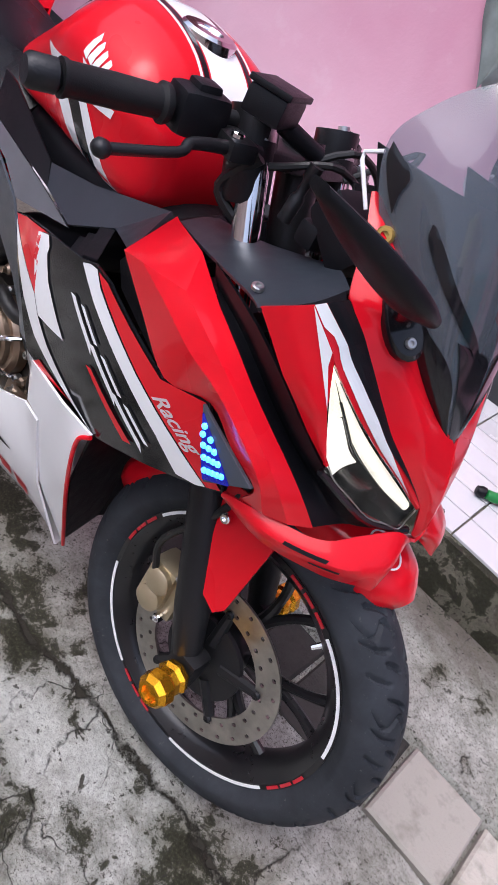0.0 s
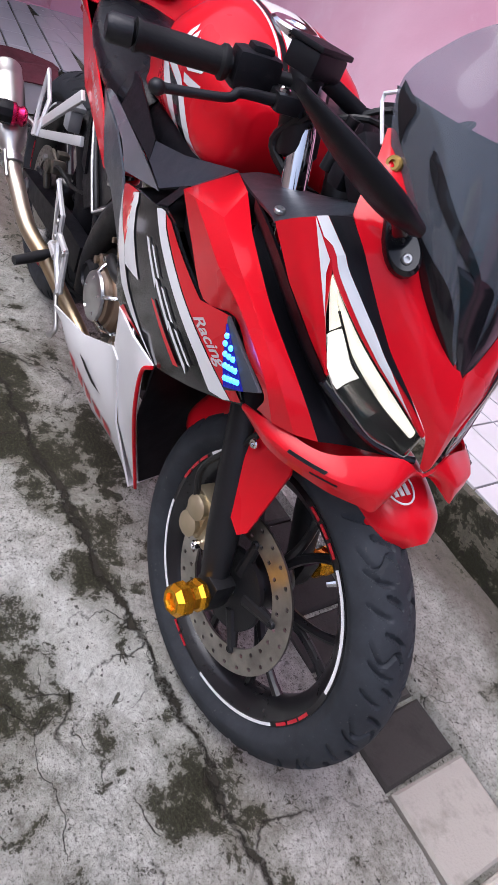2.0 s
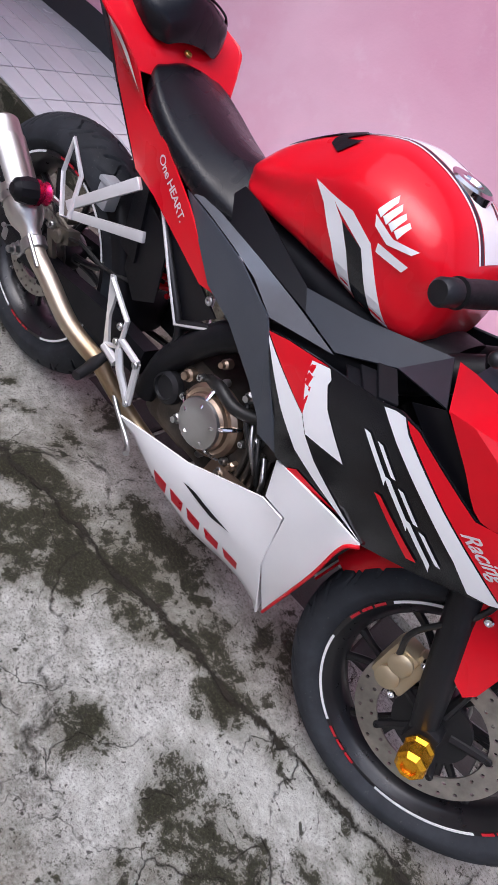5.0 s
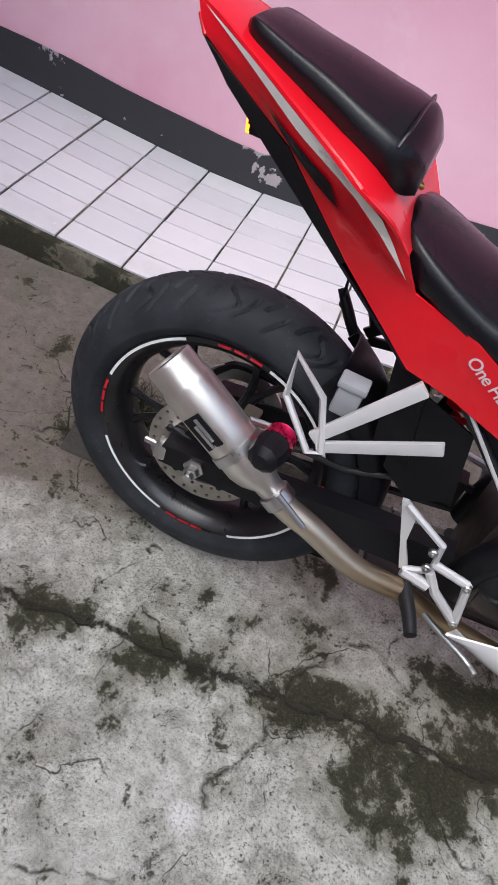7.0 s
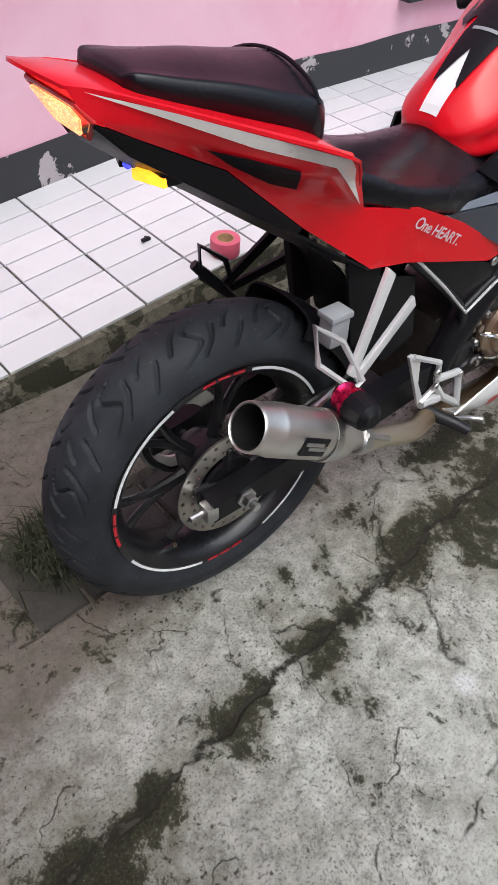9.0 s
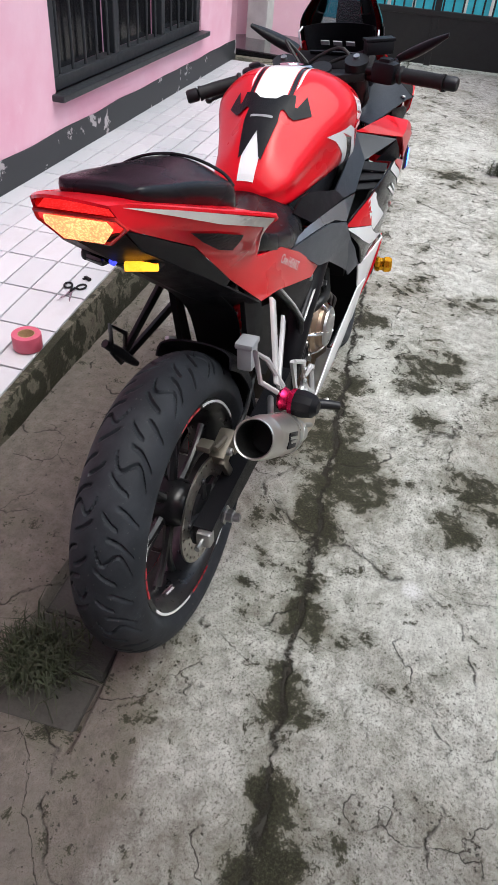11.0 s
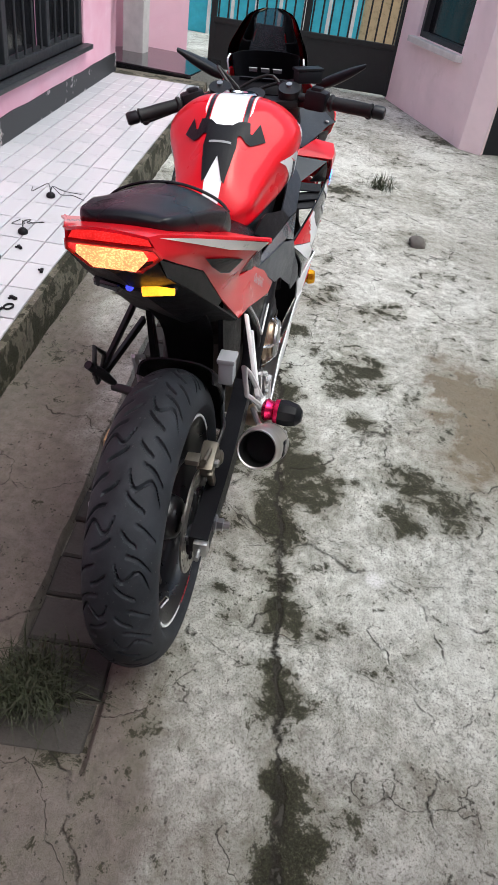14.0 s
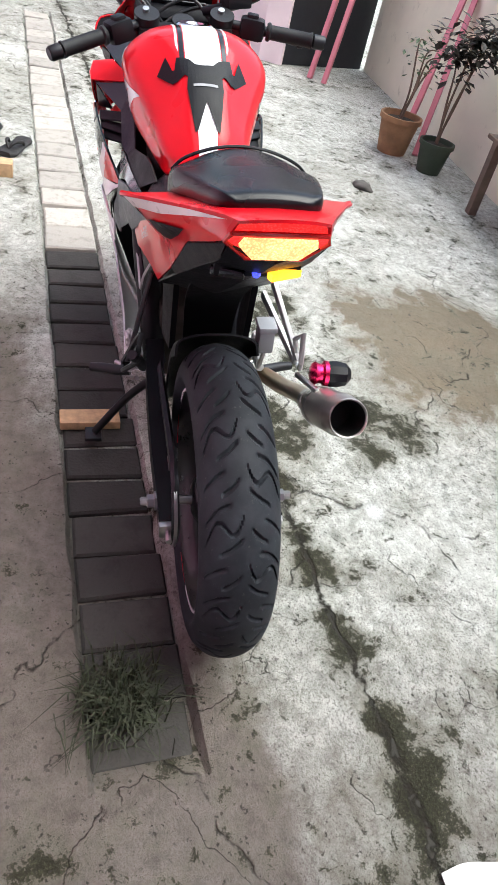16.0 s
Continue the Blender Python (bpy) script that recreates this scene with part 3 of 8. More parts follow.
def tube(pts, r, seg=10, n=5, closed=False, caps=True):
    """A round bar along a smooth line; r is a number or one for each point."""
    pts = np.asarray(pts, float)
    rr = np.full(len(pts), r) if np.isscalar(r) else np.asarray(r, float)
    line = cr(np.c_[pts, rr], n, closed) if n > 1 else np.c_[pts, rr]
    p, rad = line[:, :3], line[:, 3]
    k = len(p)
    bm = bmesh.new()
    up = None
    rings = []
    for i in range(k):
        d = V(p[(i + 1) % k] - p[i - 1]) if closed else V(p[min(i + 1, k - 1)] - p[max(i - 1, 0)])
        d.normalize()
        if up is None:
            up = d.orthogonal().normalized()
        up = (up - d * up.dot(d)).normalized()
        side = d.cross(up)
        rings.append([bm.verts.new(V(p[i]) + float(rad[i]) * (up * math.cos(a) + side * math.sin(a))) for a in [2 * math.pi * q / seg for q in range(seg)]])
    for i in range(k if closed else k - 1):
        a, b = rings[i], rings[(i + 1) % k]
        for j in range(seg):
            bm.faces.new((a[j], a[(j + 1) % seg], b[(j + 1) % seg], b[j]))
    if caps and not closed:
        bm.faces.new(rings[0][::-1])
        bm.faces.new(rings[-1])
    return bm


def axis_frame(o, d):
    d = V(d).normalized()
    return Matrix.Translation(V(o)) @ d.to_track_quat("Z", "Y").to_matrix().to_4x4()


def lathe(profile, o, d, seg=32, closed=False, mouth=False):
    """Turns (radius, height) pairs round the axis d through o."""
    bm = bmesh.new()
    m = axis_frame(o, d)
    rings = [[bm.verts.new(m @ V((r * math.cos(a), r * math.sin(a), h))) for a in [2 * math.pi * q / seg for q in range(seg)]] for r, h in profile]
    k = len(rings)
    for i in range(k if closed else k - 1):
        a, b = rings[i], rings[(i + 1) % k]
        for j in range(seg):
            bm.faces.new((a[j], a[(j + 1) % seg], b[(j + 1) % seg], b[j]))
    if not closed:
        if profile[0][0] > 1e-5 and not mouth:
            bm.faces.new(rings[0][::-1])
        if profile[-1][0] > 1e-5:
            bm.faces.new(rings[-1])
    bmesh.ops.remove_doubles(bm, verts=bm.verts, dist=1e-6)
    return bm


def facets(verts, faces, thick=0.004, bevel=0.003, soft=3, cuts=3):
    """A folded panel from corners and faces; its folds are rounded and it gets a thickness."""
    bm = bmesh.new()
    vs = [bm.verts.new(v) for v in verts]
    for f in faces:
        bm.faces.new([vs[i] for i in f])
    bmesh.ops.recalc_face_normals(bm, faces=bm.faces)
    if soft and bevel:
        bmesh.ops.triangulate(bm, faces=bm.faces[:])
        bmesh.ops.subdivide_edges(bm, edges=bm.edges[:], cuts=cuts, use_grid_fill=True)
        inner = [v for v in bm.verts if not v.is_boundary]
        for _ in range(soft):
            bmesh.ops.smooth_vert(bm, verts=inner, factor=0.5, use_axis_x=True, use_axis_y=True, use_axis_z=True)
    if thick:
        bmesh.ops.recalc_face_normals(bm, faces=bm.faces)
        bmesh.ops.solidify(bm, geom=bm.faces[:], thickness=thick)
    return bm


def slab(poly, d, bevel=0.0, seg=2):
    """A flat polygon pushed out along the vector d."""
    bm = bmesh.new()
    d = V(d)
    a = [bm.verts.new(V(p)) for p in poly]
    b = [bm.verts.new(V(p) + d) for p in poly]
    bm.faces.new(a[::-1])
    bm.faces.new(b)
    for i in range(len(a)):
        j = (i + 1) % len(a)
        bm.faces.new((a[i], a[j], b[j], b[i]))
    if bevel:
        bmesh.ops.bevel(bm, geom=bm.edges[:], offset=bevel, segments=seg, profile=0.6, affect="EDGES", clamp_overlap=True)
    return bm


def box(c, s, bevel=0.0, m=None, seg=2):
    bm = bmesh.new()
    bmesh.ops.create_cube(bm, size=1.0, matrix=Matrix.Diagonal((*s, 1)))
    if bevel:
        bmesh.ops.bevel(bm, geom=bm.edges[:], offset=bevel, segments=seg, profile=0.6, affect="EDGES", clamp_overlap=True)
    bm.transform((Matrix.Translation(c) @ m) if m is not None else Matrix.Translation(c))
    return bm


def join(*bms):
    out = bms[0]
    for b in bms[1:]:
        me = bpy.data.meshes.new("tmp")
        b.to_mesh(me)
        b.free()
        out.from_mesh(me)
        bpy.data.meshes.remove(me)
    return out


def mirrored(bm):
    b = bm.copy()
    b.transform(Matrix.Diagonal((1, -1, 1, 1)))
    bmesh.ops.reverse_faces(b, faces=b.faces)
    return b


def pair(name, bm, mat, parent, label="", smooth=30):
    """The right-hand part and its mirror image."""
    b = mirrored(bm)
    return part(name, bm, mat, parent, label, smooth), part(name, b, mat, parent, label, smooth)


def bolt(o, d, r=0.006, h=0.006):
    return lathe([(r, 0), (r, h * 0.7), (r * 0.8, h), (r * 0.45, h), (r * 0.45, h * 0.45), (0, h * 0.45)], o, d, 12)


def word(text, size, m, mat, parent, name="lettering", label="", depth=0.0006, shear=0.0, spacing=1.0, bold=0.0):
    """Real letters from the built-in font, as a mesh."""
    cu = bpy.data.curves.new("tmp", "FONT")
    cu.body, cu.size, cu.extrude, cu.shear, cu.space_character, cu.offset = text, size, depth, shear, spacing, bold
    tmp = bpy.data.objects.new("tmp", cu)
    me = bpy.data.meshes.new_from_object(tmp)
    bpy.data.objects.remove(tmp)
    me.transform(m)
    me.materials.clear()
    me.materials.append(mat)
    ob = new(name, me)
    ob.parent = parent
    if label:
        ob["label"] = label
    return ob


def tree_of(bm):
    from mathutils.bvhtree import BVHTree
    return BVHTree.FromBMesh(bm)


def decal(poly, tree, lift=0.0012, cell=0.02, side=-1, axis=1):
    """A flat outline in x, z laid onto a skin from its side and standing lift proud of it."""
    bm = bmesh.new()
    f = bm.faces.new([bm.verts.new((x, 0, z)) for x, z in poly])
    xs, zs = [p[0] for p in poly], [p[1] for p in poly]
    for lo, hi, no in ((min(xs), max(xs), V((1, 0, 0))), (min(zs), max(zs), V((0, 0, 1)))):
        c = lo + cell
        while c < hi:
            bmesh.ops.bisect_plane(bm, geom=bm.verts[:] + bm.edges[:] + bm.faces[:], plane_co=no * c, plane_no=no)
            c += cell
    bmesh.ops.triangulate(bm, faces=bm.faces[:])
    for v in bm.verts:
        hit = tree.ray_cast(V((v.co.x, 0.6 * side, v.co.z)), V((0, -side, 0)), 2.0)[0]
        if hit is None:
            hit = tree.find_nearest(V((v.co.x, 0.2 * side, v.co.z)))[0]
            v.co.y = hit.y + side * lift
        else:
            v.co.y = hit.y + side * lift
    return bm

# ---- the yard: terrace and house wall along the bike, gate ahead, other walls round it ----
ANG = 8.3                                   # the house line, turned against x
TER = pose(0, 0.787, 0, 0, 0, ANG)           # terrace edge: s along it, w towards the house
WIDE = 0.755


def ter_z(s):
    """The terrace top above the yard, which falls away towards the gate."""
    t = min(1.0, max(0.0, (s + 0.6) / 1.9))
    b = min(1.0, max(0.0, (-0.4 - s) / 1.5))
    return 0.065 + 0.105 * t * t * (3 - 2 * t) + 0.1 * b * b * (3 - 2 * b)


def ter(s, w, z=0.0):
    return TER @ V((s, w, z))


STRIP = (-0.595, -0.383)                      # paver strip along the yard, across the terrace line


def yard_z(s, w):
    z = 0.006 * noise.noise(V((s * 1.3, w * 1.3, 0))) + 0.0035 * noise.noise(V((s * 6, w * 6, 3)))
    p = TER @ V((s, w, 0))
    return z * min(1.0, max(0.0, math.hypot(p.x - 0.0, p.y - 0.1) - 0.15)) * min(1.0, max(0.0, math.hypot(p.x - 1.33, p.y - 0.15) - 0.15))


def build_ground():
    bm = bmesh.new()
    ss = sorted({-60, -25, -10, -6, *[round(v, 3) for v in np.arange(-4, 8.01, 0.06)], 10, 14, 30, 80})
    ws = sorted({-60, -25, -10, -6, *[round(v, 3) for v in np.arange(-3.6, 2.4, 0.06) if min(abs(v - STRIP[0]), abs(v - STRIP[1])) > 0.03], STRIP[0] - 0.006, STRIP[0] + 0.006, STRIP[1] - 0.006, STRIP[1] + 0.006, 4, 10, 25, 60})
    rows = []
    for s in ss:
        row = []
        jag0, jag1 = 0.012 * noise.noise(V((s * 9, 1, 0))), 0.012 * noise.noise(V((s * 9, 5, 0)))
        for w in ws:
            inside = STRIP[0] < w < STRIP[1] and -0.5 < s < 5.6
            dip = -0.03 if inside else 0.0
            ww = w + (0.008 * s if -0.65 < w < -0.33 else 0.0) + (jag0 if abs(w - STRIP[0]) < 0.01 else jag1 if abs(w - STRIP[1]) < 0.01 else 0.0)
            row.append(bm.verts.new(TER @ V((s, ww, yard_z(s, w) + dip))))
        rows.append(row)
    for a, b in zip(rows, rows[1:]):
        for j in range(len(ws) - 1):
            bm.faces.new((a[j], b[j], b[j + 1], a[j + 1]))
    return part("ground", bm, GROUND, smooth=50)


ground = tagged(build_ground(), "worn grey concrete yard with dark mossy patches and cracks", "ground", kind="structure")


def build_terrace():
    bm = bmesh.new()
    ss = np.arange(-3.0, 5.31, 0.1)
    top = [[bm.verts.new(ter(s, w, ter_z(s) - 0.008)) for w in (0.0, WIDE + 0.2)] for s in ss]
    low = [bm.verts.new(ter(s, 0.012 * noise.noise(V((s * 5, 0, 0))) - 0.006, -0.05)) for s in ss]
    mid = [bm.verts.new(ter(s, -0.012 + 0.014 * noise.noise(V((s * 7, 2, 0))), ter_z(s) * 0.5)) for s in ss]
    for i in range(len(ss) - 1):
        bm.faces.new((top[i][0], top[i + 1][0], top[i + 1][1], top[i][1]))
        bm.faces.new((mid[i], mid[i + 1], top[i + 1][0], top[i][0]))
        bm.faces.new((low[i], low[i + 1], mid[i + 1], mid[i]))
    bm.faces.new((low[-1], mid[-1], top[-1][0], top[-1][1], bm.verts.new(ter(5.3, WIDE + 0.2, -0.05))))
    return part("terrace", bm, RISER, smooth=40)


terrace = tagged(build_terrace(), "raised terrace with a damp mossy concrete edge and white tiles", "terrace", kind="structure")

# the short arm of the terrace behind the bike
terrace_back = tagged(part("terrace_return", box((-2.15, -0.71, 0.0525), (1.46, 2.58, 0.195)), RISER), "return of the tiled terrace in front of a doorway", "terrace", kind="structure")


def wall_strip(name, a, b, z0, z1, thick, mat, label, holes=()):
    """An upright wall from a to b with rectangular openings (from, to, low, high) along it; thick goes to its left."""
    a, b = V((*a, 0)), V((*b, 0))
    run = (b - a).length
    d = (b - a) / run
    n = V((-d.y, d.x, 0)) * thick
    xs = sorted({0, run, *[h[0] for h in holes], *[h[1] for h in holes]})
    zs = sorted({z0, z1, *[h[2] for h in holes], *[h[3] for h in holes]})
    solid = {(i, k) for i in range(len(xs) - 1) for k in range(len(zs) - 1)
             if not any(h[0] <= (xs[i] + xs[i + 1]) / 2 <= h[1] and h[2] <= (zs[k] + zs[k + 1]) / 2 <= h[3] for h in holes)}
    bm = bmesh.new()
    pt = {}

    def v(i, k, s):
        if (i, k, s) not in pt:
            pt[i, k, s] = bm.verts.new(a + d * xs[i] + n * s + V((0, 0, zs[k])))
        return pt[i, k, s]
    for i, k in solid:
        for s in (0, 1):
            bm.faces.new((v(i, k, s), v(i + 1, k, s), v(i + 1, k + 1, s), v(i, k + 1, s)))
        for di, dk, e in ((-1, 0, ((i, k), (i, k + 1))), (1, 0, ((i + 1, k), (i + 1, k + 1))), (0, -1, ((i, k), (i + 1, k))), (0, 1, ((i, k + 1), (i + 1, k + 1)))):
            if (i + di, k + dk) not in solid:
                p, q = e
                bm.faces.new((v(*p, 0), v(*q, 0), v(*q, 1), v(*p, 1)))
    return tagged(part(name, bm, mat), label, "wall", kind="structure")


def P2(s, w):
    p = ter(s, w)
    return p.x, p.y


house_start = -2.9
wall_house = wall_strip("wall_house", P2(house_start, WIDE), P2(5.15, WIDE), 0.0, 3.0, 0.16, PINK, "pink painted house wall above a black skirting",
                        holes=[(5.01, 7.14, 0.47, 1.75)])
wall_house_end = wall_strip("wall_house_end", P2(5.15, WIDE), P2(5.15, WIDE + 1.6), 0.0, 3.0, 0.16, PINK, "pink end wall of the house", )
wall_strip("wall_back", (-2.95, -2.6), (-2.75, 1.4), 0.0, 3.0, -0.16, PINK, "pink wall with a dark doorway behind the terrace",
                       holes=[(1.9, 3.15, 0.17, 2.25)])

# black skirting with a wavy painted top edge
bm = bmesh.new()
ss = np.arange(house_start, 5.16, 0.05)
lo = [bm.verts.new(ter(s, WIDE - 0.006, ter_z(s) - 0.02)) for s in ss]
hi = [bm.verts.new(ter(s, WIDE - 0.006, ter_z(s) + 0.135 + 0.008 * noise.noise(V((s * 3, 7, 0))))) for s in ss]
bk = [bm.verts.new(v.co + (TER.to_3x3() @ V((0, 0.005, 0)))) for v in hi]
for i in range(len(ss) - 1):
    bm.faces.new((lo[i], lo[i + 1], hi[i + 1], hi[i]))
    bm.faces.new((hi[i], hi[i + 1], bk[i + 1], bk[i]))
tagged(part("baseboard", bm, SKIRT), "flaking black painted skirting of the house wall", "skirting", kind="structure")

# window in the house wall: dark frame, mullions and upright bars
WIN = thing("window_1", "black framed window with upright bars in the pink wall", "window", TER @ pose(2.11, WIDE + 0.05, 0.47) @ Matrix.Diagonal((1.127, 1, 1, 1)), kind="structure")
part("window_frame", join(*[box(c, sz, 0.006) for c, sz in (((0.945, 0, 0.03), (1.89, 0.08, 0.06)), ((0.945, 0, 1.25), (1.89, 0.08, 0.06)), ((0.03, 0, 0.64), (0.06, 0.08, 1.16)), ((1.86, 0, 0.64), (0.06, 0.08, 1.16)), ((0.66, 0, 0.64), (0.05, 0.07, 1.16)), ((1.28, 0, 0.64), (0.05, 0.07, 1.16)))]), FRAME_BLACK, WIN, "black timber frame")
for k in range(15):
    part("window_bar", tube([(0.1 + 0.121 * k, -0.02, 0.05), (0.1 + 0.121 * k, -0.02, 1.23)], 0.008, 8, 1), FRAME_BLACK, WIN)
for k in range(3):
    part("pane", box((0.345 + 0.62 * k, 0.04, 0.64), (0.57, 0.006, 1.16)), BLACK_GLOSS, WIN, "dark window pane")
part("window_sill", box((0.945, -0.06, -0.015), (1.96, 0.1, 0.03), 0.006), FRAME_BLACK, WIN)

# doorway behind the terrace return
DOOR = thing("door_1", "dark doorway with a pale threshold at the terrace end", "door", pose(-2.9, 0.0, 0.155), kind="structure")
# black sheet fills the opening, in place of the dim room
part("door_leaf", box((-0.12, 0.0, 1.05), (0.04, 1.24, 2.08), 0.004), FRAME_BLACK, DOOR, "black sheet standing in for the dim room behind")
part("threshold", box((0.03, -0.02, 0.015), (0.14, 1.3, 0.05), 0.006), WHITE_TRIM, DOOR, "pale stone threshold")

# gate ahead, with barred upper part
GA, GB = V((6.75, 1.95, 0)), V((7.05, 0.1, 0))
gd = (GB - GA).normalized()
glen = (GB - GA).length
GATE = thing("gate", "black sheet-metal yard gate with a barred upper part", "gate", Matrix.Translation(GA) @ Matrix.Rotation(math.atan2(gd.y, gd.x), 4, "Z"), kind="structure")
part("gate_panel", box((glen / 2, 0, 0.24), (glen, 0.03, 0.42), 0.004), GATE_BLACK, GATE, "black sheet panel")
for z in (0.465, 2.2):
    part("gate_rail", box((glen / 2, 0, z), (glen, 0.05, 0.05), 0.006), GATE_BLACK, GATE)
for k in range(20):
    part("gate_bar", tube([(glen * (k + 0.5) / 20, 0, 0.47), (glen * (k + 0.5) / 20, 0, 2.2)], 0.009, 8, 1), GATE_BLACK, GATE)
for x in (0.0, glen * 0.5, glen):
    part("gate_post", box((x, 0.01, 1.12), (0.06, 0.06, 2.2), 0.006), GATE_BLACK, GATE)
# street side beyond the gate
HOUSE = thing("neighbour_house", "neighbouring house front in teal and stone cladding beyond the gate", "house", pose(9.4, 1.0, 0, 0, 0, 0))
part("wall", box((0, 1.2, 1.5), (0.2, 3.0, 3.0), 0.01), SHEET_TEAL, HOUSE, "teal painted wall")
part("wall", box((0.05, -1.8, 1.5), (0.2, 3.0, 3.0), 0.01), SHEET_STONE, HOUSE, "stone clad wall")
for k in range(9):
    part("cladding_rib", box((-0.115, -0.2 + 0.32 * k, 1.5), (0.03, 0.04, 3.0)), WHITE_TRIM, HOUSE)

# pink house corner and a dark porch past the terrace end
wall_porch = wall_strip("wall_porch", (6.7, 2.2), (5.5, 2.9), 0.0, 3.0, -0.16, PINK, "pink porch wall beyond the terrace")
porch = tagged(part("porch_step", box((5.75, 2.25, 0.09), (1.0, 1.1, 0.2), 0.01), PORCH_TILE), "dark glazed porch step beside the terrace", "step", kind="structure")
tagged(part("porch_column", box((5.9, 2.45, 1.5), (0.16, 0.2, 2.9), 0.01), WHITE_TRIM), "white painted porch column", "column", kind="structure")
# right-hand building, its post, dark doorway and the old yard wall
wall_right = wall_strip("wall_right", (5.38, -0.66), (7.05, 0.1), 0.0, 3.0, -0.16, PINK_PALE, "pale pink wall of the opposite building", holes=[(0.42, 1.42, 0.64, 1.6)])
wall_post = wall_strip("wall_post", (5.30, -0.84), (5.38, -0.66), 0.0, 3.0, -0.16, PINK_PALE, "pale pink wall end beside a dark doorway")
WR = thing("window_2", "dark barred window in the pale pink wall", "window", Matrix.Translation((5.38, -0.66, 0.64)) @ Matrix.Rotation(math.atan2(0.76, 1.67), 4, "Z"), kind="structure")
part("window_frame", join(box((0.92, -0.06, 0.02), (1.0, 0.06, 0.05), 0.005), box((0.92, -0.06, 0.94), (1.0, 0.06, 0.05), 0.005), box((0.445, -0.06, 0.48), (0.05, 0.06, 0.88), 0.005), box((1.395, -0.06, 0.48), (0.05, 0.06, 0.88), 0.005)), FRAME_BLACK, WR)
part("window_sill", box((0.92, 0.02, -0.03), (1.08, 0.1, 0.05), 0.006), WHITE_TRIM, WR, "chipped pale sill")
part("pane", box((0.92, -0.09, 0.48), (0.92, 0.006, 0.88)), BLACK_GLOSS, WR, "dark pane")
DR = thing("door_2", "black doorway in the side building", "door", Matrix.Translation((5.30, -0.84, 0)) @ Matrix.Rotation(math.atan2(-0.85, 0.42), 4, "Z"), kind="structure")
part("door_leaf", box((0.46, 0.06, 1.05), (0.92, 0.05, 2.1), 0.004), FRAME_BLACK, DR, "black door leaf")
part("lintel", box((0.46, 0.06, 2.55), (0.92, 0.12, 0.9)), PLASTER, DR)
wall_yard = wall_strip("wall_yard", (-4.2, -2.15), (5.72, -1.68), 0.0, 1.6, -0.16, PLASTER, "old cream plaster yard wall with dark stains")
wall_rear = wall_strip("wall_rear", (-4.2, -2.15), (-4.2, -2.6), 0.0, 1.6, 0.16, PLASTER, "plaster wall behind the yard")

# unseen roof, added to shade the doorway end of the terrace
bm = slab([(-3.1, -2.2, 2.5), (-1.35, -2.2, 2.4), (-1.35, 1.0, 2.4), (-3.1, 1.0, 2.5)], (0, 0, 0.06))
tagged(part("porch_roof", bm, WHITE_TRIM), "unseen low roof added to shade the doorway end of the terrace", "roof", kind="structure")
# unseen overhang, added to take sky light off the house side
bm = slab([ter(-3.2, 0.42, 2.95), ter(4.9, 0.42, 2.95), ter(4.9, WIDE + 0.3, 3.05), ter(-3.2, WIDE + 0.3, 3.05)], (0, 0, 0.06))
tagged(part("eave", bm, WHITE_TRIM), "unseen roof overhang added to shade the tiled terrace", "roof", kind="structure")

# ---- the motorcycle: x ahead, y to its left, z up, origin under the rear axle ----
BIKE = thing("motorcycle", "red, white and black fairing sport motorcycle resting on its side stand", "motorcycle", pose(0.0, 0.1025, 0.0, -4.4, 0, 3.7))
REAR, FRONT, CAPS = V((-0.014, 0.0, 0.311)), V((1.304, -0.034, 0.294)), V((0.994, 0, 0.948))
UPAX = V((-0.37, 0, 0.93)).normalized()
STEER = Matrix.Translation(CAPS) @ Matrix.Rotation(radians(7), 4, UPAX) @ Matrix.Translation(-CAPS)


def steered(bm):
    bm.transform(STEER)
    return bm


def keep_still(bm):
    return bm


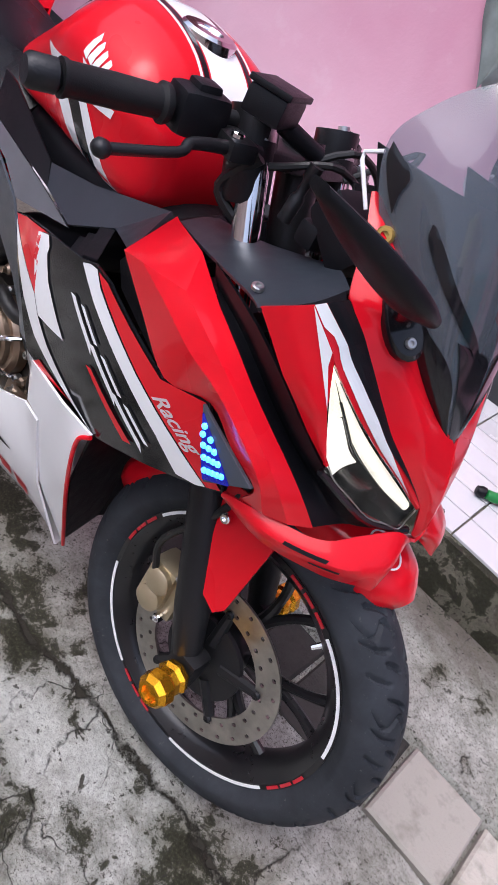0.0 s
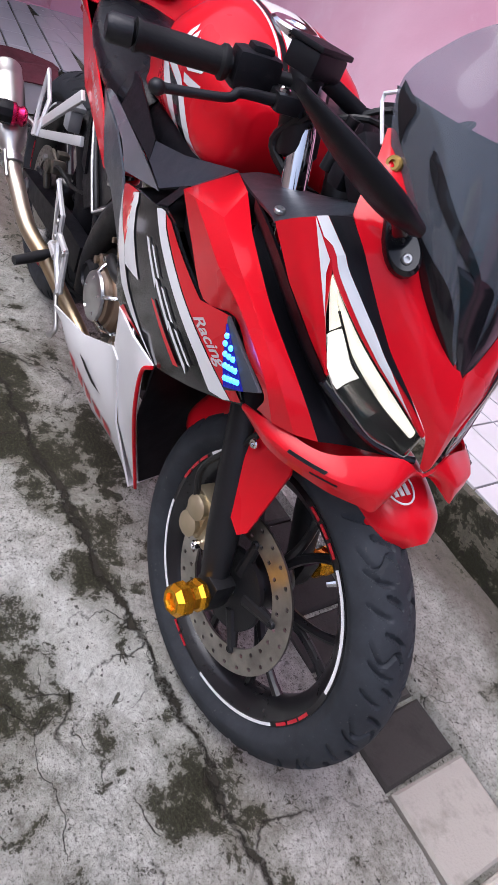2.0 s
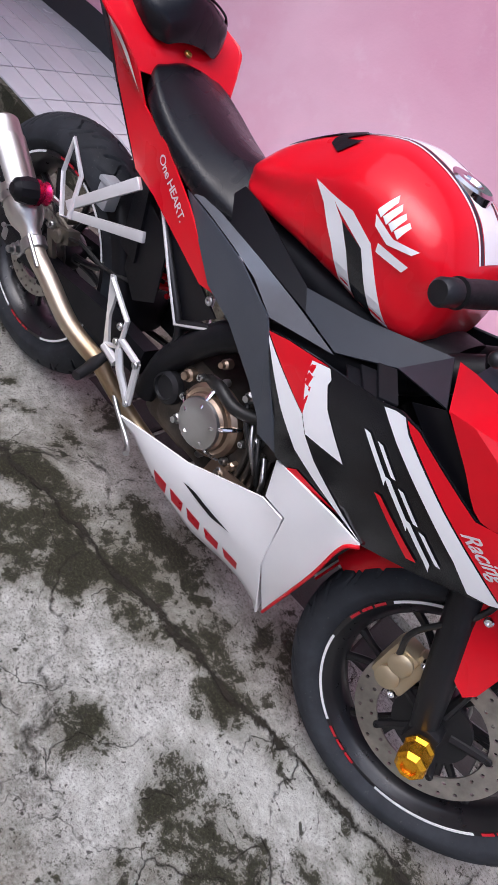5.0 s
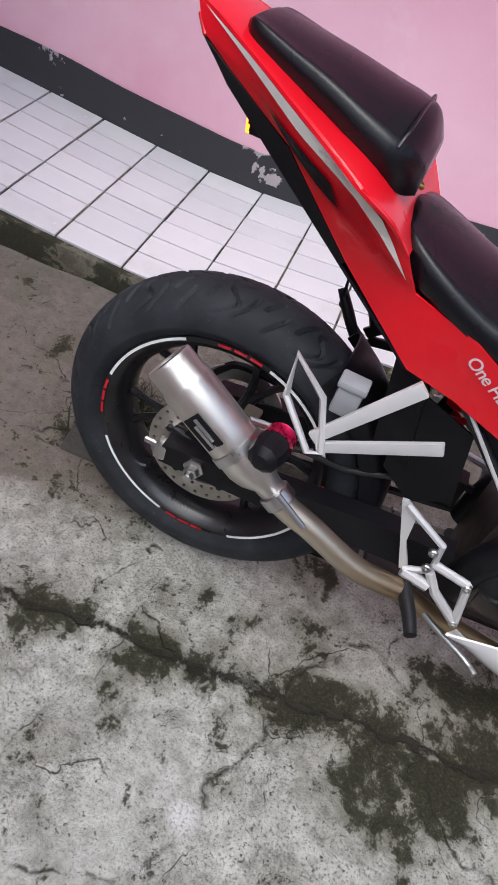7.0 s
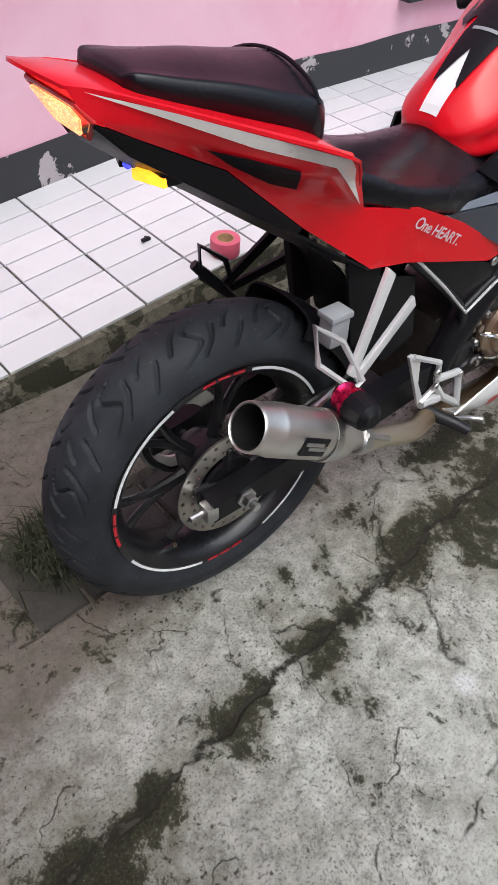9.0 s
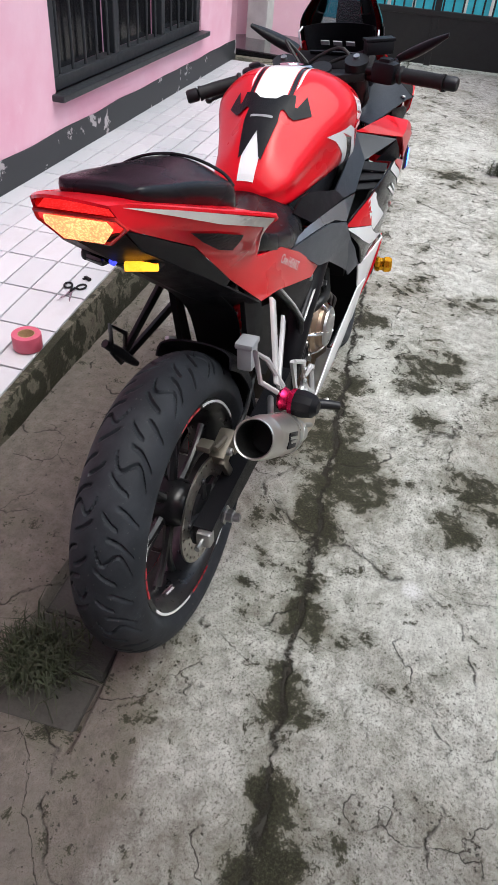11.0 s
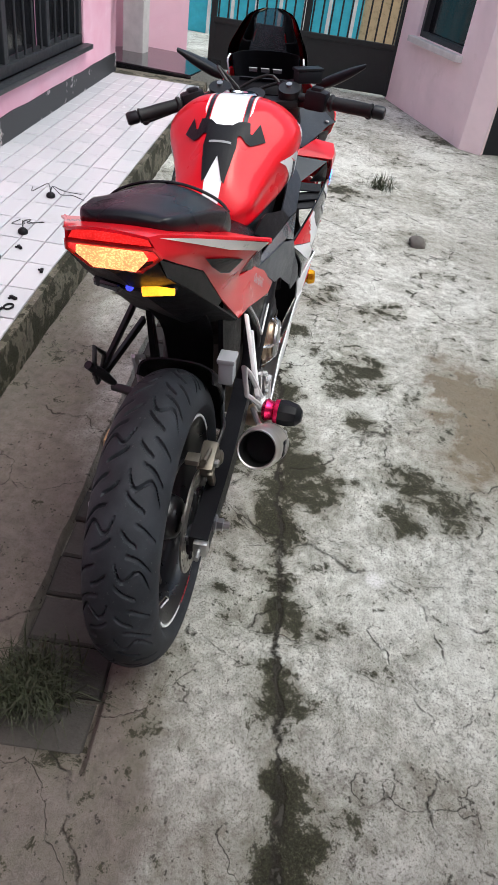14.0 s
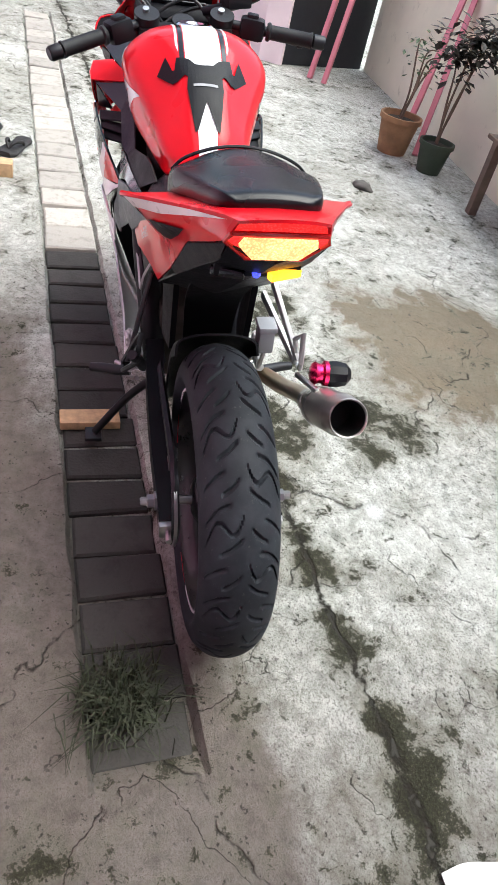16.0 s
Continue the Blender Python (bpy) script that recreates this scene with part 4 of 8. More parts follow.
def tyre(c, big, wide, low, bead_y, n, m, pitch, seed):
    """A tyre turned round y, with sunken tread grooves."""
    half = wide / 2
    sec = []
    for k in range(m + 1):
        u = -1 + 2 * k / m
        a = u * radians(128)
        if abs(u) <= 0.74:
            a = u / 0.74 * radians(92)
            y, r = half * math.sin(a), big - low * (1 - math.cos(a))
        else:
            f = (abs(u) - 0.74) / 0.26
            y0, r0 = half * math.sin(radians(92)), big - low * (1 - math.cos(radians(92)))
            y, r = math.copysign(y0 + (bead_y - y0) * f ** 1.5, u), r0 + (0.221 - r0) * f
        sec.append((y, r))
    bm = bmesh.new()
    rings = []
    for i in range(n):
        t = 2 * math.pi * i / n
        ring = []
        for y, r in sec:
            q = abs(y) / half
            dep = 0.0
            s = 1 if y >= 0 else 0
            if q < 0.9 and r > big - low * 0.9:
                w = (t / pitch + 0.5 * s) % 1.0
                for off, lo, hi, sl, bend in ((0.0, 0.03, 0.9, 0.55, 0.16), (0.3, 0.06, 0.62, 0.42, 0.02), (0.48, 0.42, 0.92, 0.42, 0.03), (0.66, 0.1, 0.55, 0.5, 0.03), (0.8, 0.3, 0.9, 0.5, 0.05)):
                    if lo < q < hi:
                        line = off + sl * q + bend * math.sin(q * 7.0)
                        dist = abs((w - line + 0.5) % 1.0 - 0.5) * pitch * big
                        fade = min(1.0, (q - lo) / 0.08, (hi - q) / 0.08)
                        dep = max(dep, 0.0062 * fade * min(1.0, max(0.0, (0.0046 - dist) / 0.002)))
            ring.append(bm.verts.new((c.x + (r - dep) * math.cos(t), c.y + y, c.z + (r - dep) * math.sin(t))))
        rings.append(ring)
    for i in range(n):
        a, b = rings[i], rings[(i + 1) % n]
        for j in range(m):
            bm.faces.new((a[j], a[j + 1], b[j + 1], b[j]))
    return bm


def arc_strip(c, r0, r1, y, a0, a1, n=24, thick=0.0012):
    s = 1 if y > 0 else -1
    bm = bmesh.new()
    rows = []
    for i in range(n + 1):
        a = radians(a0 + (a1 - a0) * i / n)
        rows.append([bm.verts.new((c.x + r * math.cos(a), c.y + yy, c.z + r * math.sin(a))) for r, yy in ((r0, y), (r0, y + s * thick), (r1, y + s * thick), (r1, y))])
    for p, q in zip(rows, rows[1:]):
        for k in range(4):
            bm.faces.new((p[k], p[(k + 1) % 4], q[(k + 1) % 4], q[k]))
    return bm


def rim(c, half):
    """Barrel, hub and split spokes in one casting."""
    prof = [(0.2235, half), (0.2235, half - 0.006), (0.212, half - 0.012), (0.2, half * 0.45), (0.199, -half * 0.45), (0.212, -half + 0.012), (0.2235, -half + 0.006),
            (0.2235, -half), (0.2145, -half - 0.001), (0.203, -half + 0.008), (0.188, -half * 0.4), (0.186, 0), (0.188, half * 0.4), (0.203, half - 0.008), (0.2145, half + 0.001)]
    bm = lathe(prof, c, (0, 1, 0), 72, closed=True)
    bm = join(bm, lathe([(0.03, -0.05), (0.042, -0.042), (0.05, -0.02), (0.05, 0.02), (0.042, 0.042), (0.03, 0.05)], c, (0, 1, 0), 28))
    return bm


def spokes(c):
    """The split spokes, six forked pairs."""
    out = []
    for k in range(6):
        a = radians(60 * k + 12)
        for fork in (-1, 1):
            b = a + fork * radians(11.5)
            p = [V((0.04 * math.cos(a), 0, 0.04 * math.sin(a))), V((0.1 * math.cos(a + fork * 0.05), 0, 0.1 * math.sin(a + fork * 0.05))),
                 V((0.15 * math.cos(b * 0.6 + a * 0.4), 0, 0.15 * math.sin(b * 0.6 + a * 0.4))), V((0.192 * math.cos(b), 0, 0.192 * math.sin(b)))]
            out.append(tube([c + q for q in p], [0.012, 0.009, 0.0075, 0.0095], 8, 3))
    return out


def brake_disc(c, y, r0, r1, n=26):
    """A drilled disc: cells round the ring, each with a real hole."""
    bm = bmesh.new()
    th = 0.004
    rows = 2

    def at(r, a, s):
        return (c.x + r * math.cos(a), c.y + y + s * th / 2, c.z + r * math.sin(a))
    for k in range(n):
        for q in range(rows):
            a0, a1 = 2 * math.pi * k / n, 2 * math.pi * (k + 1) / n
            ra, rb = r0 + (r1 - r0) * q / rows, r0 + (r1 - r0) * (q + 1) / rows
            am, rm = (a0 + a1) / 2 + (0.25 if q else -0.25) * (a1 - a0), (ra + rb) / 2
            outer = [(ra, a0), (ra, (a0 + a1) / 2), (ra, a1), (rm, a1), (rb, a1), (rb, (a0 + a1) / 2), (rb, a0), (rm, a0)]
            hole = []
            for r, a in outer:
                v = V(((a - am) * rm, r - rm, 0)).normalized() * 0.0038
                hole.append((rm + v.y, am + v.x / rm))
            for s in (-1, 1):
                o = [bm.verts.new(at(r, a, s)) for r, a in outer]
                h = [bm.verts.new(at(r, a, s)) for r, a in hole]
                for i in range(8):
                    j = (i + 1) % 8
                    bm.faces.new((o[i], o[j], h[j], h[i]))
            a_, b_ = [bm.verts.new(at(r, a, -1)) for r, a in hole], [bm.verts.new(at(r, a, 1)) for r, a in hole]
            for i in range(8):
                j = (i + 1) % 8
                bm.faces.new((a_[i], a_[j], b_[j], b_[i]))
    bmesh.ops.remove_doubles(bm, verts=bm.verts, dist=2e-5)
    edge = bmesh.new()
    for r in (r0, r1):
        ring = [[edge.verts.new(at(r, 2 * math.pi * k / 104, s)) for s in (-1, 1)] for k in range(104)]
        for k in range(104):
            p, q = ring[k], ring[(k + 1) % 104]
            edge.faces.new((p[0], q[0], q[1], p[1]))
    return join(bm, edge)


def wheel(name, c, big, wide, low, bead_y, half, move, n, m, pitch, disc_y, disc_r, turn):
    hub = part(name, move(rim(c, half)), RIM, BIKE, "black cast spoked wheel", 40)
    for sp in spokes(c):
        part("spoke", move(sp), RIM, hub, "", 40)
    part("tyre", move(tyre(c, big, wide, low, bead_y, n, m, pitch, 1)), TYRE_FRONT if c[0] > 0.7 else TYRE, hub, "dusty black sport tyre", 35)
    part("brake_disc", move(brake_disc(c, disc_y, disc_r[0], disc_r[1])), DISC, hub, "drilled steel brake disc", 30)
    carrier = lathe([(0.03, -0.006), (disc_r[0] * 0.72, -0.004), (disc_r[0] * 0.72, 0.004), (0.03, 0.006)], c + V((0, disc_y * 0.96, 0)), (0, 1, 0), 30)
    for k in range(5):
        a = radians(72 * k + 20)
        d = V((math.cos(a), 0, math.sin(a)))
        carrier = join(carrier, tube([c + V((0, disc_y * 0.96, 0)) + d * 0.035, c + V((0, disc_y * 0.98, 0)) + d * (disc_r[0] + 0.006)], [0.012, 0.008], 8, 1), bolt(c + V((0, disc_y, 0)) + d * (disc_r[0] + 0.004), (0, disc_y, 0), 0.007, 0.007))
    part("disc_carrier", move(carrier), DARK_METAL, hub, "", 35)
    for s in (-1, 1):
        for k in range(4):
            a0 = turn + 90 * k
            part("rim_stripe", move(arc_strip(c, 0.2165, 0.2215, s * (half + 0.0015), a0, a0 + 50)), WHITE, hub, "white reflective rim stripe")
            for j in range(3):
                part("rim_stripe", move(arc_strip(c, 0.2165, 0.2215, s * (half + 0.0015), a0 + 54 + 7.5 * j, a0 + 60 + 7.5 * j, 4)), RED_DEEP, hub, "red reflective rim stripe")
    return hub


FW = wheel("front_wheel", FRONT, 0.297, 0.106, 0.05, 0.034, 0.038, steered, 640, 84, 2 * math.pi / 14, -0.058, (0.098, 0.14), 8)
RW = wheel("rear_wheel", REAR, 0.308, 0.138, 0.062, 0.05, 0.055, keep_still, 760, 112, 2 * math.pi / 12, -0.074, (0.072, 0.11), 25)
part("valve", steered(tube([FRONT + V((0.12, 0.0, 0.15)), FRONT + V((0.105, -0.012, 0.13))], [0.006, 0.004], 8, 1)), CHROME, FW, "chrome valve cap")
part("valve", tube([REAR + V((-0.12, -0.03, -0.15)), REAR + V((-0.105, -0.045, -0.13))], [0.006, 0.005], 8, 1), CHROME, RW, "chrome valve cap")

# ---- fork, axle, caliper, fender ----
for s in (-1, 1):
    top, bot = CAPS + V((0, 0.093 * s, 0)), FRONT + V((-0.012, 0.093 * s, 0.01))
    d = (bot - top).normalized()
    leg = part("fork_leg", steered(tube([top + d * 0.26, top + d * 0.3, top + d * 0.31, top + d * 0.62, bot], [0.0215, 0.0215, 0.0265, 0.027, 0.022], 20, 1)), DARK_METAL, BIKE, "satin black fork slider", 40)
    part("stanchion", steered(tube([top, top + d * 0.28], 0.0185, 20, 1)), CHROME, leg, "chrome fork tube", 40)
    part("fork_cap", steered(lathe([(0.021, -0.012), (0.021, 0.004), (0.016, 0.007), (0.016, 0.015), (0.008, 0.019), (0.008, 0.03), (0, 0.03)], top, -d, 6 * 3)), STEEL, leg, "bare metal fork cap", 30)
    part("axle_clamp", steered(box(bot + V((0.006, 0, -0.006)), (0.05, 0.045, 0.06), 0.012)), DARK_METAL, leg, "", 40)
    g0 = FRONT + V((0, s * 0.117, 0.005))
    prof = [(0.012, 0), (0.024, 0.004), (0.027, 0.014), (0.0225, 0.02), (0.0225, 0.03), (0.0275, 0.036), (0.0265, 0.052), (0.02, 0.06), (0.014, 0.06), (0.012, 0.054), (0, 0.054)]
    gold = lathe(prof, g0, (0, s, 0), 8)
    part("axle_slider", steered(gold), GOLD, leg, "gold anodised crash bobbin")
triple = slab([CAPS + V(p) for p in ((0.03, -0.125, -0.03), (0.04, 0, -0.03), (0.03, 0.125, -0.03), (-0.03, 0.115, -0.03), (-0.065, 0, -0.03), (-0.03, -0.115, -0.03))], UPAX * 0.022, 0.005)
part("top_yoke", steered(triple), DARK_METAL, BIKE, "", 40)
part("lower_yoke", steered(slab([CAPS - UPAX * 0.22 + V(p) for p in ((0.035, -0.125, 0), (0.035, 0.125, 0), (-0.04, 0.115, 0), (-0.06, 0, 0), (-0.04, -0.115, 0))], UPAX * 0.03, 0.006)), DARK_METAL, BIKE, "", 40)
part("steering_stem", tube([CAPS - UPAX * 0.22, CAPS], 0.028, 16, 1), DARK_METAL, BIKE, "", 40)
part("front_axle", steered(tube([FRONT + V((0, -0.12, 0)), FRONT + V((0, 0.12, 0))], 0.011, 12, 1)), STEEL, BIKE)
cal_c = FRONT + V((-0.115, -0.066, 0.058))
cal = part("front_caliper", steered(join(box(cal_c, (0.052, 0.05, 0.085), 0.012), lathe([(0.02, 0), (0.022, 0.012), (0.014, 0.018), (0, 0.018)], cal_c + V((0.004, -0.022, 0.018)), (0, -1, 0), 20),
                                                lathe([(0.02, 0), (0.022, 0.012), (0.014, 0.018), (0, 0.018)], cal_c + V((0.004, -0.022, -0.02)), (0, -1, 0), 20), box(cal_c + V((0.03, 0.0, 0.0)), (0.03, 0.03, 0.1), 0.008))), CALIPER, BIKE, "gold-grey front brake caliper", 40)
for dz in (-0.046, 0.046):
    part("bolt", steered(bolt(cal_c + V((0.03, -0.016, dz)), (0, -1, 0), 0.008, 0.01)), CHROME, cal)
part("brake_hose", steered(tube([cal_c + V((-0.01, -0.03, 0.03)), cal_c + V((-0.02, -0.035, 0.09)), cal_c + V((0.03, -0.02, 0.2)), FRONT + V((-0.1, -0.03, 0.36)), FRONT + V((-0.2, -0.05, 0.5))], 0.0055, 8)), HOSE, BIKE)


def fender():
    rows = []
    for a, w, lift in ((60, 0.02, 0.012), (63, 0.046, 0.016), (68, 0.06, 0.022), (82, 0.069, 0.026), (100, 0.074, 0.028), (120, 0.074, 0.028), (140, 0.072, 0.026), (158, 0.066, 0.022), (166, 0.05, 0.02)):
        t = radians(a)
        row = []
        for y, dr in ((-1.0, -0.075), (-1.03, -0.04), (-0.88, -0.004), (-0.45, 0.012), (0, 0.016), (0.45, 0.012), (0.88, -0.004), (1.03, -0.04), (1.0, -0.075)):
            r = 0.297 + lift + dr * (0.3 + 0.7 * min(1, w / 0.07))
            row.append((FRONT.x + r * math.cos(t), y * w, FRONT.z + r * math.sin(t)))
        rows.append(row)
    return sheet(rows, 4, 3, thick=0.003)


FEN = part("front_fender", steered(fender()), RED, BIKE, "glossy red front mudguard", 45)
for s in (-1, 1):
    fin = facets([FRONT + V(p) for p in ((-0.105, s * 0.078, 0.285), (-0.03, s * 0.08, 0.3), (0.0, s * 0.09, 0.262), (-0.004, s * 0.098, 0.138), (-0.016, s * 0.1, 0.12), (-0.05, s * 0.1, 0.134), (-0.085, s * 0.094, 0.21))],
                 [(0, 1, 2, 6), (2, 3, 5, 6), (3, 4, 5)], 0.004, 0.002)
    part("fender_bracket", steered(fin), RED, FEN, "", 40)
    part("bolt", steered(bolt(FRONT + V((-0.075, s * 0.094, 0.25)), (0, s, 0), 0.008, 0.006)), CHROME, FEN)
em_t = radians(74)
em_r = V((math.cos(em_t), 0, math.sin(em_t)))
em = arc_strip(V((0, 0, 0)), 0.026, 0.0285, 0.001, 0, 360, 32)
for k in range(3):
    em = join(em, box((0, 0.0015, -0.012 + 0.012 * k), (0.03, 0.002, 0.006)))
em.transform(Matrix.Translation(FRONT + em_r * 0.336) @ Matrix(((-em_r.z, em_r.x, 0, 0), (0, 0, 1, 0), (em_r.x, em_r.z, 0, 0), (0, 0, 0, 1))))
part("fender_emblem", steered(em), WHITE, FEN, "white oval ring emblem with bars")

# ---- handlebars ----
UNSTEER = STEER.inverted()
for s in (-1, 1):
    root = CAPS + V((-0.01, s * 0.093, 0.0))
    end = UNSTEER @ (V((0.945, -0.348, 0.937)) if s < 0 else V((0.857, 0.315, 0.882)))
    d = (end - root).normalized()
    bar = part("clip_on_bar", steered(join(lathe([(0.026, -0.085), (0.03, -0.08), (0.03, 0.02)], root, UPAX, 20), tube([root, end], 0.011, 14, 1))), DARK_METAL, BIKE, "", 40)
    g = root + d * ((end - root).length - 0.146)
    grip = tube([g, g + d * 0.004, g + d * 0.008, g + d * 0.012, g + d * 0.06, g + d * 0.108, g + d * 0.112, g + d * 0.116], [0.019, 0.021, 0.021, 0.0165, 0.0172, 0.0165, 0.0185, 0.0185], 22, 1)
    part("grip", steered(grip), BLACK_SOFT, bar, "black rubber grip", 40)
    part("bar_end", steered(tube([g + d * 0.117, g + d * 0.121, g + d * 0.145, g + d * 0.15], [0.012, 0.0165, 0.0165, 0.013], 20, 1)), DARK_METAL, bar, "black bar end weight", 40)
    sw = g - d * 0.036
    m3 = d.to_track_quat("Y", "Z").to_matrix().to_4x4()
    part("switch_housing", steered(join(box(sw, (0.048, 0.062, 0.05), 0.012, m3), box(sw + V((0, 0, 0.02)), (0.03, 0.03, 0.025), 0.006, m3))), BLACK, bar, "", 40)
    ahead = V((0.045, 0, -0.014))
    piv = root + d * 0.06 + ahead
    tip = end + V((0.09, s * -0.028, -0.024))
    part("lever", steered(join(tube([piv, piv + d * 0.06 + V((0.012, 0, 0)), (piv + tip) / 2 + V((0.008, 0, 0)), tip], [0.008, 0.0065, 0.0055, 0.006], 10, 5), lathe([(0, -0.009), (0.006, -0.008), (0.0095, -0.004), (0.0105, 0), (0.0095, 0.004), (0.006, 0.008), (0, 0.009)], tip, (0, 0, 1), 14))), DARK_METAL, bar, "black lever", 40)
    part("lever_perch", steered(box(piv - d * 0.012 + V((-0.015, 0, 0)), (0.06, 0.035, 0.024), 0.007, m3)), DARK_METAL, bar, "", 40)
    part("bolt", steered(bolt(piv + V((0, 0, 0.012)), (0, 0, 1), 0.008, 0.006)), CHROME, bar)
resv = UNSTEER @ V((1.047, -0.134, 0.992))
RES = part("brake_reservoir", steered(join(box(resv, (0.046, 0.07, 0.03), 0.006, Matrix.Rotation(radians(18), 4, "Z")), tube([resv + V((0.0, 0.03, -0.015)), resv + V((0.03, 0.075, -0.03))], 0.011, 12, 1))), BLACK, BIKE, "black brake fluid reservoir", 40)
part("reservoir_lid", steered(box(resv + V((0, 0, 0.018)), (0.05, 0.075, 0.007), 0.002, Matrix.Rotation(radians(18), 4, "Z"))), BLACK, RES, "", 40)
for k, (y0, y1, zz) in enumerate(((-0.06, 0.05, -0.02), (-0.03, 0.09, -0.04), (0.11, 0.02, -0.03))):
    part("cable", steered(tube([CAPS + V((0.05, y0 - 0.06, -0.02)), CAPS + V((0.1, y0, 0.01 + 0.02 * k)), CAPS + V((0.09, y1, -0.05)), CAPS + V((0.02, y1 * 0.5, -0.16 + zz))], 0.0045, 8)), HOSE, BIKE)
part("lever_hose", steered(tube([CAPS + V((0.03, -0.11, -0.02)), CAPS + V((0.0, -0.12, -0.07)), CAPS + V((0.03, -0.1, -0.1)), CAPS + V((0.05, -0.04, -0.13))], 0.007, 8)), HOSE, BIKE)
part("banjo", steered(lathe([(0.009, 0), (0.009, 0.03), (0.006, 0.034), (0.006, 0.05), (0.009, 0.054), (0.009, 0.07)], CAPS + V((0.08, -0.09, -0.065)), (0.1, 0, 1), 14)), DARK_METAL, BIKE, "", 40)

# ---- nose, headlights, screen ----
def along(pts, t):
    """The place at share t of the way along a broken line."""
    pts = np.asarray(pts, float)
    d = np.r_[0, np.cumsum(np.linalg.norm(np.diff(pts, axis=0), axis=1))]
    return V([float(np.interp(t * d[-1], d, pts[:, k])) for k in range(3)])


# feature lines of the right half of the nose, from the dash down to the tip
NOSE_EDGE = [(1.207, -0.216, 0.858), (1.232, -0.21, 0.838), (1.258, -0.203, 0.815), (1.281, -0.188, 0.792), (1.302, -0.172, 0.768), (1.331, -0.153, 0.742)]
NOSE_FOLD = [(1.25, -0.201, 0.89), (1.28, -0.191, 0.85), (1.31, -0.18, 0.808), (1.33, -0.155, 0.748)]
LAMP_RIGHT = [(1.285, -0.186, 0.862), (1.291, -0.183, 0.851), (1.313, -0.168, 0.83), (1.333, -0.145, 0.805), (1.352, -0.112, 0.776), (1.377, -0.072, 0.745), (1.402, -0.03, 0.709)]
LAMP_LEFT = [(1.291, -0.183, 0.851), (1.311, -0.171, 0.8), (1.334, -0.151, 0.737), (1.378, -0.087, 0.69), (1.402, -0.038, 0.678)]
STRIPE_TOP = [(1.256, -0.159, 0.899), (1.285, -0.15, 0.878), (1.307, -0.14, 0.855), (1.328, -0.125, 0.828), (1.35, -0.103, 0.796), (1.38, -0.066, 0.757), (1.402, -0.028, 0.716)]
RECESS_EDGE = [(1.14, -0.19, 0.81), (1.195, -0.198, 0.793), (1.24, -0.195, 0.768), (1.28, -0.18, 0.738), (1.318, -0.16, 0.705), (1.352, -0.132, 0.658)]
# the low edge of the striped facet runs from the fold past the lamp
STRIPE_LOW = [NOSE_FOLD[0]] + LAMP_RIGHT


def striped(v, f, lift=0.0):
    p, q = along(STRIPE_LOW, v), along(STRIPE_TOP, v)
    n = (q - p).cross(along(STRIPE_LOW, min(1, v + 0.02)) - along(STRIPE_LOW, max(0, v - 0.02))).normalized()
    n = n if n.x > 0 else -n
    return p.lerp(q, f) + n * (lift + 0.003 * math.sin(math.pi * f))


def nose_half():
    steps = [k / 16 for k in range(17)]
    outer = sheet([[along(NOSE_EDGE, t), along(NOSE_EDGE, t).lerp(along(NOSE_FOLD, t), 0.5) + V((0.003, -0.004, 0.002)), along(NOSE_FOLD, t)] for t in steps], 1, 4, thick=0.0035)
    strip = sheet([[striped(t, f) for f in (0, 0.33, 0.66, 1)] for t in steps], 1, 3, thick=0.0035)
    wedge = facets([V(NOSE_FOLD[0]), V(LAMP_RIGHT[0]), V(LAMP_RIGHT[1]), V(NOSE_FOLD[2]), V(NOSE_FOLD[1])], [(0, 1, 4), (1, 2, 4), (2, 3, 4)], 0.0035, 0.0)
    top = sheet([[(1.186, -0.109, 0.978), (1.19, -0.105, 0.98), (1.194, -0.1, 0.977)], [(1.217, -0.13, 0.948), (1.236, -0.119, 0.95), (1.246, -0.094, 0.945)], [(1.25, -0.157, 0.907), (1.285, -0.124, 0.908), (1.284, -0.078, 0.903)],
                 [(1.264, -0.158, 0.896), (1.297, -0.116, 0.89), (1.297, -0.074, 0.885)], [STRIPE_TOP[2], (1.326, -0.103, 0.858), (1.322, -0.064, 0.855)], [STRIPE_TOP[4], (1.362, -0.07, 0.812), (1.357, -0.036, 0.815)],
                 [STRIPE_TOP[5], (1.388, -0.044, 0.766), (1.386, 0.0, 0.784)], [STRIPE_TOP[6], (1.407, -0.018, 0.724), (1.409, 0.0, 0.733)], [(1.41, -0.016, 0.686), (1.417, -0.006, 0.68), (1.419, 0, 0.678)], [(1.412, -0.008, 0.666), (1.416, -0.004, 0.664), (1.417, 0, 0.663)]], 4, 5, thick=0.0035)
    return join(outer, strip, wedge, top)


NOSE = pair("nose_cowl", nose_half(), RED, BIKE, "glossy red nose fairing", 40)
